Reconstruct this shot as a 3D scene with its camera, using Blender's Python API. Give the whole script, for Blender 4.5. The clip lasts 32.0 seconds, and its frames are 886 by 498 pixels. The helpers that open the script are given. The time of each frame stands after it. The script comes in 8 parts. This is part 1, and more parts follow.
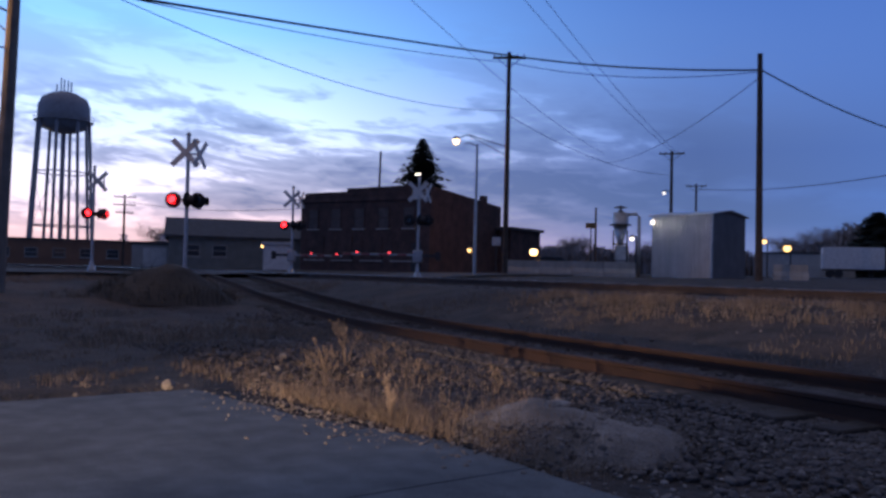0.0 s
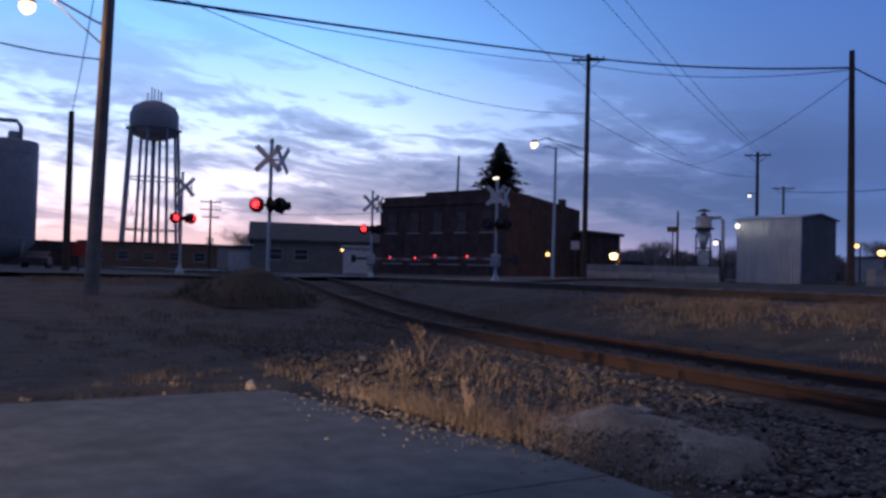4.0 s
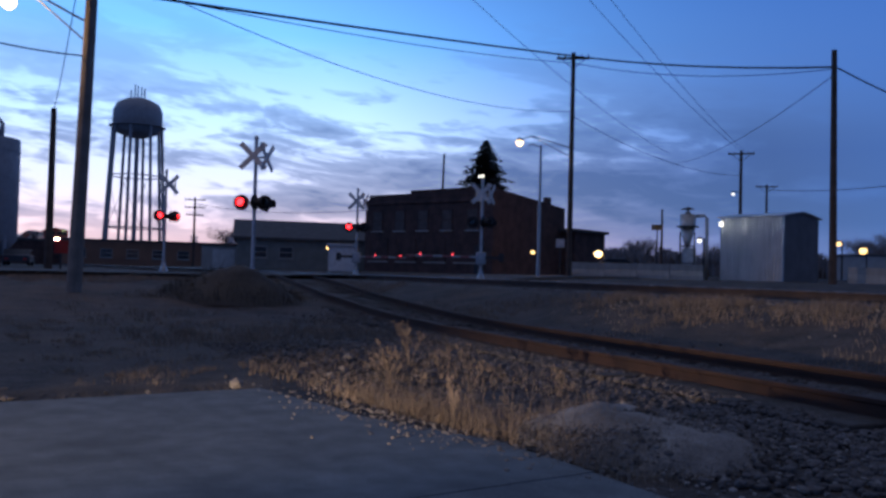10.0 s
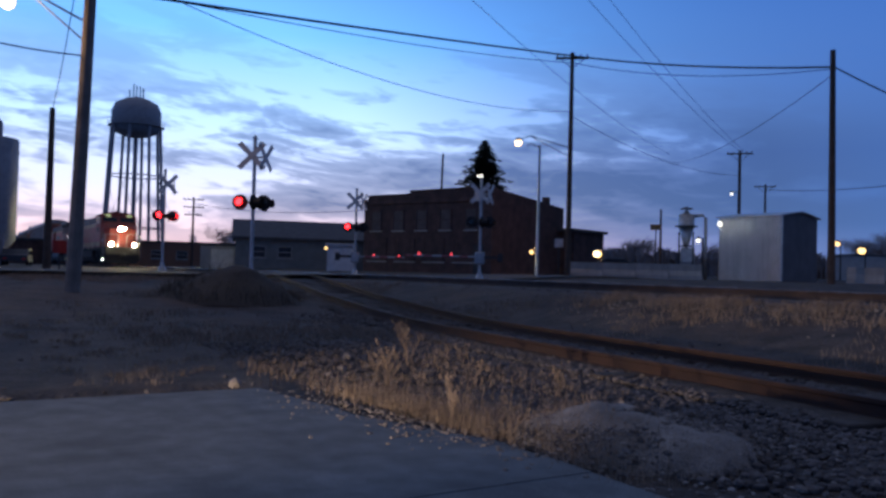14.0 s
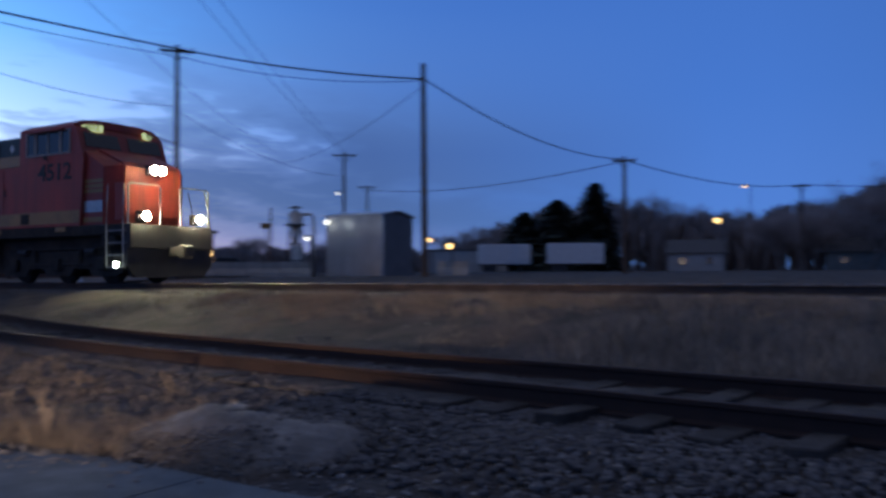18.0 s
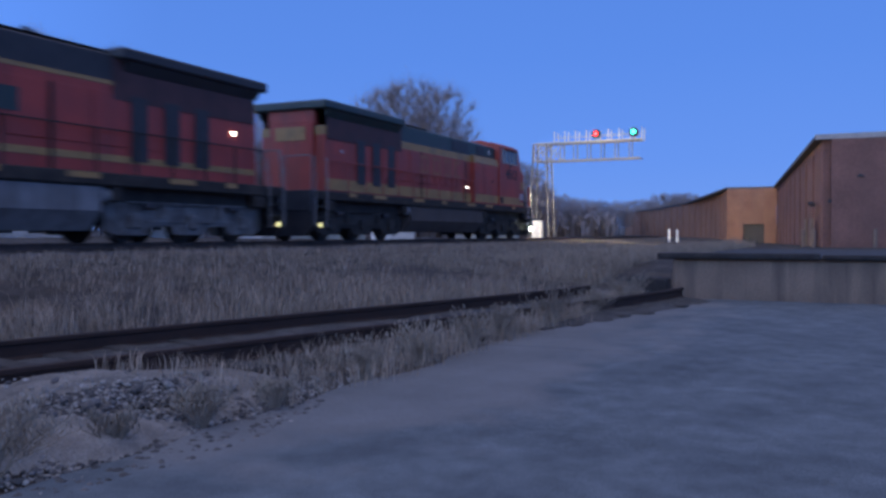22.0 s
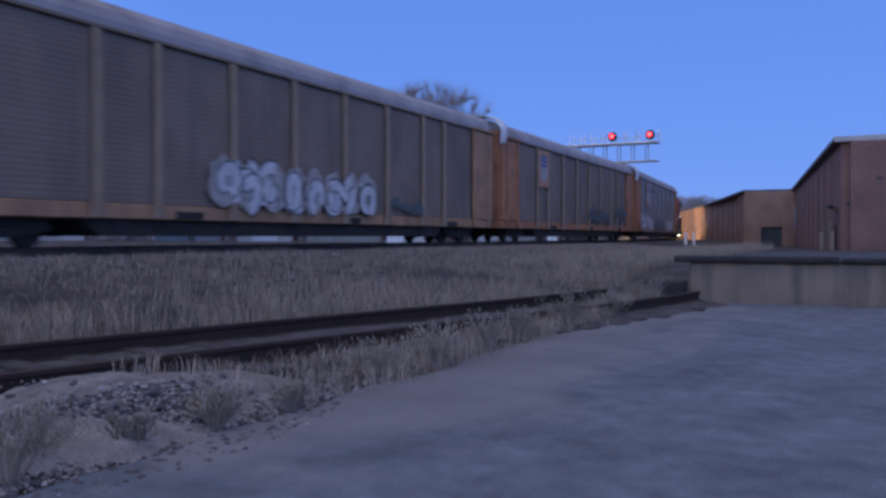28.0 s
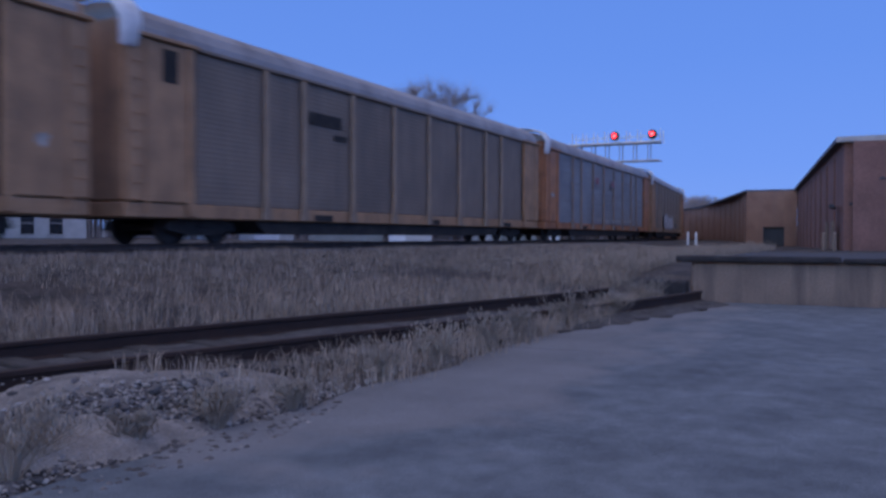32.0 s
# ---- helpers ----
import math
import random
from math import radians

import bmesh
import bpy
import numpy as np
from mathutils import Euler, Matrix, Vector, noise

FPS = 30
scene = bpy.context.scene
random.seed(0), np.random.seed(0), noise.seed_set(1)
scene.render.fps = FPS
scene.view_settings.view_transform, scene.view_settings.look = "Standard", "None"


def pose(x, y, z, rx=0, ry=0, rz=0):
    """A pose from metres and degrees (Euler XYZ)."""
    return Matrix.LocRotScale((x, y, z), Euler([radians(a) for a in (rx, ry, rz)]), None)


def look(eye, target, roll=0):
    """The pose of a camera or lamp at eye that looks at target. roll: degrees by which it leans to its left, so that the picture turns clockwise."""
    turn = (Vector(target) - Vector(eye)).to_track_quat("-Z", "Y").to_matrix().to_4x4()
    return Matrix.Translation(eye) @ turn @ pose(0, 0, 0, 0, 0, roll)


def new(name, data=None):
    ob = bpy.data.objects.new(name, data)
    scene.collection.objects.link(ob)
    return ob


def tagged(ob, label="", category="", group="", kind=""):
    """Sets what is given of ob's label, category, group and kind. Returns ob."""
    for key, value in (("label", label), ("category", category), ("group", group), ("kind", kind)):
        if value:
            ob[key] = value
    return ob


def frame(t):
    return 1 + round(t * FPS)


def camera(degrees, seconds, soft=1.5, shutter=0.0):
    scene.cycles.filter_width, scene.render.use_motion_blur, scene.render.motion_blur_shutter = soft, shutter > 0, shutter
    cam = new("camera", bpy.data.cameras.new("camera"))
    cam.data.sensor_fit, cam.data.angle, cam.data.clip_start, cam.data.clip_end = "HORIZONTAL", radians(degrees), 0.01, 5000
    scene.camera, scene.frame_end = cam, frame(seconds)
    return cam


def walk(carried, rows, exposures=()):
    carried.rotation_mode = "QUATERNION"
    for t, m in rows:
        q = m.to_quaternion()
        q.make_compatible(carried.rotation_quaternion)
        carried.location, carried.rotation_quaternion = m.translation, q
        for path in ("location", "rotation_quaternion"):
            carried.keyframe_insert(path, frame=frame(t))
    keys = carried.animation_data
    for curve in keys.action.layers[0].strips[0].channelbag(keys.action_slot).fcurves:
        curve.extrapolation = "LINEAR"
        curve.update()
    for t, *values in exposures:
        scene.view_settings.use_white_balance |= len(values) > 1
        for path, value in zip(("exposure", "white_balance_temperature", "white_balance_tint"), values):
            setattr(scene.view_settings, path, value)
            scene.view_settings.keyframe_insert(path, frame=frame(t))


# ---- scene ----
# The camera stands in one place on the paved lot and turns: seconds, yaw, pitch, roll.
EYE = 1.05
FOV = 54.84
PATH = [
    (0, 52.53, 1.52, -1.32), (0.5, 52.53, 1.52, -1.32), (1, 52.53, 1.52, -1.32), (1.5, 52.58, 1.41, -1.32), (1.6, 53.85, 1.68, -1.10),
    (1.7, 54.58, 1.68, -1.10), (1.8, 55.76, 1.68, -1.10), (2, 57.20, 1.65, -1.51), (2.5, 57.22, 1.86, -1.46), (4.5, 57.85, 1.61, -1.56),
    (4.8, 56.79, 1.66, -1.10), (5, 55.96, 1.62, -1.46), (5.5, 56.17, 1.56, -1.43), (6, 56.63, 1.57, -1.46), (6.5, 56.63, 1.75, -1.51),
    (7, 56.63, 1.75, -1.51), (7.5, 56.64, 1.74, -1.46), (8, 56.67, 1.66, -1.56), (8.5, 56.67, 1.59, -1.52), (9, 56.67, 1.59, -1.52),
    (9.5, 56.72, 1.53, -1.52), (10, 56.77, 1.54, -1.52), (10.5, 56.70, 1.70, -1.52), (11, 56.74, 1.63, -1.47), (11.5, 56.79, 1.69, -1.47),
    (12, 56.78, 1.70, -1.52), (12.5, 56.78, 1.65, -1.52), (13, 56.89, 1.64, -1.48), (13.5, 56.77, 1.48, -1.52), (14, 56.69, 1.53, -1.52),
    (14.5, 56.68, 1.64, -1.51), (16.5, 56.79, 1.69, -1.47), (17, 56.79, 1.81, -1.52), (17.5, 56.64, 1.74, -1.46), (17.6, 53.14, 1.97, -1.07),
    (17.8, 39.27, 1.85, -0.84), (18, 31.04, 1.74, 0.20), (18.3, 28.07, 1.51, 0.53), (18.6, 24.28, 1.29, 0.73), (18.7, 21.16, 1.31, 0.97),
    (18.8, 16.15, 1.06, -0.24), (18.9, 11.43, 0.99, -0.28), (19, 6.78, 0.83, 0.02), (19.3, -5.74, 0.40, 0.16), (19.4, -9.93, 0.16, 0.40),
    (19.6, -20.73, -0.07, -0.07), (19.8, -32.25, -0.09, 0.03), (19.9, -37.43, -0.11, -0.21), (20, -41.26, -0.10, -0.18),
    (20.1, -43.27, -0.21, -0.28), (20.4, -51.28, -0.27, -0.49), (20.7, -61.90, -0.43, -0.28), (21, -66.44, -0.73, -0.09),
    (21.5, -65.40, -0.95, 0.05), (22, -64.64, -0.97, 0.08), (23, -64.36, -0.87, 0.06), (25, -63.68, -0.87, -0.10), (25.5, -63.66, -0.88, -0.15),
    (28, -63.60, -0.76, 0.11), (30, -63.63, -0.86, -0.12), (32, -63.47, -0.83, -0.08),
]
cam = camera(FOV, 32.0, soft=2.9, shutter=0.5)
walk(cam, [(t, pose(0, 0, EYE, 90 + p, r, yaw)) for t, yaw, p, r in PATH],
     exposures=[(0, -1.38, 6850, 15), (1.5, -1.38, 6850, 15), (2.3, -1.45, 6950, 14), (5.0, -1.47, 6950, 14), (6.5, -1.52, 6450, 11), (8.0, -1.54, 6150, 7), (17.4, -1.54, 6150, 7), (18.3, -1.48, 6000, 6),
                (19.0, -0.88, 5700, 4), (19.6, -0.2, 5700, 5), (20.1, 0.55, 5950, 6), (20.5, 0.3, 6150, 8), (21.0, 0.05, 6200, 9), (21.6, 0.03, 6500, 10), (23.0, 0.03, 6750, 12),
                (25.0, 0.17, 7200, 15), (32, 0.17, 7200, 15)])


# ---------------------------------------------------------------- sky at dusk
world = bpy.data.worlds.new("dusk_sky")
scene.world = world
world.use_nodes = True
WN, WL = world.node_tree.nodes, world.node_tree.links
WN.clear()


def wnode(kind, **values):
    n = WN.new(kind)
    for k, v in values.items():
        n.inputs[k].default_value = v
    return n


def wmath(op, a, b=0.0, clamp=False):
    n = WN.new("ShaderNodeMath")
    n.operation, n.use_clamp = op, clamp
    for i, v in enumerate((a, b)):
        if isinstance(v, (int, float)):
            n.inputs[i].default_value = v
        else:
            WL.new(v, n.inputs[i])
    return n.outputs[0]


def wramp(fac, stops):
    n = WN.new("ShaderNodeValToRGB")
    e = n.color_ramp.elements
    while len(e) < len(stops):
        e.new(0.5)
    for el, (p, c) in zip(e, stops):
        el.position, el.color = p, (*c, 1)
    WL.new(fac, n.inputs[0])
    return n.outputs[0]


def wmix(fac, a, b):
    n = WN.new("ShaderNodeMix")
    n.data_type = "RGBA"
    for i, v in ((0, fac), (6, a), (7, b)):
        if isinstance(v, (int, float)):
            n.inputs[i].default_value = v
        elif isinstance(v, tuple):
            n.inputs[i].default_value = (*v, 1)
        else:
            WL.new(v, n.inputs[i])
    return n.outputs[2]


coord = WN.new("ShaderNodeTexCoord").outputs["Generated"]
sep = WN.new("ShaderNodeSeparateXYZ")
WL.new(coord, sep.inputs[0])
dx, dy, dz = sep.outputs
up = wmath("MAXIMUM", dz, 0.0)
toward = wmath("ADD", wmath("MULTIPLY", dx, -0.978), wmath("MULTIPLY", dy, 0.208))      # to the afterglow
glow_side = wramp(up, [(0.0, (4.0, 2.3, 2.3)), (0.035, (3.8, 2.65, 2.8)), (0.085, (2.9, 2.85, 3.7)), (0.16, (2.1, 2.9, 4.5)),
                       (0.26, (0.8, 2.0, 4.2)), (0.4, (0.35, 1.05, 2.7)), (0.6, (0.4, 0.45, 0.75)), (1.0, (0.26, 0.28, 0.43))])
blue_side = wramp(up, [(0.0, (0.165, 0.34, 0.88)), (0.08, (0.128, 0.3, 0.87)), (0.2, (0.1, 0.262, 0.82)), (0.38, (0.082, 0.225, 0.74)),
                       (0.6, (0.25, 0.28, 0.45)), (1.0, (0.28, 0.285, 0.41))])
azim = wmath("MULTIPLY", wmath("SUBTRACT", toward, 0.45), 2.0, True)
even = wmath("ADD", 1.0, wmath("MULTIPLY", wmath("MULTIPLY", wmath("ADD", toward, 0.55), 1.1, True), 1.05))
scaled = WN.new("ShaderNodeVectorMath")
scaled.operation = "SCALE"
WL.new(blue_side, scaled.inputs[0])
WL.new(even, scaled.inputs["Scale"])
base = wmix(wmath("POWER", azim, 4.6), scaled.outputs[0], glow_side)
# ragged cloud streaks, drawn out along the horizon and sinking a little to the right
azr = wmath("ARCTAN2", dx, dy)
comb = WN.new("ShaderNodeCombineXYZ")
WL.new(wmath("MULTIPLY", azr, 3.1), comb.inputs[0])
WL.new(wmath("ADD", wmath("MULTIPLY", up, 12.5), wmath("MULTIPLY", azr, 0.9)), comb.inputs[1])
comb.inputs[2].default_value = 3.7
cl = wnode("ShaderNodeTexNoise", Scale=1.25, Detail=9.0, Roughness=0.6, Distortion=0.55)
fine_cl = wnode("ShaderNodeTexNoise", Scale=5.2, Detail=6.0, Roughness=0.62, Distortion=0.9)
big = wnode("ShaderNodeTexNoise", Scale=0.5, Detail=2.0)
for n_ in (cl, fine_cl, big):
    WL.new(comb.outputs[0], n_.inputs["Vector"])
veil = wmath("MULTIPLY", wmath("SUBTRACT", 0.955, toward), 0.52)        # the bank is thicker away from the glow
thick = wmath("ADD", wmath("ADD", wmath("ADD", wmath("MULTIPLY", cl.outputs[0], 0.7), wmath("MULTIPLY", fine_cl.outputs[0], 0.3)), veil),
              wmath("MULTIPLY", wmath("SUBTRACT", big.outputs[0], 0.5), 0.35))
cover = wramp(thick, [(0.455, (0, 0, 0)), (0.515, (0.66, 0.66, 0.66)), (0.64, (1, 1, 1))])
where = wramp(up, [(0.0, (0.12, 0.12, 0.12)), (0.03, (0.5, 0.5, 0.5)), (0.065, (0.95, 0.95, 0.95)), (0.16, (1, 1, 1)), (0.22, (0.5, 0.5, 0.5)),
                   (0.3, (0.06, 0.06, 0.06))])
side = wmath("MULTIPLY", wmath("SUBTRACT", toward, 0.42), 3.2, True)
mask = wmath("MULTIPLY", wmath("MULTIPLY", cover, where), side)
shade = wramp(up, [(0.0, (0.6, 0.62, 0.98)), (0.06, (0.21, 0.38, 0.86)), (0.14, (0.19, 0.36, 0.95)), (0.3, (0.4, 0.75, 1.7))])
colour = wmix(wmath("MULTIPLY", mask, 0.9), base, shade)
ground_glow = wmath("MULTIPLY", wmath("ADD", dz, 0.03), 30.0, True)
back = WN.new("ShaderNodeBackground")
WL.new(wmix(ground_glow, (0.05, 0.05, 0.06), colour), back.inputs["Color"])
back.inputs["Strength"].default_value = 1.0
out = WN.new("ShaderNodeOutputWorld")
WL.new(back.outputs[0], out.inputs["Surface"])


def lamp(name, x, y, z, watts, colour, radius=0.12):
    data = bpy.data.lights.new(name, "POINT")
    data.energy, data.color, data.shadow_soft_size = watts, colour, radius
    ob = new(name, data)
    ob.location = (x, y, z)
    return ob


def polar(az, r):
    """The place r metres from the camera at az degrees to the right of straight across the main track."""
    return r * math.sin(radians(az)), r * math.cos(radians(az))


def rise(el, r):
    """The height of what stands el degrees over the eye's level, r metres off."""
    return EYE + r * math.tan(radians(el))


SODIUM, WARM, COOL = (1.0, 0.55, 0.2), (1.0, 0.72, 0.42), (0.85, 0.95, 1.0)
lamp("street_light", *polar(-84.3, 23.2), 7.05, 500, SODIUM)
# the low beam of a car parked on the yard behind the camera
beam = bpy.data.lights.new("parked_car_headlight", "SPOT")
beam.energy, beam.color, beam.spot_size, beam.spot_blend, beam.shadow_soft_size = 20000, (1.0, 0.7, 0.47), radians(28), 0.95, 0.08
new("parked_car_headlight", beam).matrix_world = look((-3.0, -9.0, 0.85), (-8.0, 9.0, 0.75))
lamp("street_light", *polar(-51.9, 46), 7.95, 550, SODIUM)
lamp("yard_light", *polar(-46.5, 57.3), 2.4, 300, SODIUM)
lamp("shed_light", *polar(-38.9, 47.5), 4.1, 60, COOL, 0.06)

# ---------------------------------------------------------------- materials


def material(name, colour, rough=0.7, metal=0.0, vary=0.25, scale=3.0, fine=40.0, bump=0.25, dirt=None, dirt_amount=0.5, dirt_scale=0.8, streak=False, island=0.0,
             spec=0.5, depth=0.01, dust=None):
    m = bpy.data.materials.new(name)
    m.use_nodes = True
    nt = m.node_tree
    N, L = nt.nodes, nt.links
    b = N["Principled BSDF"]
    b.inputs["Roughness"].default_value, b.inputs["Metallic"].default_value = rough, metal
    b.inputs["Specular IOR Level"].default_value = spec
    tc = N.new("ShaderNodeTexCoord").outputs["Object"]
    if island:
        # alike pieces do not repeat one another's stains
        shift = N.new("ShaderNodeVectorMath")
        shift.operation = "ADD"
        spread_ = N.new("ShaderNodeMath")
        spread_.operation = "MULTIPLY"
        spread_.inputs[1].default_value = 60.0
        L.new(N.new("ShaderNodeObjectInfo").outputs["Random"], spread_.inputs[0])
        L.new(tc, shift.inputs[0])
        L.new(spread_.outputs[0], shift.inputs[1])
        tc = shift.outputs[0]
    n1, n2 = N.new("ShaderNodeTexNoise"), N.new("ShaderNodeTexNoise")
    for n, s, d in ((n1, scale, 5.0), (n2, fine, 3.0)):
        n.inputs["Scale"].default_value, n.inputs["Detail"].default_value = s, d
        L.new(tc, n.inputs["Vector"])

    def mix(kind, fac, a, c):
        x = N.new("ShaderNodeMix")
        x.data_type, x.blend_type = "RGBA", kind
        for i, v in ((0, fac), (6, a), (7, c)):
            if isinstance(v, (int, float)):
                x.inputs[i].default_value = v
            elif isinstance(v, tuple):
                x.inputs[i].default_value = (*v, 1)
            else:
                L.new(v, x.inputs[i])
        return x.outputs[2]

    def spread(src, lo, hi):
        r = N.new("ShaderNodeMapRange")
        r.inputs[1].default_value, r.inputs[2].default_value = 0.3, 0.7
        r.inputs[3].default_value, r.inputs[4].default_value = lo, hi
        L.new(src, r.inputs[0])
        return r.outputs[0]

    col = mix("MULTIPLY", 1.0, colour, spread(n1.outputs[0], 1 - vary, 1 + vary))
    col = mix("MULTIPLY", 1.0, col, spread(n2.outputs[0], 1 - vary * 0.6, 1 + vary * 0.6))
    if dirt:
        n3 = N.new("ShaderNodeTexNoise")
        n3.inputs["Scale"].default_value, n3.inputs["Detail"].default_value, n3.inputs["Roughness"].default_value = dirt_scale, 8.0, 0.65
        if streak:
            mp = N.new("ShaderNodeMapping")
            mp.inputs["Scale"].default_value = (0.22, 1.0, 5.0) if streak == "level" else (3.0, 3.0, 0.25)
            L.new(tc, mp.inputs[0])
            L.new(mp.outputs[0], n3.inputs["Vector"])
        else:
            L.new(tc, n3.inputs["Vector"])
        r = N.new("ShaderNodeMapRange")
        r.inputs[1].default_value, r.inputs[2].default_value, r.inputs[4].default_value = 0.48, 0.68, dirt_amount
        L.new(n3.outputs[0], r.inputs[0])
        col = mix("MIX", r.outputs[0], col, dirt)
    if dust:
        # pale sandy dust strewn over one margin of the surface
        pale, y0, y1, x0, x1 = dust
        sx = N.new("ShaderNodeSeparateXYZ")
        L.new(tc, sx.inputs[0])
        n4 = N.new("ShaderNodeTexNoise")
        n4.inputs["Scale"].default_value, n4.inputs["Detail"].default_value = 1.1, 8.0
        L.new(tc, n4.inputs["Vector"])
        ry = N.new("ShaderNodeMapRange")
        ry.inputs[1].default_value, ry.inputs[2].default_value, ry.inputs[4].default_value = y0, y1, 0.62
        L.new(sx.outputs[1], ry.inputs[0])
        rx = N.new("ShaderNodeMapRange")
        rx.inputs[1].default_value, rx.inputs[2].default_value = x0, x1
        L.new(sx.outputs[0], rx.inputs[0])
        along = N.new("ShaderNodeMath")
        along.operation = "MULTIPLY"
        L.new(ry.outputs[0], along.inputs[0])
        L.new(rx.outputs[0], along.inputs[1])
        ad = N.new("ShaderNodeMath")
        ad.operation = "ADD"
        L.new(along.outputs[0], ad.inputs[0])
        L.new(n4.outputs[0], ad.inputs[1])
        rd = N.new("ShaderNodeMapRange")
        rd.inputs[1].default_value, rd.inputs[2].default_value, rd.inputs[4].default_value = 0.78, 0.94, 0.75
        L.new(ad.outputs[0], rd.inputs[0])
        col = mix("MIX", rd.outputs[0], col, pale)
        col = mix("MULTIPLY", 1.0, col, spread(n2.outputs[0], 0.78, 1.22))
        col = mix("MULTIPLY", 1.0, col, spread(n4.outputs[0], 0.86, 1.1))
    if island:
        g = N.new("ShaderNodeNewGeometry").outputs["Random Per Island"]
        o = N.new("ShaderNodeObjectInfo").outputs["Random"]
        s = N.new("ShaderNodeMath")
        s.operation = "ADD"
        L.new(g, s.inputs[0])
        L.new(o, s.inputs[1])
        r = N.new("ShaderNodeMapRange")
        r.inputs[2].default_value, r.inputs[3].default_value, r.inputs[4].default_value = 2.0, 1 - island, 1 + island
        L.new(s.outputs[0], r.inputs[0])
        col = mix("MULTIPLY", 1.0, col, r.outputs[0])
    L.new(col, b.inputs["Base Color"])
    if bump:
        bp = N.new("ShaderNodeBump")
        bp.inputs["Strength"].default_value, bp.inputs["Distance"].default_value = bump, depth
        L.new(n2.outputs[0], bp.inputs["Height"])
        L.new(bp.outputs[0], b.inputs["Normal"])
    rr = N.new("ShaderNodeMapRange")
    rr.inputs[3].default_value, rr.inputs[4].default_value = max(0.05, rough - 0.12), min(1, rough + 0.12)
    L.new(n1.outputs[0], rr.inputs[0])
    L.new(rr.outputs[0], b.inputs["Roughness"])
    return m


def glow(name, colour, strength):
    m = bpy.data.materials.new(name)
    m.use_nodes = True
    b = m.node_tree.nodes["Principled BSDF"]
    b.inputs["Base Color"].default_value = (*[0.8 * c for c in colour], 1)
    b.inputs["Emission Color"].default_value = (*colour, 1)
    b.inputs["Emission Strength"].default_value = strength
    return m


DIRT = material("bare_dirt", (0.05, 0.041, 0.036), 0.95, vary=0.7, scale=1.7, fine=16, bump=1.0, dirt=(0.1, 0.072, 0.052), dirt_amount=0.85, dirt_scale=0.8, depth=0.04)
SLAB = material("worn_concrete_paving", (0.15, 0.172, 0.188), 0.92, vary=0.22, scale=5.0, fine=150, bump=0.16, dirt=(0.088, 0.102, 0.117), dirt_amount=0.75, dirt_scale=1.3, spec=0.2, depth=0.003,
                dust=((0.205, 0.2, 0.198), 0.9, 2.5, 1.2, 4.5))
PALE = material("pale_crushed_limestone", (0.29, 0.262, 0.235), 0.95, vary=0.4, scale=3.5, fine=70, bump=1.0, dirt=(0.14, 0.125, 0.112), dirt_amount=0.75, dirt_scale=2.6, depth=0.02)
DOCK = material("stained_dock_concrete", (0.24, 0.168, 0.122), 0.92, vary=0.25, scale=1.2, fine=35, bump=0.4, dirt=(0.1, 0.075, 0.06), dirt_amount=0.7, dirt_scale=1.1, streak=True)
ASPHALT = material("road_asphalt", (0.055, 0.055, 0.058), 0.9, vary=0.2, scale=1.0, fine=90, bump=0.4)
STONE = material("ballast_stone", (0.125, 0.113, 0.108), 0.92, vary=0.35, scale=4, fine=50, bump=0.4, island=0.6)
LIME = material("pale_loose_stone", (0.27, 0.245, 0.22), 0.92, vary=0.25, scale=4, fine=50, bump=0.4, island=0.35)
BED = material("dark_ballast_bed", (0.1, 0.092, 0.09), 0.95, vary=0.4, scale=6, fine=40, bump=1.0, dirt=(0.19, 0.165, 0.14), dirt_scale=1.2, depth=0.03)
SIDEBED = material("grey_washed_gravel", (0.085, 0.077, 0.073), 0.95, vary=0.5, scale=6, fine=60, bump=1.0, dirt=(0.045, 0.04, 0.037), dirt_amount=0.75, dirt_scale=2.2, depth=0.025)
TIE = material("weathered_tie_wood", (0.045, 0.038, 0.034), 0.92, vary=0.4, scale=6, fine=50, bump=0.7, dirt=(0.1, 0.088, 0.076), dirt_amount=0.45, dirt_scale=3, island=0.3)
RUST = material("rusty_rail_steel", (0.037, 0.019, 0.014), 0.85, vary=0.35, scale=5, fine=60, bump=0.4, dirt=(0.03, 0.018, 0.014), dirt_amount=0.7, dirt_scale=2.5)
RAILTOP = material("polished_rail_head", (0.42, 0.41, 0.42), 0.28, 1.0, vary=0.1, bump=0.05)
RAILSIDE = material("dark_rail_steel", (0.07, 0.05, 0.042), 0.75, 0.2, vary=0.3, bump=0.2)
STRAW = material("dead_straw_grass", (0.26, 0.205, 0.155), 0.9, vary=0.3, scale=2, fine=9, bump=0, island=0.4)
WEEDD = material("dark_dead_weeds", (0.09, 0.078, 0.06), 0.9, vary=0.3, scale=2, fine=9, bump=0, island=0.4)
STRAWD = material("grey_dead_weeds", (0.31, 0.245, 0.188), 0.9, vary=0.3, scale=2, fine=9, bump=0, island=0.4)
DARKTIE = material("black_soaked_timber", (0.03, 0.026, 0.025), 0.9, vary=0.35, scale=6, fine=50, bump=0.7, dirt=(0.07, 0.06, 0.055), dirt_amount=0.5, dirt_scale=3)
POLEWOOD = material("creosoted_pole_wood", (0.085, 0.062, 0.05), 0.9, vary=0.3, scale=3, fine=40, bump=0.6, dirt=(0.14, 0.11, 0.09), streak=True, dirt_scale=2)
GREYPOLE = material("silvered_pole_wood", (0.24, 0.22, 0.2), 0.9, vary=0.25, scale=3, fine=40, bump=0.6, dirt=(0.13, 0.11, 0.1), streak=True, dirt_scale=2)
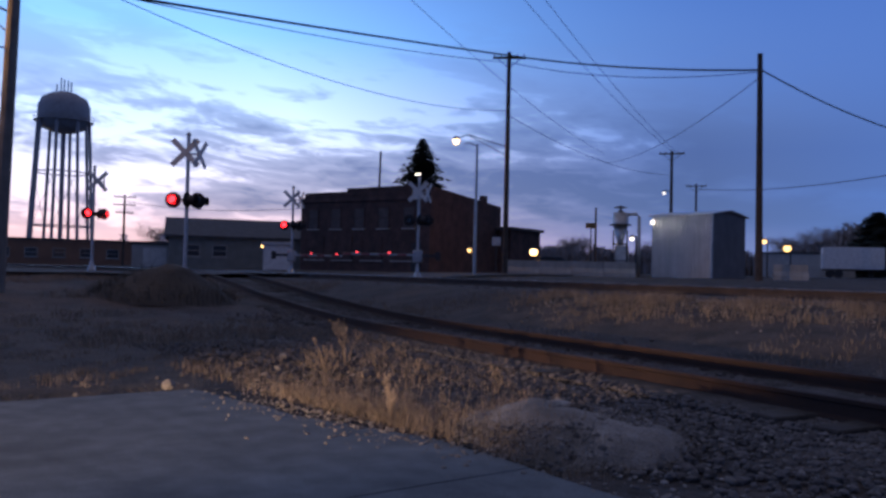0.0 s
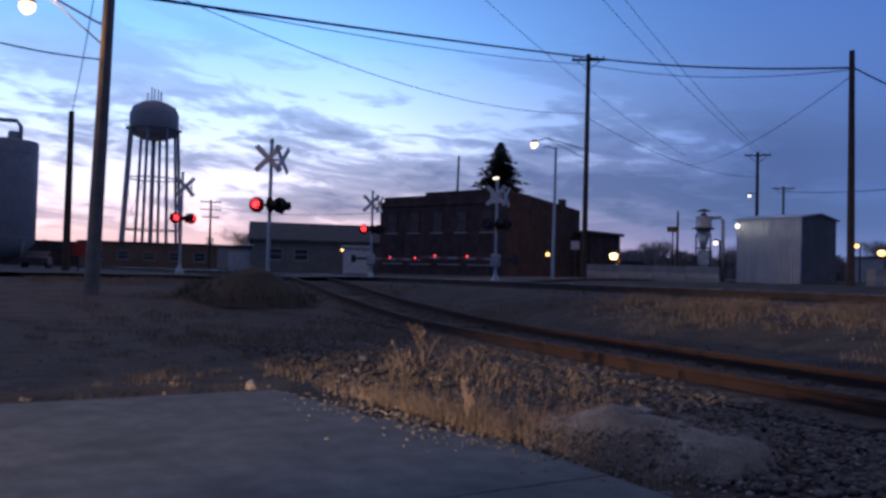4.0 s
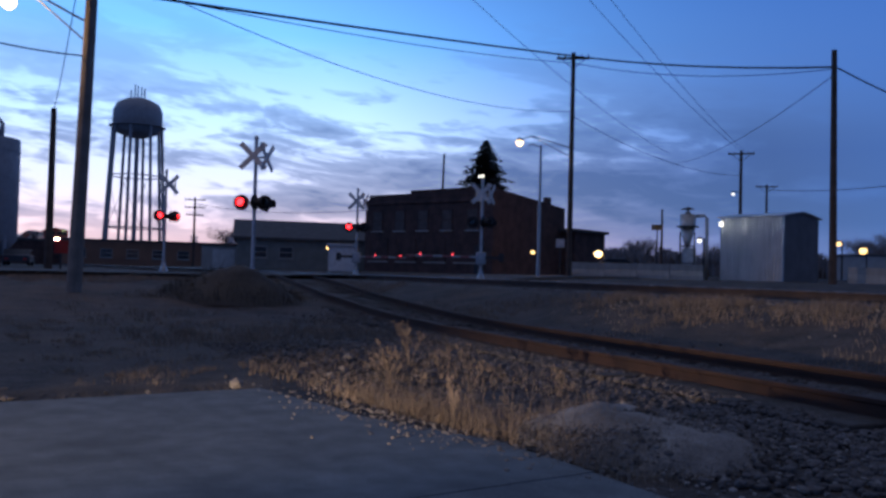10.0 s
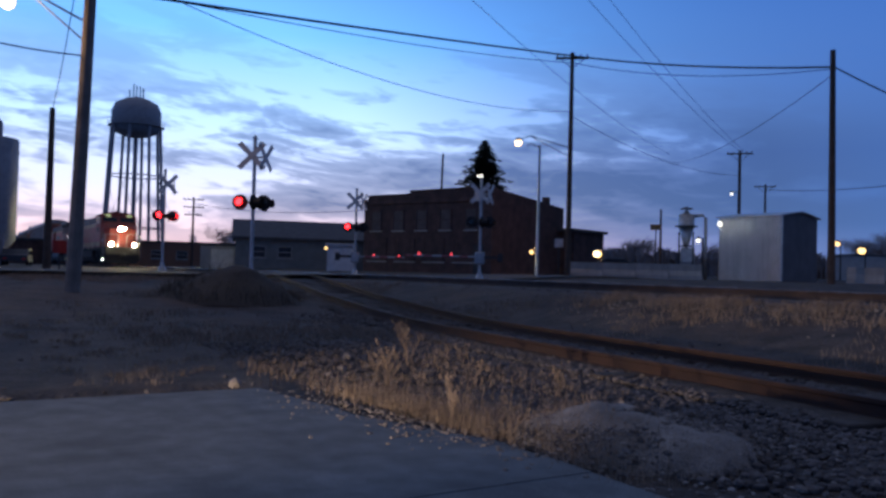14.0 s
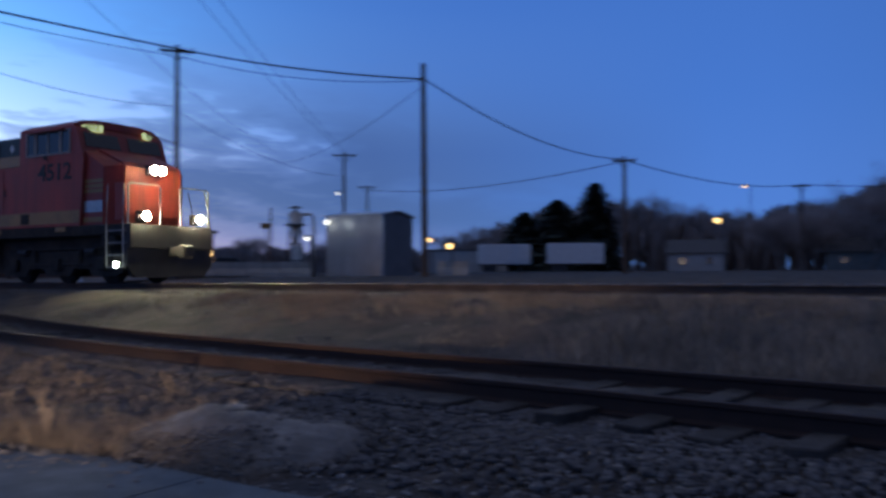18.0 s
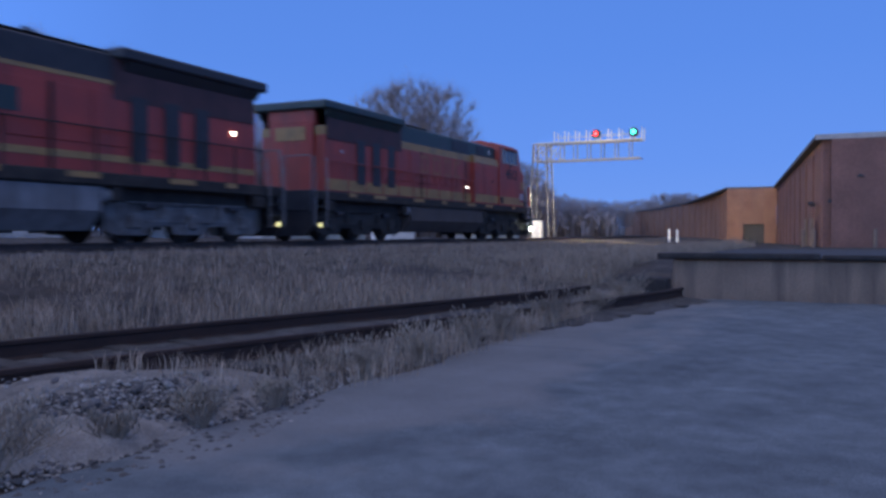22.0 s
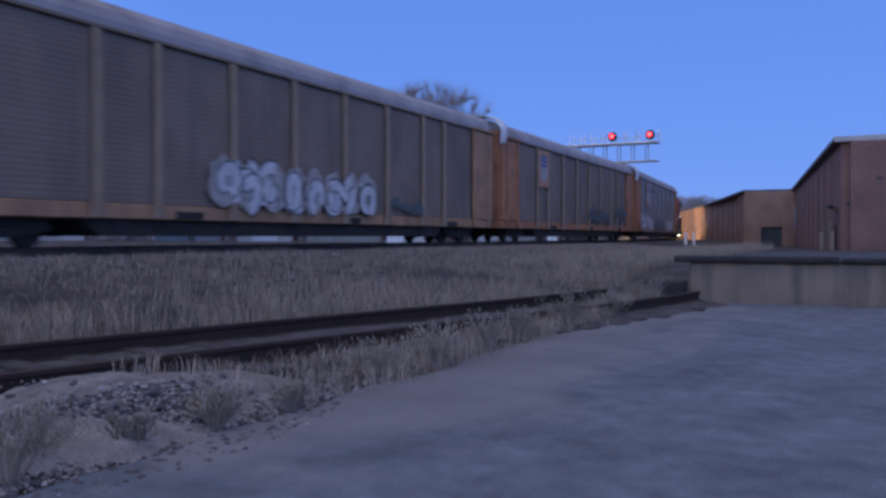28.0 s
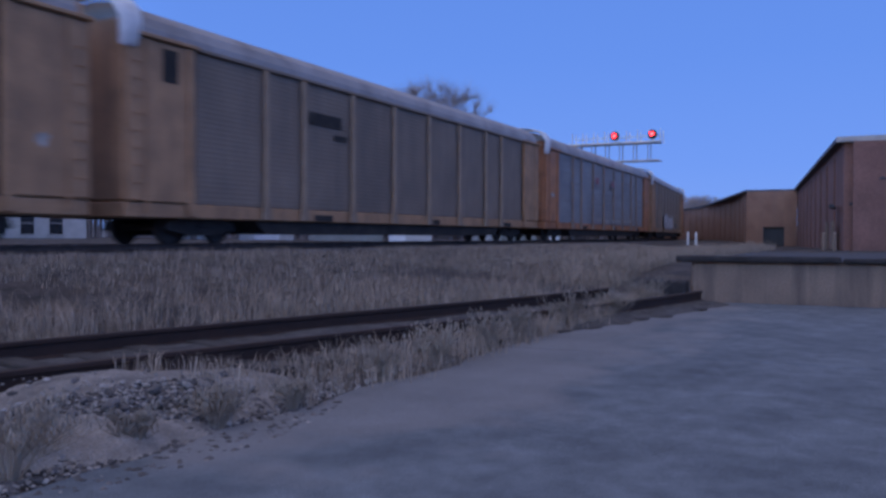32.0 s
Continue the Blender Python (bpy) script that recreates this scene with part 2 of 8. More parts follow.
GALV = material("galvanised_steel", (0.5, 0.5, 0.5), 0.42, 0.8, vary=0.2, scale=4, fine=50, bump=0.1)
DARKMETAL = material("dull_dark_steel", (0.055, 0.055, 0.06), 0.6, 0.3, vary=0.25, bump=0.15)
BLACK = material("black_painted_metal", (0.026, 0.026, 0.029), 0.55, vary=0.3, bump=0.1)
WHITE = material("white_paint", (0.75, 0.75, 0.74), 0.5, vary=0.1, bump=0.08, dirt=(0.5, 0.48, 0.45), dirt_amount=0.5, dirt_scale=2)
REDP = material("red_paint", (0.5, 0.03, 0.02), 0.5, vary=0.15, bump=0.05)
WIRE = material("black_cable", (0.015, 0.015, 0.017), 0.6, vary=0.1, bump=0)
BRICKD = material("dark_soot_brick", (0.1, 0.06, 0.052), 0.93, vary=0.35, scale=1.5, fine=12, bump=0.4, dirt=(0.04, 0.032, 0.032), dirt_scale=0.5)
BRICK = material("red_brown_brick", (0.2, 0.1, 0.077), 0.92, vary=0.2, scale=0.6, fine=9, bump=0.5, dirt=(0.16, 0.088, 0.07), dirt_amount=0.5, dirt_scale=0.25, streak=True, island=0.2)
BRICKP = material("painted_brick", (0.31, 0.162, 0.104), 0.9, vary=0.2, scale=0.6, fine=9, bump=0.4, dirt=(0.24, 0.145, 0.105), dirt_scale=0.3, streak=True, island=0.05)
ROOFING = material("grey_roofing", (0.1, 0.1, 0.105), 0.9, vary=0.25, scale=2, fine=25, bump=0.3)
SIDING = material("pale_siding", (0.5, 0.48, 0.45), 0.8, vary=0.12, scale=1.5, bump=0.15, dirt=(0.35, 0.33, 0.3), dirt_amount=0.4)
SIDINGG = material("grey_green_siding", (0.24, 0.25, 0.23), 0.8, vary=0.15, scale=1.5, bump=0.15)
CONC = material("precast_concrete", (0.42, 0.4, 0.37), 0.9, vary=0.18, scale=1.5, fine=30, bump=0.3, dirt=(0.26, 0.25, 0.23), streak=True)
SHEETM = material("corrugated_sheet_steel", (0.5, 0.475, 0.45), 0.34, 0.6, vary=0.14, scale=1.2, fine=30, bump=0.06, dirt=(0.34, 0.32, 0.3), dirt_amount=0.5, streak=True, dirt_scale=1.2)
TOWERP = material("tank_paint", (0.36, 0.37, 0.4), 0.55, vary=0.12, bump=0.05, dirt=(0.2, 0.2, 0.22), dirt_amount=0.4)
BOARD = material("weathered_window_boards", (0.12, 0.1, 0.095), 0.9, vary=0.25, scale=2, fine=20, bump=0.3)
ENDWALL = material("grey_sheet_end_wall", (0.17, 0.17, 0.18), 0.6, 0.2, vary=0.18, scale=1.5, bump=0.1)
GLASSD = material("dark_window_glass", (0.02, 0.024, 0.03), 0.08, vary=0.1, bump=0, spec=0.8)
MOUND = material("dark_dumped_earth", (0.05, 0.045, 0.04), 0.97, vary=0.4, scale=1.5, fine=20, bump=0.9, dirt=(0.09, 0.075, 0.055), dirt_amount=0.6, dirt_scale=1.2, depth=0.03)
BARK = material("bare_branch_bark", (0.18, 0.15, 0.135), 0.95, vary=0.3, scale=2, fine=20, bump=0.5)
TWIG = material("fine_twigs", (0.4, 0.345, 0.33), 0.95, vary=0.25, bump=0, island=0.3)
WOODFAR = material("far_wood_twigs", (0.27, 0.235, 0.225), 0.95, vary=0.25, bump=0, island=0.35)
BUSH = material("dark_bushy_weed", (0.25, 0.205, 0.16), 0.9, vary=0.3, scale=2, fine=9, bump=0, island=0.3)
# red hood paint with the radiator overhang's shadow put into its colour
SHADERED = material("shadow_darkened_red_paint", (0.07, 0.03, 0.03), 0.7, vary=0.3, scale=2, bump=0.08)
NEEDLE = material("conifer_needles", (0.085, 0.105, 0.085), 0.9, vary=0.4, bump=0, island=0.45)
# rolling stock
ORANGE = material("faded_locomotive_orange", (0.36, 0.052, 0.034), 0.5, vary=0.2, scale=1.2, fine=30, bump=0.06, dirt=(0.17, 0.04, 0.032), dirt_amount=0.75, streak=True, dirt_scale=0.9)
REDOR = material("bright_locomotive_orange", (0.38, 0.05, 0.034), 0.48, vary=0.16, scale=1.2, fine=30, bump=0.05, dirt=(0.19, 0.035, 0.028), dirt_amount=0.7, streak=True, dirt_scale=0.9)
DGREEN = material("dark_green_hood_paint", (0.02, 0.042, 0.04), 0.5, vary=0.25, scale=1.5, bump=0.06, dirt=(0.05, 0.05, 0.05), dirt_amount=0.6, streak=True)
CREAM = material("dull_yellow_band_paint", (0.36, 0.205, 0.07), 0.5, vary=0.2, scale=2, bump=0.05, dirt=(0.2, 0.13, 0.06), dirt_amount=0.7, dirt_scale=1.5)
FRAME = material("grimy_underframe", (0.026, 0.023, 0.021), 0.88, vary=0.4, scale=3, fine=25, bump=0.3, dirt=(0.06, 0.048, 0.038), dirt_amount=0.7, dirt_scale=1.5)
FADED = material("worn_lettering_paint", (0.3, 0.11, 0.05), 0.6, vary=0.3, scale=3, bump=0, dirt=(0.24, 0.06, 0.04), dirt_amount=0.8, dirt_scale=2.0)
TANKBR = material("dusty_brown_tank", (0.085, 0.067, 0.058), 0.85, vary=0.25, scale=1.5, bump=0.1, dirt=(0.07, 0.06, 0.055), dirt_amount=0.7, streak=True)
TANKGREY = material("grey_fuel_tank", (0.2, 0.2, 0.2), 0.6, vary=0.2, bump=0.1, dirt=(0.08, 0.07, 0.065), dirt_amount=0.7, streak=True)
GEAR = material("grimy_truck_frame", (0.03, 0.028, 0.026), 0.9, vary=0.4, scale=3, fine=25, bump=0.3, dirt=(0.06, 0.052, 0.045), dirt_amount=0.6, dirt_scale=1.8)
GEARPALE = material("dusty_silver_truck_frame", (0.14, 0.138, 0.135), 0.85, vary=0.4, scale=3, fine=25, bump=0.3, dirt=(0.05, 0.045, 0.042), dirt_amount=0.8, dirt_scale=2.4)
WHEEL = material("wheel_steel", (0.035, 0.03, 0.027), 0.75, 0.2, vary=0.3, bump=0.2)
RACKY = material("autorack_yellow_brown", (0.46, 0.19, 0.085), 0.66, vary=0.25, scale=1.5, fine=25, bump=0.1, dirt=(0.26, 0.12, 0.07), dirt_amount=0.8, streak=True, dirt_scale=1.0)
RACKT = material("autorack_tan", (0.43, 0.235, 0.12), 0.65, vary=0.22, scale=1.5, fine=25, bump=0.1, dirt=(0.27, 0.15, 0.085), dirt_amount=0.8, streak=True, dirt_scale=1.0)
PANELL = material("light_galvanised_panel", (0.41, 0.425, 0.435), 0.6, 0.15, vary=0.14, scale=0.8, fine=40, bump=0.1, dirt=(0.56, 0.58, 0.59), dirt_amount=0.75, streak="level", dirt_scale=0.8, island=0.1)
PANELM = material("dull_galvanised_panel", (0.3, 0.295, 0.29), 0.65, 0.15, vary=0.16, scale=0.8, fine=40, bump=0.1, dirt=(0.21, 0.2, 0.19), dirt_amount=0.6, streak="level", dirt_scale=0.7, island=0.1)
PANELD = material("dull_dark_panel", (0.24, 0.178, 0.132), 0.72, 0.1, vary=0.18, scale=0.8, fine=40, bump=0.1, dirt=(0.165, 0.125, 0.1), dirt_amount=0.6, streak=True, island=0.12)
RACKROOF = material("galvanised_rack_roof", (0.37, 0.345, 0.335), 0.65, 0.2, vary=0.15, scale=0.6, fine=20, bump=0.1, dirt=(0.17, 0.155, 0.15), dirt_amount=0.6)
POSTF = material("faded_orange_post_paint", (0.33, 0.225, 0.165), 0.7, vary=0.22, scale=1.5, fine=25, bump=0.1, dirt=(0.24, 0.2, 0.17), dirt_amount=0.8, streak=True, dirt_scale=1.2)
REDF = material("faded_red_paint", (0.33, 0.1, 0.11), 0.6, vary=0.25, scale=3, bump=0)
RACKDUN = material("weathered_dun_paint", (0.37, 0.255, 0.165), 0.7, vary=0.22, scale=1.5, fine=25, bump=0.1, dirt=(0.13, 0.09, 0.07), dirt_amount=0.8, streak=True, dirt_scale=1.0)
TAGW = material("white_spray_paint", (0.6, 0.58, 0.57), 0.6, vary=0.2, scale=4, bump=0)
SMEAR = material("thin_white_paint_smear", (0.4, 0.36, 0.32), 0.7, vary=0.3, scale=6, bump=0)
TAGD = material("dark_spray_paint", (0.05, 0.06, 0.07), 0.6, vary=0.2, scale=4, bump=0)
TAGB = material("teal_spray_paint", (0.095, 0.115, 0.11), 0.6, vary=0.3, scale=3, bump=0)
LOGOP = material("salmon_emblem_panel", (0.5, 0.24, 0.13), 0.6, vary=0.15, bump=0)
LOGOB = material("blue_emblem", (0.05, 0.08, 0.25), 0.6, vary=0.15, bump=0)
DIGIT = material("black_numeral_paint", (0.02, 0.02, 0.022), 0.6, vary=0.1, bump=0)
# lights
LIT_BULB = glow("burning_headlight_bulb", (1.0, 0.74, 0.4), 105000)
LIT_HEAD = glow("burning_headlight_lens", (1.0, 0.84, 0.5), 3800)
LIT_STEP = glow("burning_step_light", (0.85, 1.0, 0.8), 90)
LIT_STEPDIM = glow("dim_yellow_step_light", (0.85, 0.8, 0.35), 1.3)
LIT_NUM = glow("lit_number_board", (0.9, 1.0, 0.45), 1.6)
LIT_RED = glow("burning_red_lens", (1.0, 0.016, 0.022), 26)
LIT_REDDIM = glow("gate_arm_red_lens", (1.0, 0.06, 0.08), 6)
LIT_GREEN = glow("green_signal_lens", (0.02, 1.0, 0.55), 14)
LIT_SOD = glow("sodium_lamp_lens", (1.0, 0.66, 0.32), 14)
LIT_WHITE = glow("white_lamp_lens", (1.0, 0.93, 0.8), 8)
LIT_WARM = glow("warm_lamp_lens", (1.0, 0.6, 0.22), 9)
LIT_WIN = glow("lit_window", (1.0, 0.72, 0.3), 0.35)
LIT_SKYGREEN = glow("green_sign_light", (0.1, 0.9, 0.35), 1.0)

# ---------------------------------------------------------------- mesh tools


class Shape:
    """Vertices and faces gathered into one mesh."""

    def __init__(self):
        self.v, self.f = [], []

    def add(self, verts, faces):
        n = len(self.v)
        self.v.extend(tuple(p) for p in verts)
        self.f.extend(tuple(i + n for i in f) for f in faces)
        return self

    def box(self, x0, x1, y0, y1, z0, z1, c=0.0):
        """A box with chamfered edges of width c."""
        if c <= 0:
            vs = [(x, y, z) for x in (x0, x1) for y in (y0, y1) for z in (z0, z1)]
            return self.add(vs, [(0, 1, 3, 2), (4, 6, 7, 5), (0, 4, 5, 1), (2, 3, 7, 6), (0, 2, 6, 4), (1, 5, 7, 3)])
        bm = bmesh.new()
        bmesh.ops.create_cube(bm, size=1, matrix=Matrix.Translation(((x0 + x1) / 2, (y0 + y1) / 2, (z0 + z1) / 2)) @ Matrix.Diagonal((x1 - x0, y1 - y0, z1 - z0, 1)))
        bmesh.ops.bevel(bm, geom=bm.edges, offset=c, segments=1, affect="EDGES")
        self.add([v.co[:] for v in bm.verts], [[v.index for v in f.verts] for f in bm.faces])
        bm.free()
        return self

    def tube(self, pts, r, n=8, caps=True):
        """A round bar along points; r is one radius or one a point."""
        pts = [Vector(p) for p in pts]
        rs = r if isinstance(r, (list, tuple)) else [r] * len(pts)
        vs, fs = [], []
        for i, p in enumerate(pts):
            d = (pts[min(i + 1, len(pts) - 1)] - pts[max(i - 1, 0)]).normalized()
            a = d.orthogonal().normalized() if abs(d.z) > 0.99 else Vector((0, 0, 1)).cross(d).normalized()
            b = d.cross(a)
            for k in range(n):
                t = 2 * math.pi * k / n
                vs.append(p + rs[i] * (a * math.cos(t) + b * math.sin(t)))
        for i in range(len(pts) - 1):
            for k in range(n):
                q = (k + 1) % n
                fs.append((i * n + k, i * n + q, (i + 1) * n + q, (i + 1) * n + k))
        if caps:
            fs += [tuple(reversed(range(n))), tuple(range((len(pts) - 1) * n, len(pts) * n))]
        return self.add(vs, fs)

    def lathe(self, x, y, prof, n=20):
        """A turned body about the upright at x, y: prof is rows of (radius, height)."""
        return self.tube([(x, y, z) for r, z in prof], [max(r, 0.001) for r, z in prof], n)

    def prism(self, outline, a, b, axis="y"):
        """An outline of (u, w) drawn out from a to b along an axis; w is the height."""
        put = {"y": lambda u, w, s: (u, s, w), "x": lambda u, w, s: (s, u, w), "z": lambda u, w, s: (u, w, s)}[axis]
        n = len(outline)
        vs = [put(u, w, s) for s in (a, b) for u, w in outline]
        fs = [tuple(range(n)), tuple(reversed(range(n, 2 * n)))] + [(i, n + i, n + (i + 1) % n, (i + 1) % n) for i in range(n)]
        return self.add(vs, fs)

    def sweep(self, pts, profile):
        """A profile of (side, height) carried along points on the ground plan, kept upright."""
        vs, fs, n = [], [], len(profile)
        for i, p in enumerate(pts):
            q0, q1 = pts[max(i - 1, 0)], pts[min(i + 1, len(pts) - 1)]
            dx_, dy_ = q1[0] - q0[0], q1[1] - q0[1]
            l = math.hypot(dx_, dy_)
            nx, ny = -dy_ / l, dx_ / l
            vs += [(p[0] + nx * u, p[1] + ny * u, p[2] + w) for u, w in profile]
        for i in range(len(pts) - 1):
            fs += [(i * n + k, i * n + (k + 1) % n, (i + 1) * n + (k + 1) % n, (i + 1) * n + k) for k in range(n)]
        fs += [tuple(reversed(range(n))), tuple(range((len(pts) - 1) * n, len(pts) * n))]
        return self.add(vs, fs)

    def mesh(self, name):
        me = bpy.data.meshes.new(name)
        me.from_pydata(self.v, [], self.f)
        bm = bmesh.new()
        bm.from_mesh(me)
        bmesh.ops.recalc_face_normals(bm, faces=bm.faces)
        bm.to_mesh(me)
        bm.free()
        return me


def part(name, shape, mat, parent=None, label="", smooth=False):
    me = shape.mesh(name) if isinstance(shape, Shape) else shape
    if not me.materials:
        me.materials.append(mat)
    if smooth:
        me.polygons.foreach_set("use_smooth", [True] * len(me.polygons))
    ob = new(name, me)
    if parent:
        ob.parent = parent
    if label:
        tagged(ob, label)
    return ob


def thing(name, x, y, z, turn, label, category, group="", kind=""):
    ob = new(name)
    ob.empty_display_size = 0.3
    ob.matrix_basis = pose(x, y, z, 0, 0, turn)
    return tagged(ob, label, category, group, kind)


def smooth_step(a, b, x):
    t = min(1, max(0, (x - a) / (b - a)))
    return t * t * (3 - 2 * t)


# ---------------------------------------------------------------- lie of the land and the tracks
RAIL = 0.85             # top of the main rails
BEDTOP = 0.67
SIDING_C = (6.436, -0.1808, -0.005453, -0.0003256, 1.885e-05, 9.694e-07)
SIDING_L = (10.389, -0.26)
TRACK_Y = 16.7


def track_y(x):
    """The main track's centre line: straight past the lot, swinging away on both sides."""
    if x > 20:
        d = x - 20
        return TRACK_Y + (8e-6 * d ** 3 if d < 115 else 8e-6 * 115 ** 3 + 24e-6 * 115 ** 2 * (d - 115) + 0.0022 * (d - 115) ** 2)
    if x < -20:
        return TRACK_Y + 0.00025 * (x + 20) ** 2
    return TRACK_Y


def siding_y(x):
    return sum(c * x ** k for k, c in enumerate(SIDING_C)) if x > -20 else SIDING_L[0] + SIDING_L[1] * (x + 20)


def ground_z(x, y):
    ys, yt = siding_y(min(x, 14.4)), track_y(x)
    z = 0.0 if y < ys + 1.2 else (BEDTOP - 0.02) * smooth_step(ys + 1.2, yt - 3.0, y) ** 0.8
    if y > yt + 2.7:
        far = 0.95 + 0.006 * max(0, min(y, 160) - 25) - 0.007 * max(0, min(x, 160) - 10)
        z = BEDTOP - 0.02 + (far - BEDTOP) * smooth_step(yt + 3, yt + 14, y)
    if x < -12:
        z = z + (max(z, 0.7) - z) * smooth_step(-12, -33, x)
    if x > 14.5 and y < yt - 3:
        z = max(z, 0.42 * smooth_step(14.5, 22, x))
    if x > 45 and y < yt - 3:
        z = 0.42 + (0.15 - 0.42) * smooth_step(45, 95, x) if y < yt - 8 else z
    return z


def soft_axis(lo, hi, near_lo, near_hi, step, grow):
    a = list(np.arange(near_lo, near_hi, step))
    s, x = step, near_hi
    while x < hi:
        a.append(x)
        s *= grow
        x += s
    a.append(hi)
    s, x = step, near_lo
    while x > lo:
        s *= grow
        x -= s
        a.insert(0, max(x, lo))
    return a


def ground():
    xs = soft_axis(-2500, 2500, -26, 26, 0.4, 1.09)
    ys = soft_axis(-1200, 4000, 2.0, 22, 0.3, 1.1)
    vs = []
    for y in ys:
        for x in xs:
            z = ground_z(x, y) - 0.03
            if -40 < x < 60 and y > 3.2:
                z += 0.06 * noise.noise((x * 0.6, y * 0.6, 0)) + 0.03 * noise.noise((x * 2.1, y * 2.1, 4))
            vs.append((x, y, z - (0.12 if -7.3 < x < 14.6 and y < 2.8 else 0)))
    w = len(xs)
    fs = [(j * w + i, j * w + i + 1, (j + 1) * w + i + 1, (j + 1) * w + i) for j in range(len(ys) - 1) for i in range(w - 1)]
    me = bpy.data.meshes.new("ground")
    me.from_pydata(vs, [], fs)
    ob = part("ground", me, DIRT, smooth=True)
    return tagged(ob, "dry bare dirt and dead turf beside the railway", "ground", kind="structure")


soil = ground()


def paved_lot():
    """The concrete yard on which the camera stands: slabs with open joints and a ragged outer edge."""
    rng = random.Random(4)
    lot = thing("pavement", 0, 0, 0, 0, "worn grey concrete paving of the yard, patched and stained", "pavement", kind="structure")
    xs = [-7.1, -3.4, 0.2, 3.9, 7.6, 11.2, 14.3]
    ys = [-12, -8.2, -4.4, -0.6, 3.1]
    for i in range(len(xs) - 1):
        for j in range(len(ys) - 1):
            x0, x1, y0, y1 = xs[i] + 0.003, xs[i + 1] - 0.003, ys[j] + 0.003, ys[j + 1] - 0.003
            rim = []
            for k in range(13):
                u = x0 + (x1 - x0) * k / 12
                ragged = 0
                if j == len(ys) - 2:
                    left = 1 - smooth_step(-2.0, 0.5, u)
                    ragged = (0.2 - 0.13 * left) * noise.noise((u * 0.9, 3, 0)) + 0.07 * noise.noise((u * 4, 7, 0)) + left * np.interp(u, (-7.1, -5.6, -4.6, -2.5), (-0.3, -0.2, 0.12, 0.12))
                rim.append((u, y1 + ragged))
            outline = [(x0, y0), (x1, y0)] + rim[::-1]
            s = Shape().prism(outline, -0.14, -0.004 * rng.random(), "z")
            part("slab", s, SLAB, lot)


paved_lot()


def ribbon(x0, x1, fy, step=2.0, z=0.0):
    n = max(2, int((x1 - x0) / step))
    return [(x0 + (x1 - x0) * i / n, fy(x0 + (x1 - x0) * i / n), z) for i in range(n + 1)]


RAILPROF = [(-0.07, -0.17), (0.07, -0.17), (0.07, -0.155), (0.012, -0.135), (0.012, -0.045), (0.036, -0.035), (0.036, -0.004), (0.028, 0), (-0.028, 0), (-0.036, -0.004),
            (-0.036, -0.035), (-0.012, -0.045), (-0.012, -0.135), (-0.07, -0.155)]


def offset_path(path, d):
    res = []
    for i, p in enumerate(path):
        a, b = path[max(i - 1, 0)], path[min(i + 1, len(path) - 1)]
        l = math.hypot(b[0] - a[0], b[1] - a[1])
        res.append((p[0] - (b[1] - a[1]) / l * d, p[1] + (b[0] - a[0]) / l * d, p[2]))
    return res


def main_track():
    tr = thing("railway_track", 0, 0, 0, 0, "main line track on a raised bed of dark crushed stone", "track", kind="structure")
    path = ribbon(-420, 330, track_y, 3.0)
    bed = Shape().sweep([(x, y, 0) for x, y, _ in path], [(-3.6, -0.2), (-2.4, BEDTOP), (2.4, BEDTOP), (3.6, -0.2)])
    part("ballast_bed", bed, BED, tr, "bed of dark crushed stone")
    for side in (-1, 1):
        rp = [(x, y, RAIL) for x, y, _ in offset_path(path, side * 0.755)]
        part("rail", Shape().sweep(rp, RAILPROF), RAILSIDE, tr)
        part("rail_head", Shape().sweep(rp, [(-0.028, 0.0), (0.028, 0.0), (0.026, 0.003), (-0.026, 0.003)]), RAILTOP, tr, "bright worn rail head")
    ties, x = Shape(), -150.0
    while x < 150:
        y, sl = track_y(x), (track_y(x + 1) - track_y(x - 1)) / 2
        a = math.atan(sl)
        c, s = math.cos(a), math.sin(a)
        vs = [(x + c * u - s * w, y + s * u + c * w, z) for u in (-0.115, 0.115) for w in (-1.3, 1.3) for z in (BEDTOP - 0.12, BEDTOP + 0.015)]
        ties.add(vs, [(0, 1, 3, 2), (4, 6, 7, 5), (0, 4, 5, 1), (2, 3, 7, 6), (0, 2, 6, 4), (1, 5, 7, 3)])
        x += 0.55
    tagged(part("ties", ties, TIE, tr), kind="stuff")


main_track()


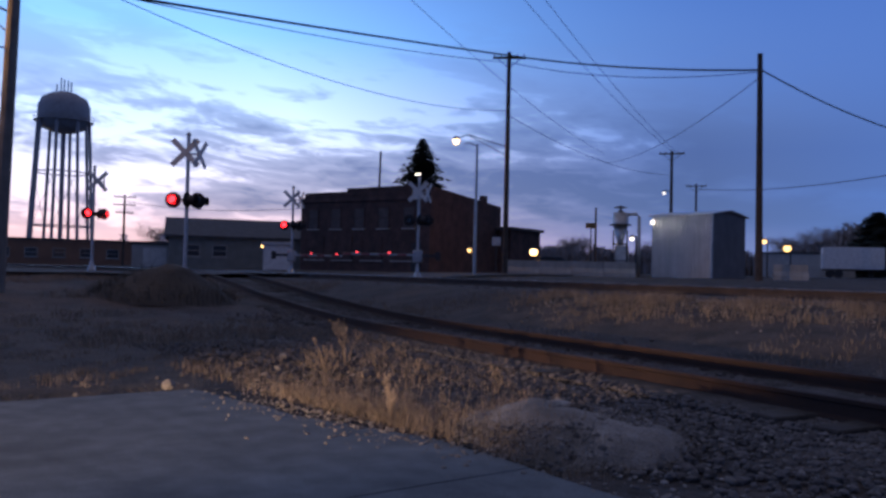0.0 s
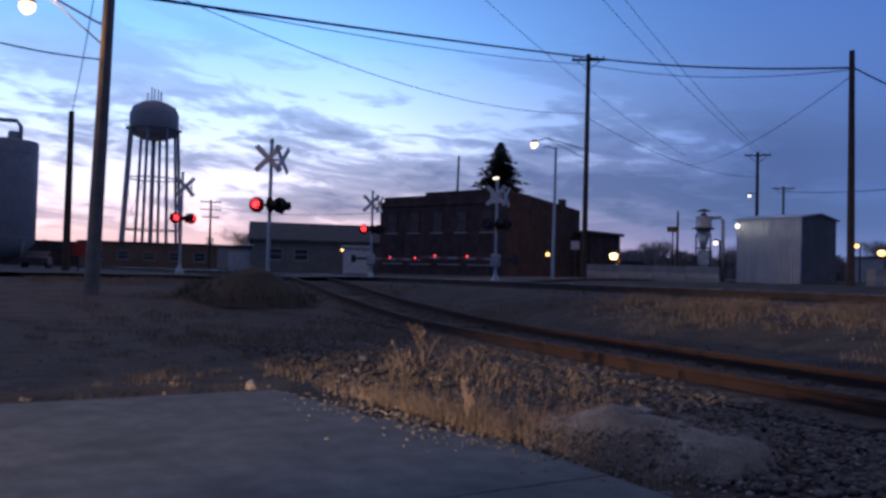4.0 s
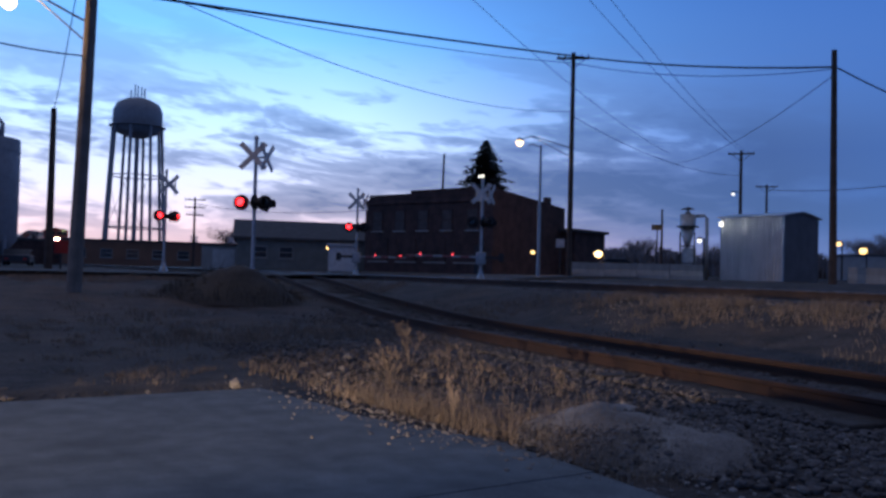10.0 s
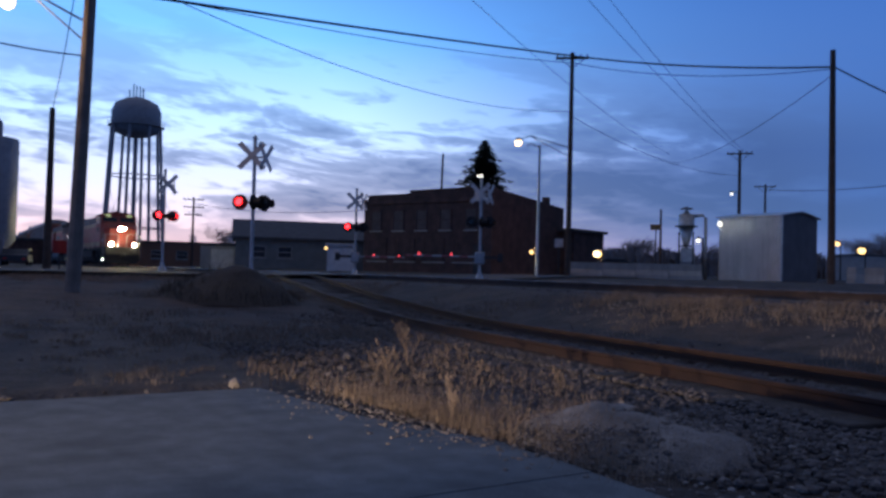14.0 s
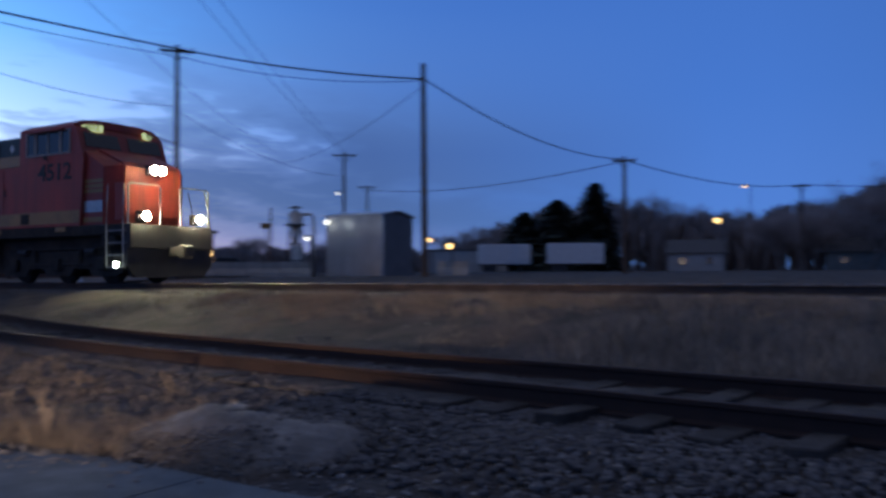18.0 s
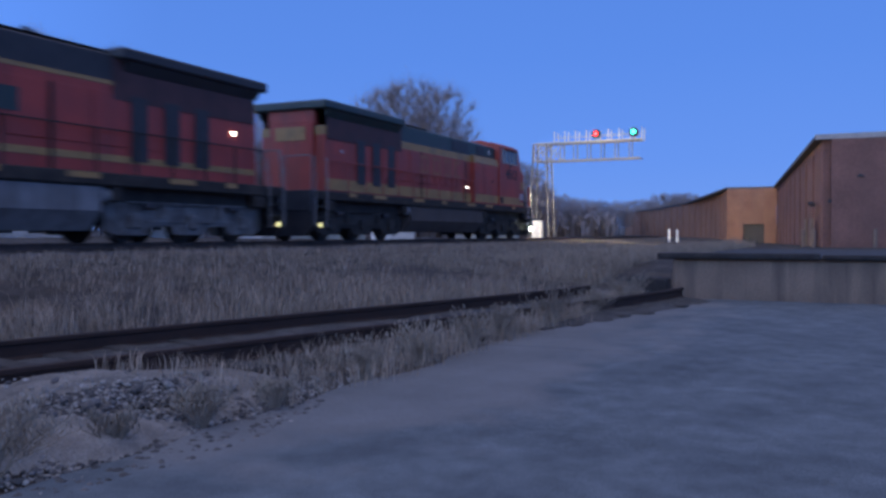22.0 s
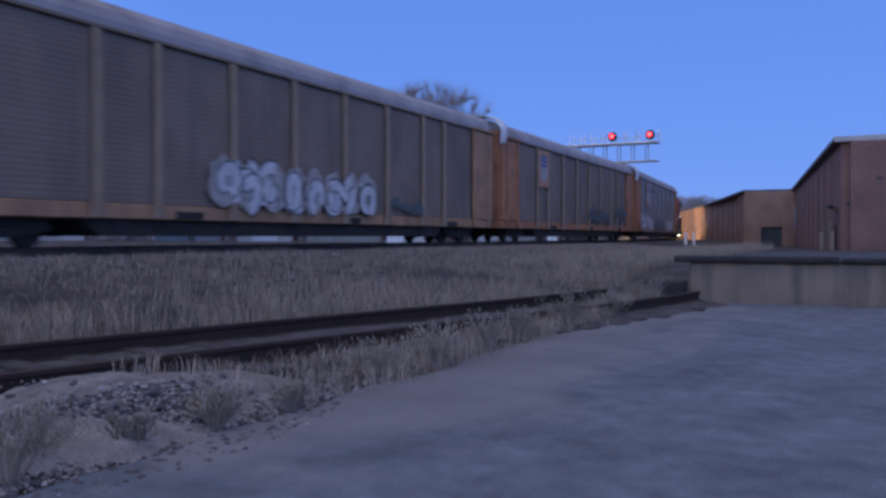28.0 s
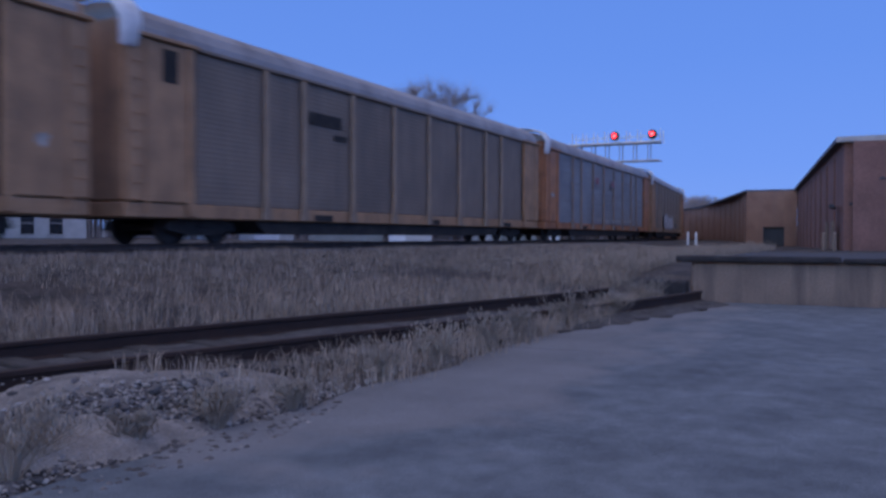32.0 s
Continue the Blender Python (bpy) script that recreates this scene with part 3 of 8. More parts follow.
def siding():
    rng = random.Random(8)
    tr = thing("siding_track", 0, 0, 0, 0, "rusty disused siding with rotting ties ending at a loading dock", "track", kind="structure")
    top = 0.19
    path = ribbon(-46, 14.2, siding_y, 1.0)

    def lift(x):
        return ground_z(x, siding_y(x)) * 0.9
    for side in (-1, 1):
        rp = [(x, y, top + lift(x)) for x, y, _ in offset_path(path, side * 0.755)]
        part("rail", Shape().sweep(rp, RAILPROF), RUST, tr, "rust-brown rail")
    # gravel washed in between and beside the rails
    fill = []
    for i in range(181):
        xx = -30 + 44 * i / 180
        sl_ = siding_y(xx + 0.5) - siding_y(xx - 0.5)
        for w_ in (-1.5, -1.05, -0.8, -0.72, -0.45, -0.15, 0.15, 0.45, 0.72, 0.8, 1.05, 1.5):
            hgt = 0.035 if abs(w_) < 0.75 else 0.055 - 0.04 * smooth_step(-5, -2, xx) * (1 - smooth_step(4, 8, xx))
            if abs(w_) > 1.2:
                hgt = -0.04
            elif xx < -3:
                hgt -= 0.03 * smooth_step(-3, -9, xx)
            fill.append((xx - sl_ * w_, siding_y(xx) + w_, lift(xx) + hgt + 0.035 * noise.noise((xx * 1.7, w_ * 3, 2)) + 0.015 * noise.noise((xx * 6, w_ * 5, 1)) - (0.02 if abs(w_) > 1 else 0)))
    me = bpy.data.meshes.new("ballast_fill")
    me.from_pydata(fill, [], [(i * 12 + k, i * 12 + k + 1, i * 12 + k + 13, i * 12 + k + 12) for i in range(180) for k in range(11)])
    part("ballast_fill", me, SIDEBED, tr, "grey gravel washed in between the rails", True)
    tie = Shape().box(-0.115, 0.115, -1.3, 1.3, -0.16, 0, 0.012).mesh("tie")
    x = -44.0
    while x < 13.2:
        ob = part("tie", tie, TIE, tr)
        sl = (siding_y(x + 0.5) - siding_y(x - 0.5))
        ob.matrix_basis = pose(x, siding_y(x) + rng.uniform(-0.06, 0.06), top - 0.165 + 0.04 * smooth_step(-5, -2, x) * (1 - smooth_step(4, 8, x)) + lift(x) + rng.uniform(-0.02, 0.01), rng.uniform(-1, 1), rng.uniform(-2, 2),
                               math.degrees(math.atan(sl)) + rng.uniform(-2, 2))
        x += 0.56 + rng.uniform(-0.05, 0.05)


siding()

ICO = [(0, 0, 1), (0.894, 0, 0.447), (0.276, 0.851, 0.447), (-0.724, 0.526, 0.447), (-0.724, -0.526, 0.447), (0.276, -0.851, 0.447), (0.724, 0.526, -0.447),
       (-0.276, 0.851, -0.447), (-0.894, 0, -0.447), (-0.276, -0.851, -0.447), (0.724, -0.526, -0.447), (0, 0, -1)]
ICOF = [(0, 1, 2), (0, 2, 3), (0, 3, 4), (0, 4, 5), (0, 5, 1), (1, 6, 2), (2, 7, 3), (3, 8, 4), (4, 9, 5), (5, 10, 1), (2, 6, 7), (3, 7, 8), (4, 8, 9), (5, 9, 10),
        (1, 10, 6), (6, 11, 7), (7, 11, 8), (8, 11, 9), (9, 11, 10), (10, 11, 6)]


def stones(name, label, mat, count, place, lo, hi, seed):
    """Loose stones, each its own uneven lump, as one mesh."""
    rng = np.random.default_rng(seed)
    base, faces = np.array(ICO), np.array(ICOF)
    vs, fs = [], []
    for i in range(count):
        x, y, z = place(rng)
        r = lo + (hi - lo) * rng.random() ** 2.2
        k = base * (0.75 + 0.5 * rng.random((12, 1))) * r * np.array([1 + 0.5 * rng.random(), 0.8 + 0.4 * rng.random(), 0.6 + 0.3 * rng.random()])
        a = rng.random() * 6.28
        c, s = math.cos(a), math.sin(a)
        vs.append(np.stack([k[:, 0] * c - k[:, 1] * s + x, k[:, 0] * s + k[:, 1] * c + y, k[:, 2] + z + r * 0.15], 1))
        fs.append(faces + 12 * i)
    me = bpy.data.meshes.new(name)
    me.from_pydata(np.concatenate(vs).tolist(), [], np.concatenate(fs).tolist())
    ob = part(name, me, mat)
    return tagged(ob, label, "stones", kind="stuff")


def heap_z(x, y):
    return max(0.2 * max(0, 1 - ((x + 3.9) / 0.75) ** 2 - ((y - 4.0) / 0.7) ** 2), 0.2 * max(0, 1 - ((x - 3.45) / 1.6) ** 2 - ((y - 4.3) / 1.15) ** 2))


def near_siding(rng):
    x = rng.uniform(-17, 14) if rng.random() < 0.5 else rng.uniform(-12, -1)
    y = siding_y(x) + rng.normal(-0.6, 0.9)
    while y < 3.25 or (x > 1.5 and y < siding_y(x) - 1.1):
        y = siding_y(x) + rng.normal(-0.4, 0.7)
    return x, y, ground_z(x, y) + (0.025 - 0.03 * smooth_step(-5, -2, x) if abs(y - siding_y(x)) < 1.4 else -0.01)


def main_shoulder(rng):
    x = rng.uniform(-40, 48)
    y = track_y(x) - 2.2 - abs(rng.normal(0, 0.55))
    return x, y, BEDTOP - max(0, track_y(x) - 2.4 - y) * 0.55 - 0.02


def by_paving(rng):
    x = rng.uniform(-7, 9) if rng.random() < 0.5 else rng.normal(3.2, 1.1)
    y = 3.15 + abs(rng.normal(0, 0.5))
    return x, y, max(ground_z(x, y), heap_z(x, y)) - 0.012


stones("ballast_stones", "loose dark ballast stones along the rusty siding", STONE, 26000, near_siding, 0.009, 0.031, 3)
def stony_verge(rng):
    x = rng.uniform(-11.5, 0.5)
    lo, hi = 3.5, siding_y(x) - 0.5
    y = lo + (hi - lo) * rng.random() ** 0.7
    return x, y, max(ground_z(x, y), heap_z(x, y)) - 0.008


def far_bank(rng):
    x = rng.uniform(-13.5, -1.5)
    y = 13.7 - abs(rng.normal(0, 0.9))
    return x, y, ground_z(x, y) - 0.01


stones("ballast_stones", "grey stones lying thick between the paving and the siding", STONE, 11000, stony_verge, 0.01, 0.038, 4)
stones("loose_stones", "pale stones mixed into the gravel beside the paving", LIME, 2600, stony_verge, 0.006, 0.026, 21)
stones("loose_stones", "pale stones lying on the bank below the main line", LIME, 1300, far_bank, 0.01, 0.034, 6)
def left_dirt(rng):
    x = -7.4 - abs(rng.normal(0, 6))
    y = rng.uniform(-1.0, 9.0)
    return x, y, ground_z(x, y) - 0.035


stones("loose_stones", "small stones scattered over the bare dirt", STONE, 1100, left_dirt, 0.008, 0.03, 9)
stones("ballast_stones", "crushed stone shoulder of the main line", STONE, 6500, main_shoulder, 0.02, 0.06, 5)
stones("loose_stones", "pale loose stones scattered along the edge of the paving", LIME, 3600, by_paving, 0.004, 0.018, 7)


def on_heap(rng):
    a, q = rng.uniform(0, 6.283), rng.random() ** 0.5
    x, y = 3.3 + 1.9 * q * math.cos(a), 4.0 + 1.0 * q * math.sin(a) - 0.25
    while y > 4.0:
        y -= 0.45
    return x, y, max(ground_z(x, y), 0.9 * heap_z(x, y)) - 0.012


stones("ballast_stones", "dark stones strewn over the front of the pale gravel heap", STONE, 3000, on_heap, 0.008, 0.026, 17)
stones("loose_stones", "pale stones strewn over the gravel heap", LIME, 2200, on_heap, 0.005, 0.017, 18)


def limestone_heap(cx, cy, rx, ry, top, label):
    """A low pale hump of spilled limestone between paving and siding."""
    vs, n, m = [], 44, 30
    for j in range(m + 1):
        for i in range(n + 1):
            u, v = i / n * 2 - 1, j / m * 2 - 1
            x, y = cx + rx * u * 1.5, cy + ry * v * 1.5
            r = math.hypot(u, v) * 1.36 * (1 + 0.3 * noise.noise((x * 1.1, y * 1.1, 6)) + 0.12 * noise.noise((x * 3.5, y * 3.5, 2)))
            h = top * max(0, 1 - r * r) ** 0.6 * (0.8 + 0.5 * noise.noise((x * 0.9, y * 0.9, 9))) + 0.02 * noise.noise((x * 4, y * 4, 2)) * max(0, 1 - r)
            h += 0.035 * noise.noise((x * 8, y * 8, 4)) * max(0, 1 - 0.6 * r)
            vs.append((x, y, h - 0.03 * r * r - 0.25 * max(0, r - 0.9) + ground_z(x, y) - 0.02))
    fs = [(j * (n + 1) + i, j * (n + 1) + i + 1, (j + 1) * (n + 1) + i + 1, (j + 1) * (n + 1) + i) for j in range(m) for i in range(n)]
    me = bpy.data.meshes.new("gravel_heap")
    me.from_pydata(vs, [], fs)
    tagged(part("gravel_heap", me, PALE, smooth=True), label, "gravel", kind="stuff")


def heap_rim(rng):
    cx, cy, rx, ry = ((-3.9, 4.0, 0.7, 0.65), (3.45, 4.3, 1.6, 1.15))[int(rng.random() < 0.5)]
    a, q = rng.uniform(0, 6.283), rng.normal(0.95, 0.14)
    x, y = cx + rx * q * math.cos(a), cy + ry * q * math.sin(a)
    return x, max(y, 3.2), max(ground_z(x, y), heap_z(x, y)) - 0.006


def on_left_heap(rng):
    a, q = rng.uniform(0, 6.283), rng.random() ** 0.5
    x, y = -3.9 + 0.85 * q * math.cos(a), 4.0 + 0.75 * q * math.sin(a)
    return x, y, ground_z(x, y) + 0.2 * max(0, 1 - q * q) ** 0.7 - 0.01


def on_paving(rng):
    x = rng.normal(-5.3, 0.75)
    return x, 3.25 - abs(rng.normal(0, 0.25)) - 0.12 * max(0, -5 - x), -0.002


def grass_on_heap(rng):
    x, y, z = on_left_heap(rng)
    return x, y, z, 0.3 + 0.7 * rng.random() ** 2


stones("loose_stones", "pale gravel strewn over the edge of the paving", LIME, 520, on_paving, 0.005, 0.018, 35)
stones("loose_stones", "pale stones lying over the grassy gravel hump", LIME, 1900, on_left_heap, 0.004, 0.014, 31)
stones("ballast_stones", "dark stones lying over the grassy gravel hump", STONE, 450, on_left_heap, 0.008, 0.022, 32)
stones("loose_stones", "pale stones lying round the foot of the gravel heaps", LIME, 1500, heap_rim, 0.004, 0.015, 19)
stones("ballast_stones", "dark stones lying round the foot of the gravel heaps", STONE, 700, heap_rim, 0.006, 0.02, 20)
limestone_heap(-3.9, 4.05, 0.72, 0.66, 0.27, "low hump of fine gravel with dead grass beside the paving")
limestone_heap(3.45, 4.3, 1.6, 1.15, 0.2, "low pale heap of spilled limestone gravel beside the siding")


def heap(rx, ry, h, x, y, name, label, mat):
    vs, fs, n, m = [], [], 30, 14
    for j in range(m + 1):
        for i in range(n):
            a, q = i / n * 2 * math.pi, j / m
            X, Y = rx * q * math.cos(a), ry * q * math.sin(a)
            k = 1 + 0.35 * noise.noise((X * 0.6 + 5, Y * 0.6, 1))
            vs.append((X, Y, h * max(0, 1 - q ** 1.6) * k + 0.09 * noise.noise((X * 2.3, Y * 2.3, 3)) * (1 - q) - 0.08 * q))
    fs = [(j * n + i, j * n + (i + 1) % n, (j + 1) * n + (i + 1) % n, (j + 1) * n + i) for j in range(m) for i in range(n)]
    me = bpy.data.meshes.new(name)
    me.from_pydata(vs, [], fs)
    ob = part(name, me, mat, smooth=True)
    ob.location = (x, y, ground_z(x, y) - 0.02)
    return tagged(ob, label, "heap")


heap(2.1, 1.7, 0.8, -20.6, 7.3, "earth_mound", "dark mound of dumped earth with dead weeds", MOUND)


def blades(name, label, mat, count, place, lo, hi, seed, width=0.006, lean=0.5, clump=1):
    """Dry grass: bent, tapering blades, all in one mesh."""
    rng = np.random.default_rng(seed)
    vs, fs = [], []
    k = 0
    while k < count:
        cx, cy, cz, hs = place(rng)
        for _ in range(clump):
            x, y = cx + rng.normal(0, 0.07), cy + rng.normal(0, 0.07)
            h = hs * (lo + (hi - lo) * rng.random())
            a = rng.random() * 6.283
            l = lean * h * (0.25 + rng.random())
            dx_, dy_ = math.cos(a), math.sin(a)
            wx, wy = -dy_ * width, dx_ * width
            n = len(vs)
            vs += [(x - wx, y - wy, cz - 0.03), (x + wx, y + wy, cz - 0.03), (x + dx_ * l * 0.3 - wx * 0.8, y + dy_ * l * 0.3 - wy * 0.8, cz + h * 0.6),
                   (x + dx_ * l * 0.3 + wx * 0.8, y + dy_ * l * 0.3 + wy * 0.8, cz + h * 0.6), (x + dx_ * l, y + dy_ * l, cz + h)]
            fs += [(n, n + 1, n + 3, n + 2), (n + 2, n + 3, n + 4)]
            k += 1
    me = bpy.data.meshes.new(name)
    me.from_pydata(vs, [], fs)
    return tagged(part(name, me, mat), label, "grass", kind="stuff")


def on_bank(rng):
    while True:
        x = rng.uniform(-4, 48)
        lo, hi = max(siding_y(min(x, 14)) + 1.25, 4), track_y(x) - 3.0
        y = lo + (hi - lo) * rng.random() ** 1.4
        if noise.noise((x * 0.22, y * 0.3, 5)) + 0.45 + rng.random() * 0.4 > 0.25:
            near = 1.0 - smooth_step(lo + 0.5, lo + 4, y)
            return x, y, ground_z(x, y), 0.25 + 0.3 * near + 0.9 * max(0, noise.noise((x * 0.8, y * 0.8, 1)) + 0.12) * (0.4 + 0.6 * near)


def single_tufts(rng):
    x, y = rng.uniform(-16, -7.6), rng.uniform(1.5, 8.5)
    return x, y, ground_z(x, y) - 0.02, 0.4 + 0.6 * rng.random()


def on_left(rng):
    while True:
        x = rng.uniform(-30, -5)
        y = rng.uniform(3.0, 13.5)
        if abs(y - siding_y(x)) > 1.0 and noise.noise((x * 0.35, y * 0.35, 8)) + rng.random() * 0.5 > 0.35:
            return x, y, ground_z(x, y), 0.35 + 0.3 * rng.random()


def at_edge(rng):
    x = rng.choice([rng.normal(-5.9, 0.7), rng.normal(-4.9, 0.45), rng.uniform(-6.6, -3.0)])
    y = 3.3 + abs(rng.normal(0.05, 0.3))
    return x, y, max(ground_z(x, y), heap_z(x, y)), 0.25 + 0.7 * rng.random() ** 2


def along_siding(rng):
    x = rng.uniform(4.2, 14) if rng.random() < 0.6 else rng.uniform(9.5, 14.2)
    lo, hi = 3.02, max(3.2, siding_y(x) - 0.95)
    y = lo + (hi - lo) * rng.random()
    return x, y, max(ground_z(x, y), heap_z(x, y)), 0.55 + 0.6 * rng.random() * smooth_step(4, 7, x)


blades("grass", "pale dead grass covering the railway bank", STRAWD, 85000, on_bank, 0.1, 0.5, 11, 0.004, 1.0, 6)
blades("grass", "thin dead grass on bare dirt", STRAW, 20000, on_left, 0.04, 0.2, 12, 0.004, 0.8, 5)
def far_bank_grass(rng):
    while True:
        x, y, z = far_bank(rng)
        if noise.noise((x * 0.7, y * 0.9, 3)) + rng.random() * 0.5 > 0.15:
            return x, y, z, 0.5 + 0.5 * rng.random()


blades("grass", "short dry grass on the stony bank below the main line", STRAW, 9000, far_bank_grass, 0.04, 0.2, 16, 0.004, 0.9, 7)
blades("grass", "short dry grass over the gravel hump", STRAW, 1300, grass_on_heap, 0.02, 0.1, 33, 0.0016, 1.2, 8)
blades("grass", "sparse dry tufts on the bare dirt", STRAW, 9000, single_tufts, 0.02, 0.1, 34, 0.003, 1.3, 30)
blades("grass", "straw-coloured grass tufts along the broken edge of the paving", STRAW, 8500, at_edge, 0.02, 0.2, 13, 0.0014, 1.3, 14)
def on_mound(rng):
    a, q = rng.uniform(0, 6.283), rng.random() ** 0.5
    x, y = -20.6 + 2.1 * q * math.cos(a), 7.2 + 1.7 * q * math.sin(a)
    return x, y, ground_z(x, y) + 0.6 * max(0, 1 - q ** 1.6), 0.5 + 0.6 * rng.random()


blades("grass", "dark dead weeds on the earth mound", WEEDD, 1800, on_mound, 0.08, 0.4, 15, 0.006, 0.8, 5)
blades("grass", "grey dead weeds between paving and siding", STRAWD, 9500, along_siding, 0.05, 0.28, 14, 0.003, 0.8, 6)


def weed(x, y, h, seed, mat, label):
    """One dry weed: a few stalks with short side twigs and seed heads."""
    rng = random.Random(seed)
    w = thing("weed", x, y, ground_z(x, y) - 0.02, rng.uniform(0, 360), label, "weed", "dry weeds by the paving")
    st, heads = Shape(), Shape()
    for i in range(rng.randint(5, 9) if x < 0 else rng.randint(30, 42)):
        a, l = rng.uniform(0, 6.28), rng.uniform(0.15, 0.55 if x < 0 else 0.95) * h
        hh = h * rng.uniform(0.5, 1)
        p = [Vector((0.02 * math.cos(a), 0.02 * math.sin(a), 0)), Vector((l * 0.35 * math.cos(a), l * 0.35 * math.sin(a), hh * 0.55)), Vector((l * math.cos(a), l * math.sin(a), hh))]
        st.tube(p, [0.004, 0.003, 0.0015], 4)
        for j in range(5):
            q = p[1].lerp(p[2], rng.random())
            b = rng.uniform(0, 6.28)
            e = q + Vector((math.cos(b) * 0.09 * h, math.sin(b) * 0.09 * h, 0.1 * h))
            st.tube([q, e], [0.003, 0.0015], 3)
            heads.tube([e, e + Vector((0.005, 0, 0.012)), e + Vector((0.006, 0, 0.03))], [0.002, 0.008, 0.002], 4)
    st.add(heads.v, heads.f)
    tagged(part("foliage", st, mat, w), kind="stuff")


SPOTS = [(-8.1, 4.9, 0.52), (-7.0, 4.6, 0.36), (-6.2, 4.4, 0.4), (-6.6, 3.8, 0.45), (-5.6, 4.9, 0.35), (-5.0, 3.4, 0.3), (-4.2, 3.3, 0.3), (2.45, 3.3, 0.34), (2.7, 3.45, 0.3), (3.1, 3.25, 0.2),
         (3.65, 3.2, 0.24), (3.8, 3.35, 0.2), (4.25, 3.15, 0.2), (5.4, 3.2, 0.3), (6.3, 3.2, 0.34), (7.3, 3.15, 0.36), (8.2, 3.2, 0.34), (9.5, 3.1, 0.42), (11.0, 3.0, 0.4), (12.4, 2.9, 0.5),
         (-9.4, 11.6, 0.42), (-9.1, 11.9, 0.35)]
for i, (x, y, h) in enumerate(SPOTS):
    weed(x, y, h, i, STRAW if x < 0 else BUSH, "dry brown weed with thin stalks and seed heads")

for x, y, r in ((-7.2, 2.6, 0.07), (-9.0, 4.6, 0.06), (-4.3, 4.9, 0.07), (3.4, 8.9, 0.1), (4.6, 9.5, 0.1)):
    rng = random.Random(int(x * 10))
    s = Shape().add([tuple(c * r * rng.uniform(0.75, 1.2) * k for c, k in zip(v, (1.2, 0.9, 0.7))) for v in ICO], ICOF)
    ob = part("stone", s, LIME)
    ob.location = (x, y, ground_z(x, y) + r * 0.4)
    tagged(ob, "single pale stone lying on the ground", "stone", "single pale stones")


def single_stones():
    """The stones nearest to the paving, each lying by itself."""
    rng = random.Random(21)
    lumps = []
    for k in range(7):
        lumps.append(Shape().add([tuple(c * rng.uniform(0.75, 1.2) * q for c, q in zip(v, (1.25, 0.95, 0.7))) for v in ICO], ICOF).mesh("stone"))
    for k in range(280):
        left = k % 3
        x = rng.uniform(-8.5, -2.2) if left else rng.uniform(1.6, 6.0)
        y = 3.3 + abs(rng.gauss(0, 0.7))
        r = 0.012 + 0.03 * rng.random() ** 2
        ob = part("stone", lumps[k % 7], LIME if k % 4 == 0 else STONE, soil)
        ob.matrix_basis = Matrix.LocRotScale((x, y, max(ground_z(x, y), heap_z(x, y)) + r * 0.25), Euler((rng.uniform(-0.4, 0.4), rng.uniform(-0.4, 0.4), rng.uniform(0, 6.28))), (r, r, r))


single_stones()


def loading_dock():
    d = thing("loading_dock", 0, 0, 0, 0, "low stained concrete loading dock with a timber edge", "dock", kind="structure")
    part("dock_wall", Shape().box(14.4, 23, -9.5, 2.62, -0.1, 0.64, 0.03), DOCK, d)
    for i in range(5):
        y1 = 2.85 - i * 2.5
        part("edge_timber", Shape().box(14.28 + 0.03 * (i % 2), 14.62, y1 - 2.47, y1, 0.645, 0.745 - 0.02 * (i % 2), 0.02), DARKTIE, d, "dark timber edge beam")
    part("bumper_block", Shape().box(14.05, 14.38, 2.64, 3.3, 0.0, 0.34, 0.03), DARKTIE, d, "dark timber buffer block")
    part("deck", Shape().box(14.65, 23, -9.4, 2.55, 0.644, 0.665), ASPHALT, d)


loading_dock()


def street():
    """The street over the level crossing, with its planked crossing and kerb line."""
    r = thing("road", 0, 0, 0, 0, "worn asphalt street over the level crossing", "road", kind="structure")

    def z(x, y):
        return max(ground_z(x, y), 0.6) + 0.05 if abs(y - track_y(x)) > 3 else RAIL - 0.03
    for x0, x1 in ((-38.0, -30.5),):
        vs, fs = [], []
        ys = list(np.arange(-60, 220, 2.0))
        for y in ys:
            off = -0.28 * (y - 16)
            for x in (x0, (x0 + x1) / 2, x1):
                vs.append((x + off * 0.4, y, max(z(x, y), z((x0 + x1) / 2, y)) + (0.03 if x not in (x0, x1) else 0)))
        n = 3
        fs = [(j * n + i, j * n + i + 1, (j + 1) * n + i + 1, (j + 1) * n + i) for j in range(len(ys) - 1) for i in range(2)]
        me = bpy.data.meshes.new("carriageway")
        me.from_pydata(vs, [], fs)
        part("carriageway", me, ASPHALT, r)
    for k in range(4):
        yy = track_y(-34) + (-1.15, -0.45, 0.35, 1.15)[k]
        part("crossing_panel", Shape().box(-38.5, -30, yy - 0.3, yy + 0.3, RAIL - 0.12, RAIL - 0.005, 0.01), TIE, r, "timber crossing panel between the rails")


street()

# ---------------------------------------------------------------- the train


def disc(x, y, z, r, facing=1, n=18, thick=0.02):
    """A short round plate whose face looks along x."""
    return Shape().tube([(x, y, z), (x + facing * thick, y, z)], r, n)


def lettering(text, size, depth=0.006):
    cu = bpy.data.curves.new("numerals", "FONT")
    cu.body, cu.size, cu.extrude, cu.align_x, cu.align_y = text, size, depth, "CENTER", "CENTER"
    cu.offset = size * 0.02
    ob = bpy.data.objects.new("numerals", cu)
    scene.collection.objects.link(ob)
    dg = bpy.context.evaluated_depsgraph_get()
    dg.update()
    me = bpy.data.meshes.new_from_object(ob.evaluated_get(dg))
    bpy.data.objects.remove(ob)
    return me


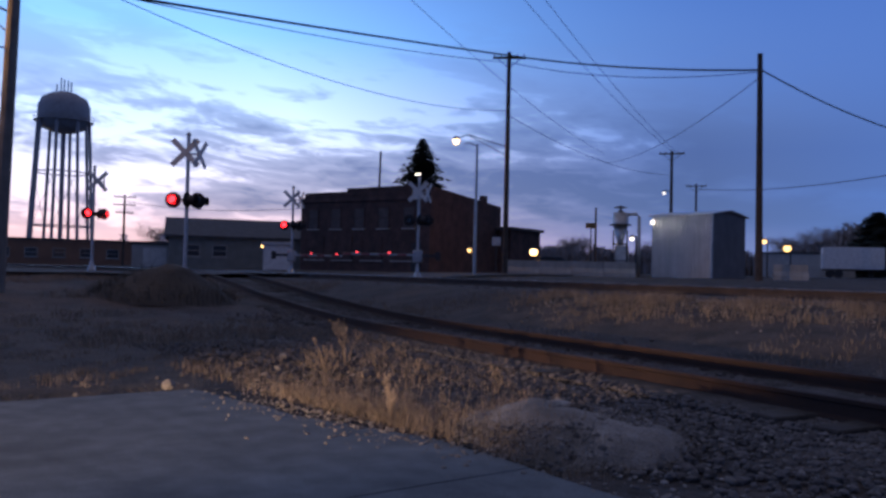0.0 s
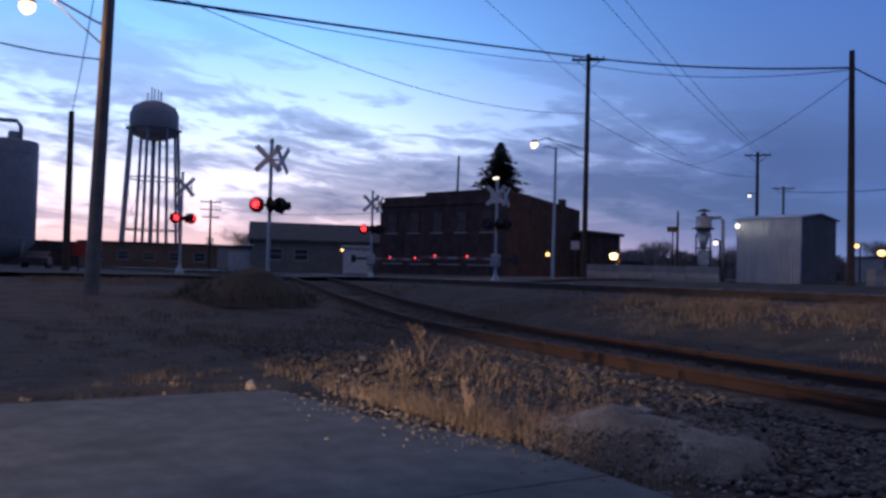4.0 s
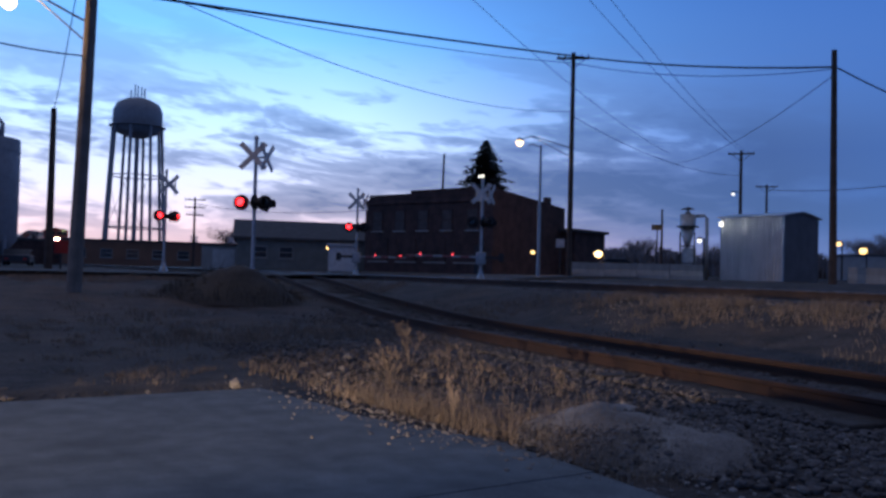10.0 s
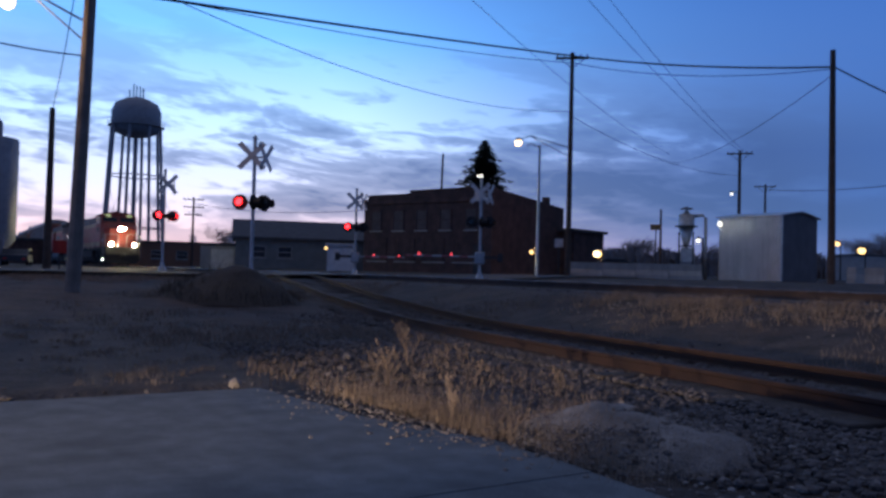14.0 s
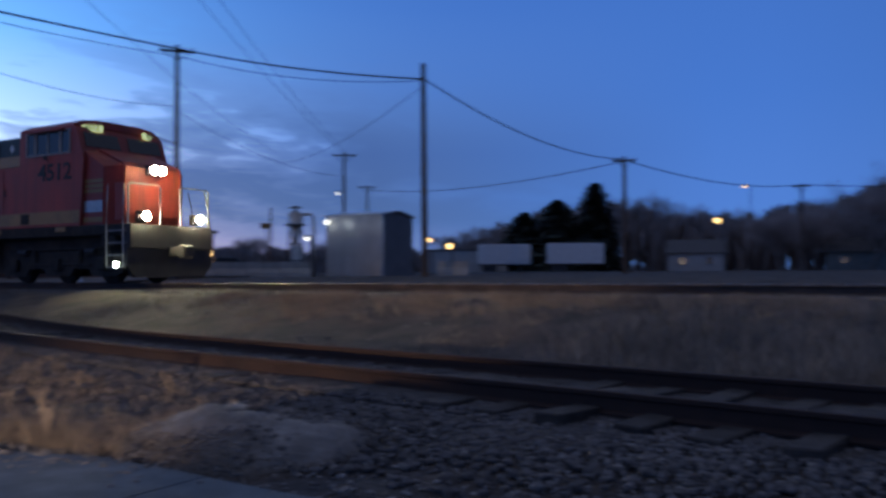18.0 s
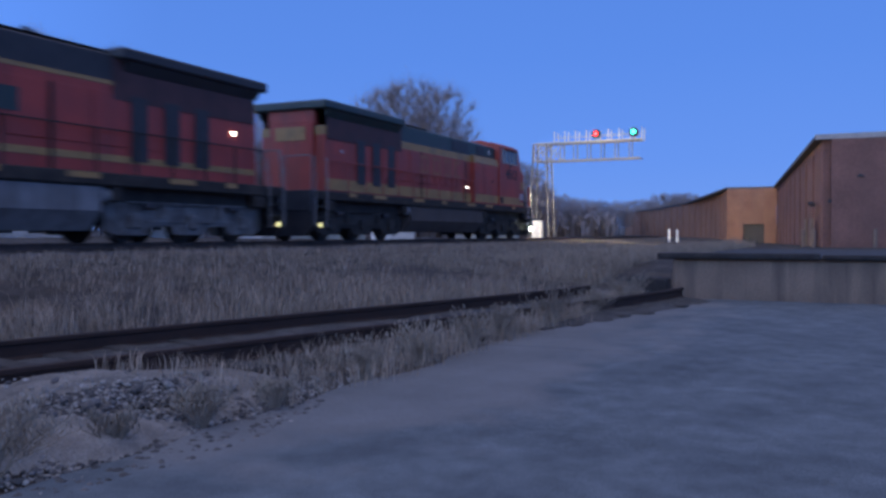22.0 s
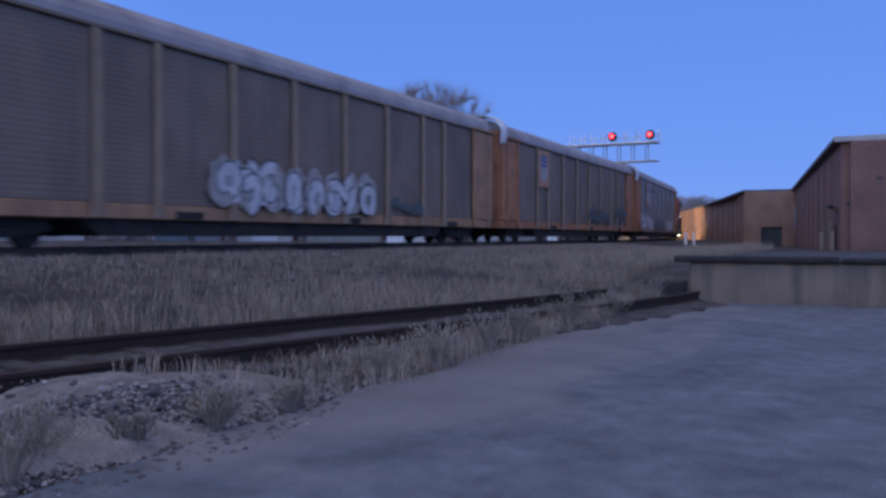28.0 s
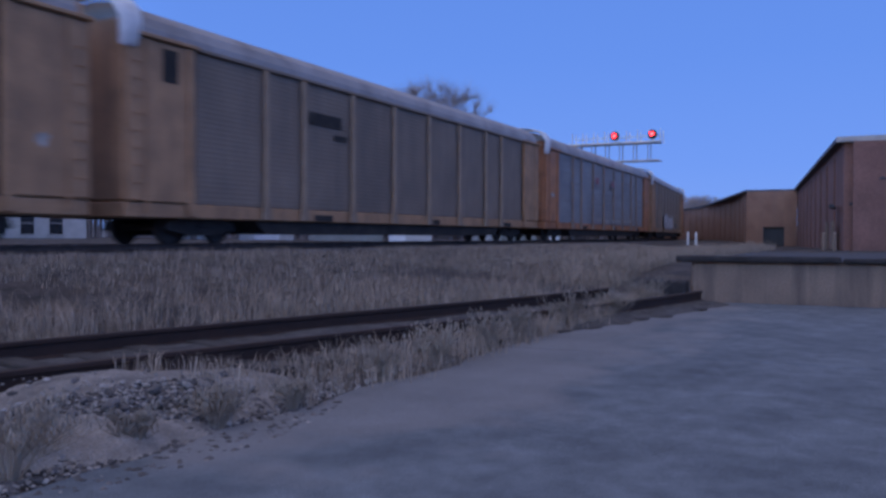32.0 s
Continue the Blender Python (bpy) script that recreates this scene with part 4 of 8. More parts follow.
def wheelset(parent, x, r, half, name="wheel"):
    for sy in (-1, 1):
        y0 = sy * 0.76
        s = Shape()
        s.tube([(0, y0 - sy * 0.06, 0), (0, y0 - sy * 0.055, 0), (0, y0 + sy * 0.055, 0), (0, y0 + sy * 0.075, 0)], [r + 0.025, r + 0.025, r, r - 0.06], 28)
        s.tube([(0, y0 + sy * 0.02, 0), (0, y0 + sy * 0.13, 0)], 0.13, 14)
        ob = part(name, s, WHEEL, parent)
        ob.location = (x, 0, r)
    s = Shape().tube([(0, -0.75, 0), (0, 0.75, 0)], 0.085, 12)
    ob = part("axle", s, FRAME, parent)
    ob.location = (x, 0, r)


def loco_truck(loco, xc, gear):
    tk = part("truck", Shape().box(xc - 2.6, xc + 2.6, -0.5, 0.5, 0.5, 0.95, 0.05), FRAME, loco, "three-axle truck")
    for dx_ in (-2.05, 0, 2.05):
        wheelset(tk, xc + dx_, 0.53, 0.76)
    for sy in (-1, 1):
        o = [(xc - 2.9, 0.95), (xc - 2.3, 1.06), (xc - 1.4, 1.06), (xc - 1.0, 0.94), (xc - 0.5, 1.06), (xc + 0.5, 1.06), (xc + 1.0, 0.94), (xc + 1.4, 1.06), (xc + 2.3, 1.06),
             (xc + 2.9, 0.95), (xc + 2.9, 0.32), (xc + 2.6, 0.2), (xc + 1.55, 0.2), (xc + 1.4, 0.42), (xc + 0.7, 0.42), (xc + 0.55, 0.2), (xc - 0.55, 0.2), (xc - 0.7, 0.42), (xc - 1.4, 0.42),
             (xc - 1.55, 0.2), (xc - 2.6, 0.2), (xc - 2.9, 0.32)]
        part("side_frame", Shape().prism(o, sy * 0.98, sy * 1.12), gear, tk, "dusty grey side frame")
        for x_ in (xc - 2.72, xc + 2.5):
            part("sand_pipe", Shape().tube([(x_, sy * 1.18, 1.2), (x_, sy * 1.2, 0.6), (x_ + 0.12, sy * 1.0, 0.12)], 0.025, 6), gear, tk)
        part("brake_rigging", Shape().box(xc - 1.5, xc + 1.5, sy * 1.125, sy * 1.16, 0.5, 0.56, 0.01).tube([(xc - 2.2, sy * 1.17, 0.98), (xc + 2.2, sy * 1.17, 0.98)], 0.03, 6), gear, tk)
        for dx_ in (-2.05, 0, 2.05):
            part("axle_box", Shape().box(xc + dx_ - 0.17, xc + dx_ + 0.17, sy * 1.12, sy * 1.24, 0.36, 0.72, 0.03), gear, tk)
        for dx_ in (-1.05, 1.05):
            part("spring", Shape().tube([(xc + dx_, sy * 1.15, 0.62), (xc + dx_, sy * 1.15, 0.98)], 0.09, 10), gear, tk)
            part("brake_cylinder", Shape().tube([(xc + dx_ * 1.5 - 0.2, sy * 1.2, 0.9), (xc + dx_ * 1.5 + 0.2, sy * 1.2, 0.9)], 0.08, 10), DARKMETAL, tk)


def head_lamp(parent, x, y, z, lit, name):
    """A sealed-beam lamp looking along x: a bulb at the back of a black barrel, a bulging ring lens round its mouth, and a rim."""
    if not lit:
        part(name, disc(x, y, z, 0.105), GLASSD, parent, "unlit lamp")
        return
    part("bulb", disc(x, y, z, 0.05, 1, 18, 0.004), LIT_BULB, parent, "burning bulb")
    part("barrel", Shape().tube([(x, y, z), (x + 0.2, y, z)], 0.056, 18, False), BLACK, parent)
    part(name, Shape().tube([(x + 0.15, y, z), (x + 0.19, y, z), (x + 0.2, y, z)], [0.115, 0.09, 0.058], 18, False), LIT_HEAD, parent, "bright lamp lens", True)
    part("rim", Shape().tube([(x, y, z), (x + 0.155, y, z)], 0.122, 18, False), BLACK, parent)


def locomotive(label, paint, top, tank, number, lights, band):
    L = thing("locomotive", 0, 0, 0, 0, label, "locomotive", "locomotives of the train")
    # underframe and running board
    part("frame", Shape().box(-21.5, -0.95, -1.5, 1.5, 1.32, 1.62, 0.03), FRAME, L, "grimy black frame and walkway")
    for sy in (-1, 1):
        for k in range(7):
            xs_ = -3.4 - k * 2.6 - 0.5 * (k % 2)
            part("sill_stripe", Shape().box(xs_ - (0.9 if k % 3 else 0.45), xs_, sy * 1.503, sy * 1.512, 1.47, 1.60), band, L, "worn yellow dash on the walkway edge")
    for x0, x1, f in ((-0.95, -0.75, 1), (-21.7, -21.5, -1)):
        part("pilot", Shape().prism([(-1.5, 0.95), (1.5, 0.95), (1.5, 0.5), (1.2, 0.16), (-1.2, 0.16), (-1.5, 0.5)], x0, x1, "x"), BLACK, L, "black pilot plate")
        part("end_beam", Shape().box(x0 - 0.05, x1 + 0.05, -1.45, 1.45, 0.95, 1.62, 0.02), BLACK, L)
        cx = -0.75 if f > 0 else -21.7
        part("coupler", Shape().box(min(cx, cx + f * 0.45), max(cx, cx + f * 0.45), -0.13, 0.13, 0.75, 1.02, 0.03).box(min(cx + f * 0.45, cx + f * 0.75), max(cx + f * 0.45, cx + f * 0.75),
             -0.2, 0.16, 0.68, 1.06, 0.05), BLACK, L)
    # corner steps and grab irons at both ends
    for xe, f in ((-0.85, -1), (-21.6, 1)):
        for sy in (-1, 1):
            well = Shape()
            for k in range(4):
                zz = 0.42 + 0.33 * k
                well.box(min(xe, xe + f * 0.7), max(xe, xe + f * 0.7), sy * 1.22 if sy > 0 else -1.52, 1.52 if sy > 0 else -1.22, zz, zz + 0.045)
            part("steps", well, TANKGREY if (lights and xe > -2) else FRAME, L, "step treads of the end stairs")
            for u in (0.02, 0.7):
                g = Shape().tube([(xe + f * u, sy * 1.53, 0.45), (xe + f * u, sy * 1.55, 1.6), (xe + f * (u + 0.05), sy * 1.5, 2.2), (xe + f * (u + 0.12), sy * 1.42, 2.7)], 0.02, 6)
                part("grab_iron", g, CONC if (lights and xe > -2) else TANKGREY, L, "pale grab iron")
            part("step_light", Shape().box(xe + f * 0.3 - 0.09, xe + f * 0.3 + 0.09, sy * 1.52, sy * 1.56, 0.44, 0.58, 0.02), LIT_STEP if xe > -2 else LIT_STEPDIM, L, "step light")
    # nose
    nose = [(-1.62, 1.62), (-1.55, 1.9), (-1.5, 3.26), (-1.62, 3.4), (-2.7, 3.84), (-2.75, 1.62)]
    s = Shape()
    for w0, w1 in ((-0.98, 0.98),):
        s.prism(nose, w0, w1)
    for sy in (-1, 1):
        o = [(-1.9, 1.62), (-1.9, 3.3), (-2.7, 3.78), (-2.75, 1.62)]
        a, b = sy * 0.982, sy * 1.4
        n = len(o)
        s.add([(u + (0.33 if u > -2.0 else 0), a, w) for u, w in o] + [(u, b, w - 0.06) for u, w in o], [tuple(range(n)), tuple(reversed(range(n, 2 * n)))] + [(i, n + i, n + (i + 1) % n, (i + 1) % n) for i in range(n)])
    part("nose", s, paint, L, "orange short nose with sloped top")
    for sy in (-1, 1):
        for z0, z1 in ((2.52, 2.62), (2.66, 2.76), (2.8, 2.9)):
            part("nose_stripe", Shape().box(-2.72, -1.9, sy * 1.403, sy * 1.412, z0, z1), band, L, "dull yellow nose stripe")
        if number:
            part("nose_panel", Shape().box(-2.7, -1.92, sy * 1.403, sy * 1.413, 1.98, 2.3), GALV, L, "bare grey patch on the nose")
        part("nose_stripe", Shape().box(-2.72, -1.9, sy * 1.403, sy * 1.412, 1.7, 1.84), band, L, "dull yellow nose stripe")
    # cab
    prof = [(-2.75, 1.62), (-2.62, 3.5), (-2.95, 4.38), (-3.1, 4.5), (-5.6, 4.5), (-5.6, 1.62)]
    cab = part("cab", Shape().prism(prof, -1.5, 1.5), paint, L, "orange cab with number on its side")
    part("cab_roof", Shape().prism([(-1.5, 4.502), (-1.2, 4.66), (-0.7, 4.72), (0.7, 4.72), (1.2, 4.66), (1.5, 4.502)], -5.6, -3.05, "x"), paint, L, "curved cab roof")
    part("roof_equipment", Shape().box(-5.2, -3.7, -0.5, 0.5, 4.715, 4.82, 0.03).box(-4.6, -4.3, -0.15, 0.15, 4.81, 4.92, 0.02), paint, L, "air conditioner and antennas on the roof")
    for sy in (-1, 1):
        for x0, x1 in ((-5.22, -4.86), (-4.76, -4.24), (-4.2, -3.68), (-3.6, -3.22)):
            w = part("side_window", Shape().box(x0, x1, sy * 1.503, sy * 1.512, 3.72, 4.36), GLASSD, L, "cab side window in a pale frame")
            fr = Shape()
            for b in ((x0 - 0.03, x0 + 0.015, 3.69, 4.39), (x1 - 0.015, x1 + 0.03, 3.69, 4.39), (x0 + 0.016, x1 - 0.016, 3.69, 3.735), (x0 + 0.016, x1 - 0.016, 4.345, 4.39)):
                fr.box(b[0], b[1], sy * 1.5, sy * 1.535, b[2], b[3])
            part("window_frame", fr, CONC, w, "pale window frame")
        part("sun_visor", Shape().prism([(-5.0, 4.36), (-3.4, 4.36), (-3.4, 4.42), (-5.0, 4.42)], sy * 1.5, sy * 1.68), paint, L)
        part("mirror", Shape().box(-4.32, -4.18, sy * 1.56, sy * 1.62, 3.56, 3.68, 0.02).tube([(-4.25, sy * 1.5, 3.52), (-4.25, sy * 1.58, 3.6)], 0.015, 5), DARKMETAL, L)
        part("windscreen", Shape().add([(-2.762, sy * 0.16, 3.88), (-2.762, sy * 1.32, 3.88), (-2.925, sy * 1.32, 4.3), (-2.925, sy * 0.16, 4.3), (-2.742, sy * 0.16, 3.88), (-2.742, sy * 1.32, 3.88),
             (-2.905, sy * 1.32, 4.3), (-2.905, sy * 0.16, 4.3)], [(0, 1, 2, 3), (7, 6, 5, 4), (0, 4, 5, 1), (1, 5, 6, 2), (2, 6, 7, 3), (3, 7, 4, 0)]), GLASSD, L, "dark windscreen")
        bd = part("number_board", Shape().box(-0.05, 0.05, -0.3, 0.3, -0.1, 0.1, 0.02), LIT_NUM if number else BLACK, L, "lit number board" if number else "")
        bd.matrix_basis = pose(-2.98, sy * 0.98, 4.44, 0, -12, sy * 28)
        if number:
            me = lettering(number, 0.2, 0.004)
            d = part("number", me, DIGIT, bd)
            d.matrix_basis = pose(0.053, 0, -0.005, 90, 0, 90)
            me = lettering(number, 0.68)
            d = part("number", me, DIGIT, cab, "black painted number")
            d.matrix_basis = pose(-3.92, sy * 1.506, 3.17, 90, 0, 0 if sy < 0 else 180) @ Matrix.Diagonal((1.14, 1, 1, 1))
    # headlights on the nose, ditch lights on the platform
    hb = part("headlight_box", Shape().box(-1.6, -1.46, -0.3, 0.3, 3.06, 3.36, 0.03), BLACK, L)
    for sy in (-1, 1):
        head_lamp(hb, -1.459, sy * 0.14, 3.21, lights, "headlight")
        db = part("ditch_light_box", Shape().box(-0.98, -0.8, sy * 0.95 - 0.14, sy * 0.95 + 0.14, 1.66, 1.98, 0.03), BLACK, L)
        head_lamp(db, -0.799, sy * 0.95, 1.83, lights, "ditch_light")
    if lights:
        part("platform_plate", Shape().box(-1.34, -1.0, -1.45, -1.41, 1.72, 2.74, 0.012), paint, L, "orange plate on the front railing")
    # end railings
    for xe in (-0.82, -21.6):
        for sy in (-1, 1):
            part("end_railing", Shape().tube([(xe, sy * 0.35, 1.62), (xe, sy * 0.35, 2.66), (xe, sy * 0.42, 2.72), (xe, sy * 1.35, 2.72), (xe, sy * 1.42, 2.66), (xe, sy * 1.42, 1.62)], 0.022, 6), GALV if xe > -2 else TANKGREY, L, "end railing")
    # long hood
    hood = Shape().prism([(-1.250, 1.62), (1.250, 1.62), (1.250, 3.478 if number else 3.678), (-1.250, 3.478 if number else 3.678)], -20.6, -5.6, "x")
    part("hood", hood, paint, L, "orange long hood")
    zb = 3.478 if number else 3.678
    part("equipment_cabin", Shape().box(-8.5, -5.602, -1.44, 1.44, 1.622, zb - 0.002, 0.02), paint, L, "full-width equipment cabin behind the cab")
    part("cabin_band", Shape().prism([(-1.445, zb), (1.445, zb), (1.4, 3.776), (1.260, 3.84), (-1.260, 3.84), (-1.4, 3.776)], -8.5, -5.604, "x"), band, L, "dull yellow upper band")
    up_ = Shape().prism([(-1.255, 3.78), (1.255, 3.78), (1.255, 4.36), (0.7, 4.55), (-0.7, 4.55), (-1.255, 4.36)], -16.4, -5.6, "x")
    part("upper_hood", up_, top, L, "dark upper hood")
    part("hood_band", Shape().box(-20.6, -5.6, -1.260, 1.260, 3.48 if number else 3.68, 3.778), band, L, "dull yellow upper band")
    for sy in (-1, 1):
        part("lower_band", Shape().box(-20.55, -5.62, sy * 1.252, sy * 1.265, 1.68 if number else 1.9, 2.06), band, L, "dull yellow lower band")
        part("lower_band", Shape().box(-5.58, -2.78, sy * 1.503, sy * 1.511, 1.7 if number else 1.9, 2.06), band, L, "dull yellow lower band")
        part("lower_band", Shape().box(-8.45, -5.62, sy * 1.443, sy * 1.451, 1.7 if number else 1.9, 2.06), band, L, "dull yellow lower band")
        for x_ in (-7.95, -6.95):
            part("cabin_door", Shape().box(x_ - 0.46, x_ + 0.46, sy * 1.441, sy * 1.456, 2.1, 3.4, 0.005), paint, L)
        part("door_latch", Shape().box(-6.42, -6.36, sy * 1.457, sy * 1.475, 2.6, 2.8), DARKMETAL, L)
        part("cab_step_patch", Shape().box(-5.5, -5.1, sy * 1.512, sy * 1.518, 1.72, 2.02), GEAR, L, "dark grimy patch on the yellow band")
        for k in range(13):
            x = -6.4 - k * 1.1
            if -16.5 < x < -9.0:
                part("hood_door", Shape().box(x - 0.48, x + 0.48, sy * 1.254, sy * 1.275, 2.26, 3.5, 0.012), paint, L)
        for x0, x1 in ((-7.9, -7.0), (-10.6, -8.9)):
            part("vent_grille", Shape().box(x0, x1, sy * 1.258, sy * 1.280, 3.86, 4.3, 0.015), BLACK, L, "black intake grille")
        # radiator wings with grilles
        part("radiator_wing", Shape().prism([(sy * 1.290, 4.05), (sy * 1.45, 4.28), (sy * 1.290, 4.29)], -20.6, -15.6, "x"), top, L, "flared radiator wing")
        # dark maroon panel paints the overhang's shadow on the red side
        part("radiator_side", Shape().box(-20.5, -15.3, sy * 1.266, sy * 1.280, 3.35, 4.29, 0.004), SHADERED, L, "red radiator side coloured dark for the overhang's shadow")
        part("hood_lamp", disc(0, 0, 0, 0.06), LIT_WHITE if not lights else GALV, L).matrix_basis = pose(-19.6, sy * 1.290, 3.0, 0, 0, 90 * -sy)
        # plain blocks stand for the painted road name
        if number:
            for k, (x0, x1) in enumerate(((-13.7, -12.9), (-12.6, -11.75), (-11.45, -10.7), (-10.45, -9.75))):
                me = Shape().box(x0, x1, sy * 1.276, sy * 1.282, 2.62, 2.78).box(x0 + 0.05, x0 + 0.24, sy * 1.276, sy * 1.282, 2.784, 3.26).box(x0, x1, sy * 1.276, sy * 1.282, 3.264, 3.4)
                if k < 3:
                    me.box(x1 - 0.24, x1 - 0.05, sy * 1.276, sy * 1.282, 2.784, 3.26)
                part("painted_block", me, FADED, L, "plain block of worn yellow paint")
        else:
            for k in range(4):
                part("painted_block", Shape().box(-12.8 + k * 0.7, -12.2 + k * 0.7, sy * 1.276, sy * 1.282, 2.75, 3.25), DGREEN, L, "plain block of dark paint")
        # handrail along the walkway
        rail = Shape().tube([(-20.7, sy * 1.45, 2.62), (-8.6, sy * 1.45, 2.62)], 0.02, 6)
        part("handrail", rail, paint if lights else FRAME, L)
        for k in range(11):
            x = -8.65 - k * 1.2
            part("stanchion", Shape().tube([(x, sy * 1.45, 1.6), (x, sy * 1.45, 2.62)], 0.018 if lights else 0.03, 5), paint if lights else FRAME, L)
        part("walkway_light", disc(0, 0, 0, 0.05), LIT_WHITE, L, "small burning walkway light").matrix_basis = pose(-9.1, sy * 1.290, 2.3, 0, 0, 90 * sy)
        # fuel tank side, air reservoir, battery box
        part("air_reservoir", Shape().tube([(-15.1, sy * 1.25, 1.12), (-14.85, sy * 1.25, 1.12)], 0.18, 14), TANKGREY, L)
        for x0, x1 in ((-18.6, -18.05), (-17.5, -16.95), (-16.4, -15.85)):
            part("tall_grille", Shape().box(x0, x1, sy * 1.281, sy * 1.288, 1.95, 3.5, 0.002), BLACK, L, "tall dark grille door")
        part("diamond_mark", Shape().prism([(-6.48, 4.08), (-6.38, 4.21), (-6.28, 4.08), (-6.38, 3.95)], sy * 1.257, sy * 1.263), WHITE, L, "small white diamond mark")
        for x_ in (-9.2, -13.6):
            part("grime_streak", Shape().box(x_ - 0.05, x_ + 0.05, sy * 1.276, sy * 1.281, 1.66, 3.5), FRAME, L, "dark grimy door seam")
        # gear hung under the walkway
        for x0, x1, z0 in ((-7.45, -7.2, 0.98), (-15.4, -15.12, 0.97), (-1.9, -1.3, 1.0), (-7.4, -7.0, 1.05), (-20.9, -20.3, 0.98)):
            part("equipment_box", Shape().box(x0, x1, sy * 1.16 if sy > 0 else -1.46, 1.46 if sy > 0 else -1.16, z0, 1.315, 0.03), FRAME, L)
    part("radiator_overhang", Shape().box(-20.9, -15.4, -1.5, 1.5, 4.3, 4.58, 0.05), top, L, "wide dark radiator roof overhanging the hood")
    part("rear_hood_top", Shape().box(-20.72, -20.45, -0.9, 0.9, 3.78, 4.3, 0.03), paint, L)
    part("rear_panel", Shape().box(-20.775, -20.752, -0.6, 0.6, 3.3, 3.75, 0.005), band, L, "yellow panel on the rear end")
    part("top_ridge", Shape().prism([(-0.9, 4.55), (0.9, 4.55), (0.6, 4.64), (-0.6, 4.64)], -16.3, -12.2, "x"), top, L)
    part("radiator_top", Shape().box(-20.4, -16.4, -1.1, 1.1, 4.6, 4.66, 0.02), top, L, "radiator screens")
    part("exhaust_stack", Shape().box(-11.8, -11.0, -0.3, 0.3, 4.54, 4.74, 0.03), BLACK, L)
    part("horn", Shape().tube([(-14.2, 0.2, 4.72), (-13.8, 0.2, 4.76)], [0.03, 0.09], 10).tube([(-14.1, 0.2, 4.6), (-14.1, 0.2, 4.74)], 0.03, 8), DARKMETAL, L)
    part("underframe_fill", Shape().box(-21.3, -1.2, -1.15, 1.15, 0.98, 1.319), FRAME, L, "dark piping and gear under the frame")
    part("fuel_tank", Shape().prism([(-1.42, 1.3), (1.42, 1.3), (1.42, 0.75), (1.05, 0.3), (-1.05, 0.3), (-1.42, 0.75)], -14.8, -7.5, "x"), tank, L, "large fuel tank")
    part("rear_hood_end", Shape().box(-20.75, -20.6, -0.85, 0.85, 1.62, 3.9, 0.04), paint, L)
    loco_truck(L, -4.25, GEAR if number else GEARPALE)
    loco_truck(L, -18.05, GEAR if number else GEARPALE)
    return L


RIBS = {}


def rib_panel(w, h, fine):
    """A ribbed side sheet, w wide and h high: ribs running level, in groups parted by flat bands on the bold kind."""
    key = (round(w, 2), round(h, 2), fine)
    if key not in RIBS:
        o = [(-0.02, 0.0)]
        if fine:
            n, dp, z = 4, 0.02, 0.0
            band, rib = h / 4 * 0.17, h / 4 * 0.83 / 6
            for g in range(n):
                o += [(dp, z + 0.004), (dp, z + band)]
                z += band
                for k in range(6):
                    o += [(0.0, z + rib * 0.1), (0.0, z + rib * 0.42), (dp, z + rib * 0.6), (dp, z + rib * 0.95)]
                    z += rib
        else:
            n, dp = 30, 0.004
            for k in range(n):
                z0 = h * k / n
                o += [(0.0, z0 + 0.005), (0.0, z0 + h / n * 0.5), (dp, z0 + h / n * 0.6), (dp, z0 + h / n * 0.92)]
        o += [(0.0, h), (-0.02, h)]
        RIBS[key] = Shape().prism(o, -w / 2, w / 2, "x").mesh("panel")
    return RIBS[key]


def stroke(pts, w, y0, y1):
    """A flat painted stroke of width w along points (x, z)."""
    left, right = [], []
    for i, (x, z) in enumerate(pts):
        (xa, za), (xb, zb) = pts[max(i - 1, 0)], pts[min(i + 1, len(pts) - 1)]
        l = math.hypot(xb - xa, zb - za) or 1
        nx, nz = -(zb - za) / l * w / 2, (xb - xa) / l * w / 2
        left.append((x + nx, z + nz))
        right.append((x - nx, z - nz))
    n = len(pts)
    vs = [(u, y0, v) for u, v in left + right] + [(u, y1, v) for u, v in left + right]
    fs = []
    for i in range(n - 1):
        fs += [(i, i + 1, n + i + 1, n + i), (3 * n + i, 3 * n + i + 1, 2 * n + i + 1, 2 * n + i), (i, 2 * n + i, 2 * n + i + 1, i + 1), (n + i + 1, 3 * n + i + 1, 3 * n + i, n + i)]
    fs += [(0, n, 3 * n, 2 * n), (n - 1, 3 * n - 1, 4 * n - 1, 2 * n - 1)]
    return vs, fs


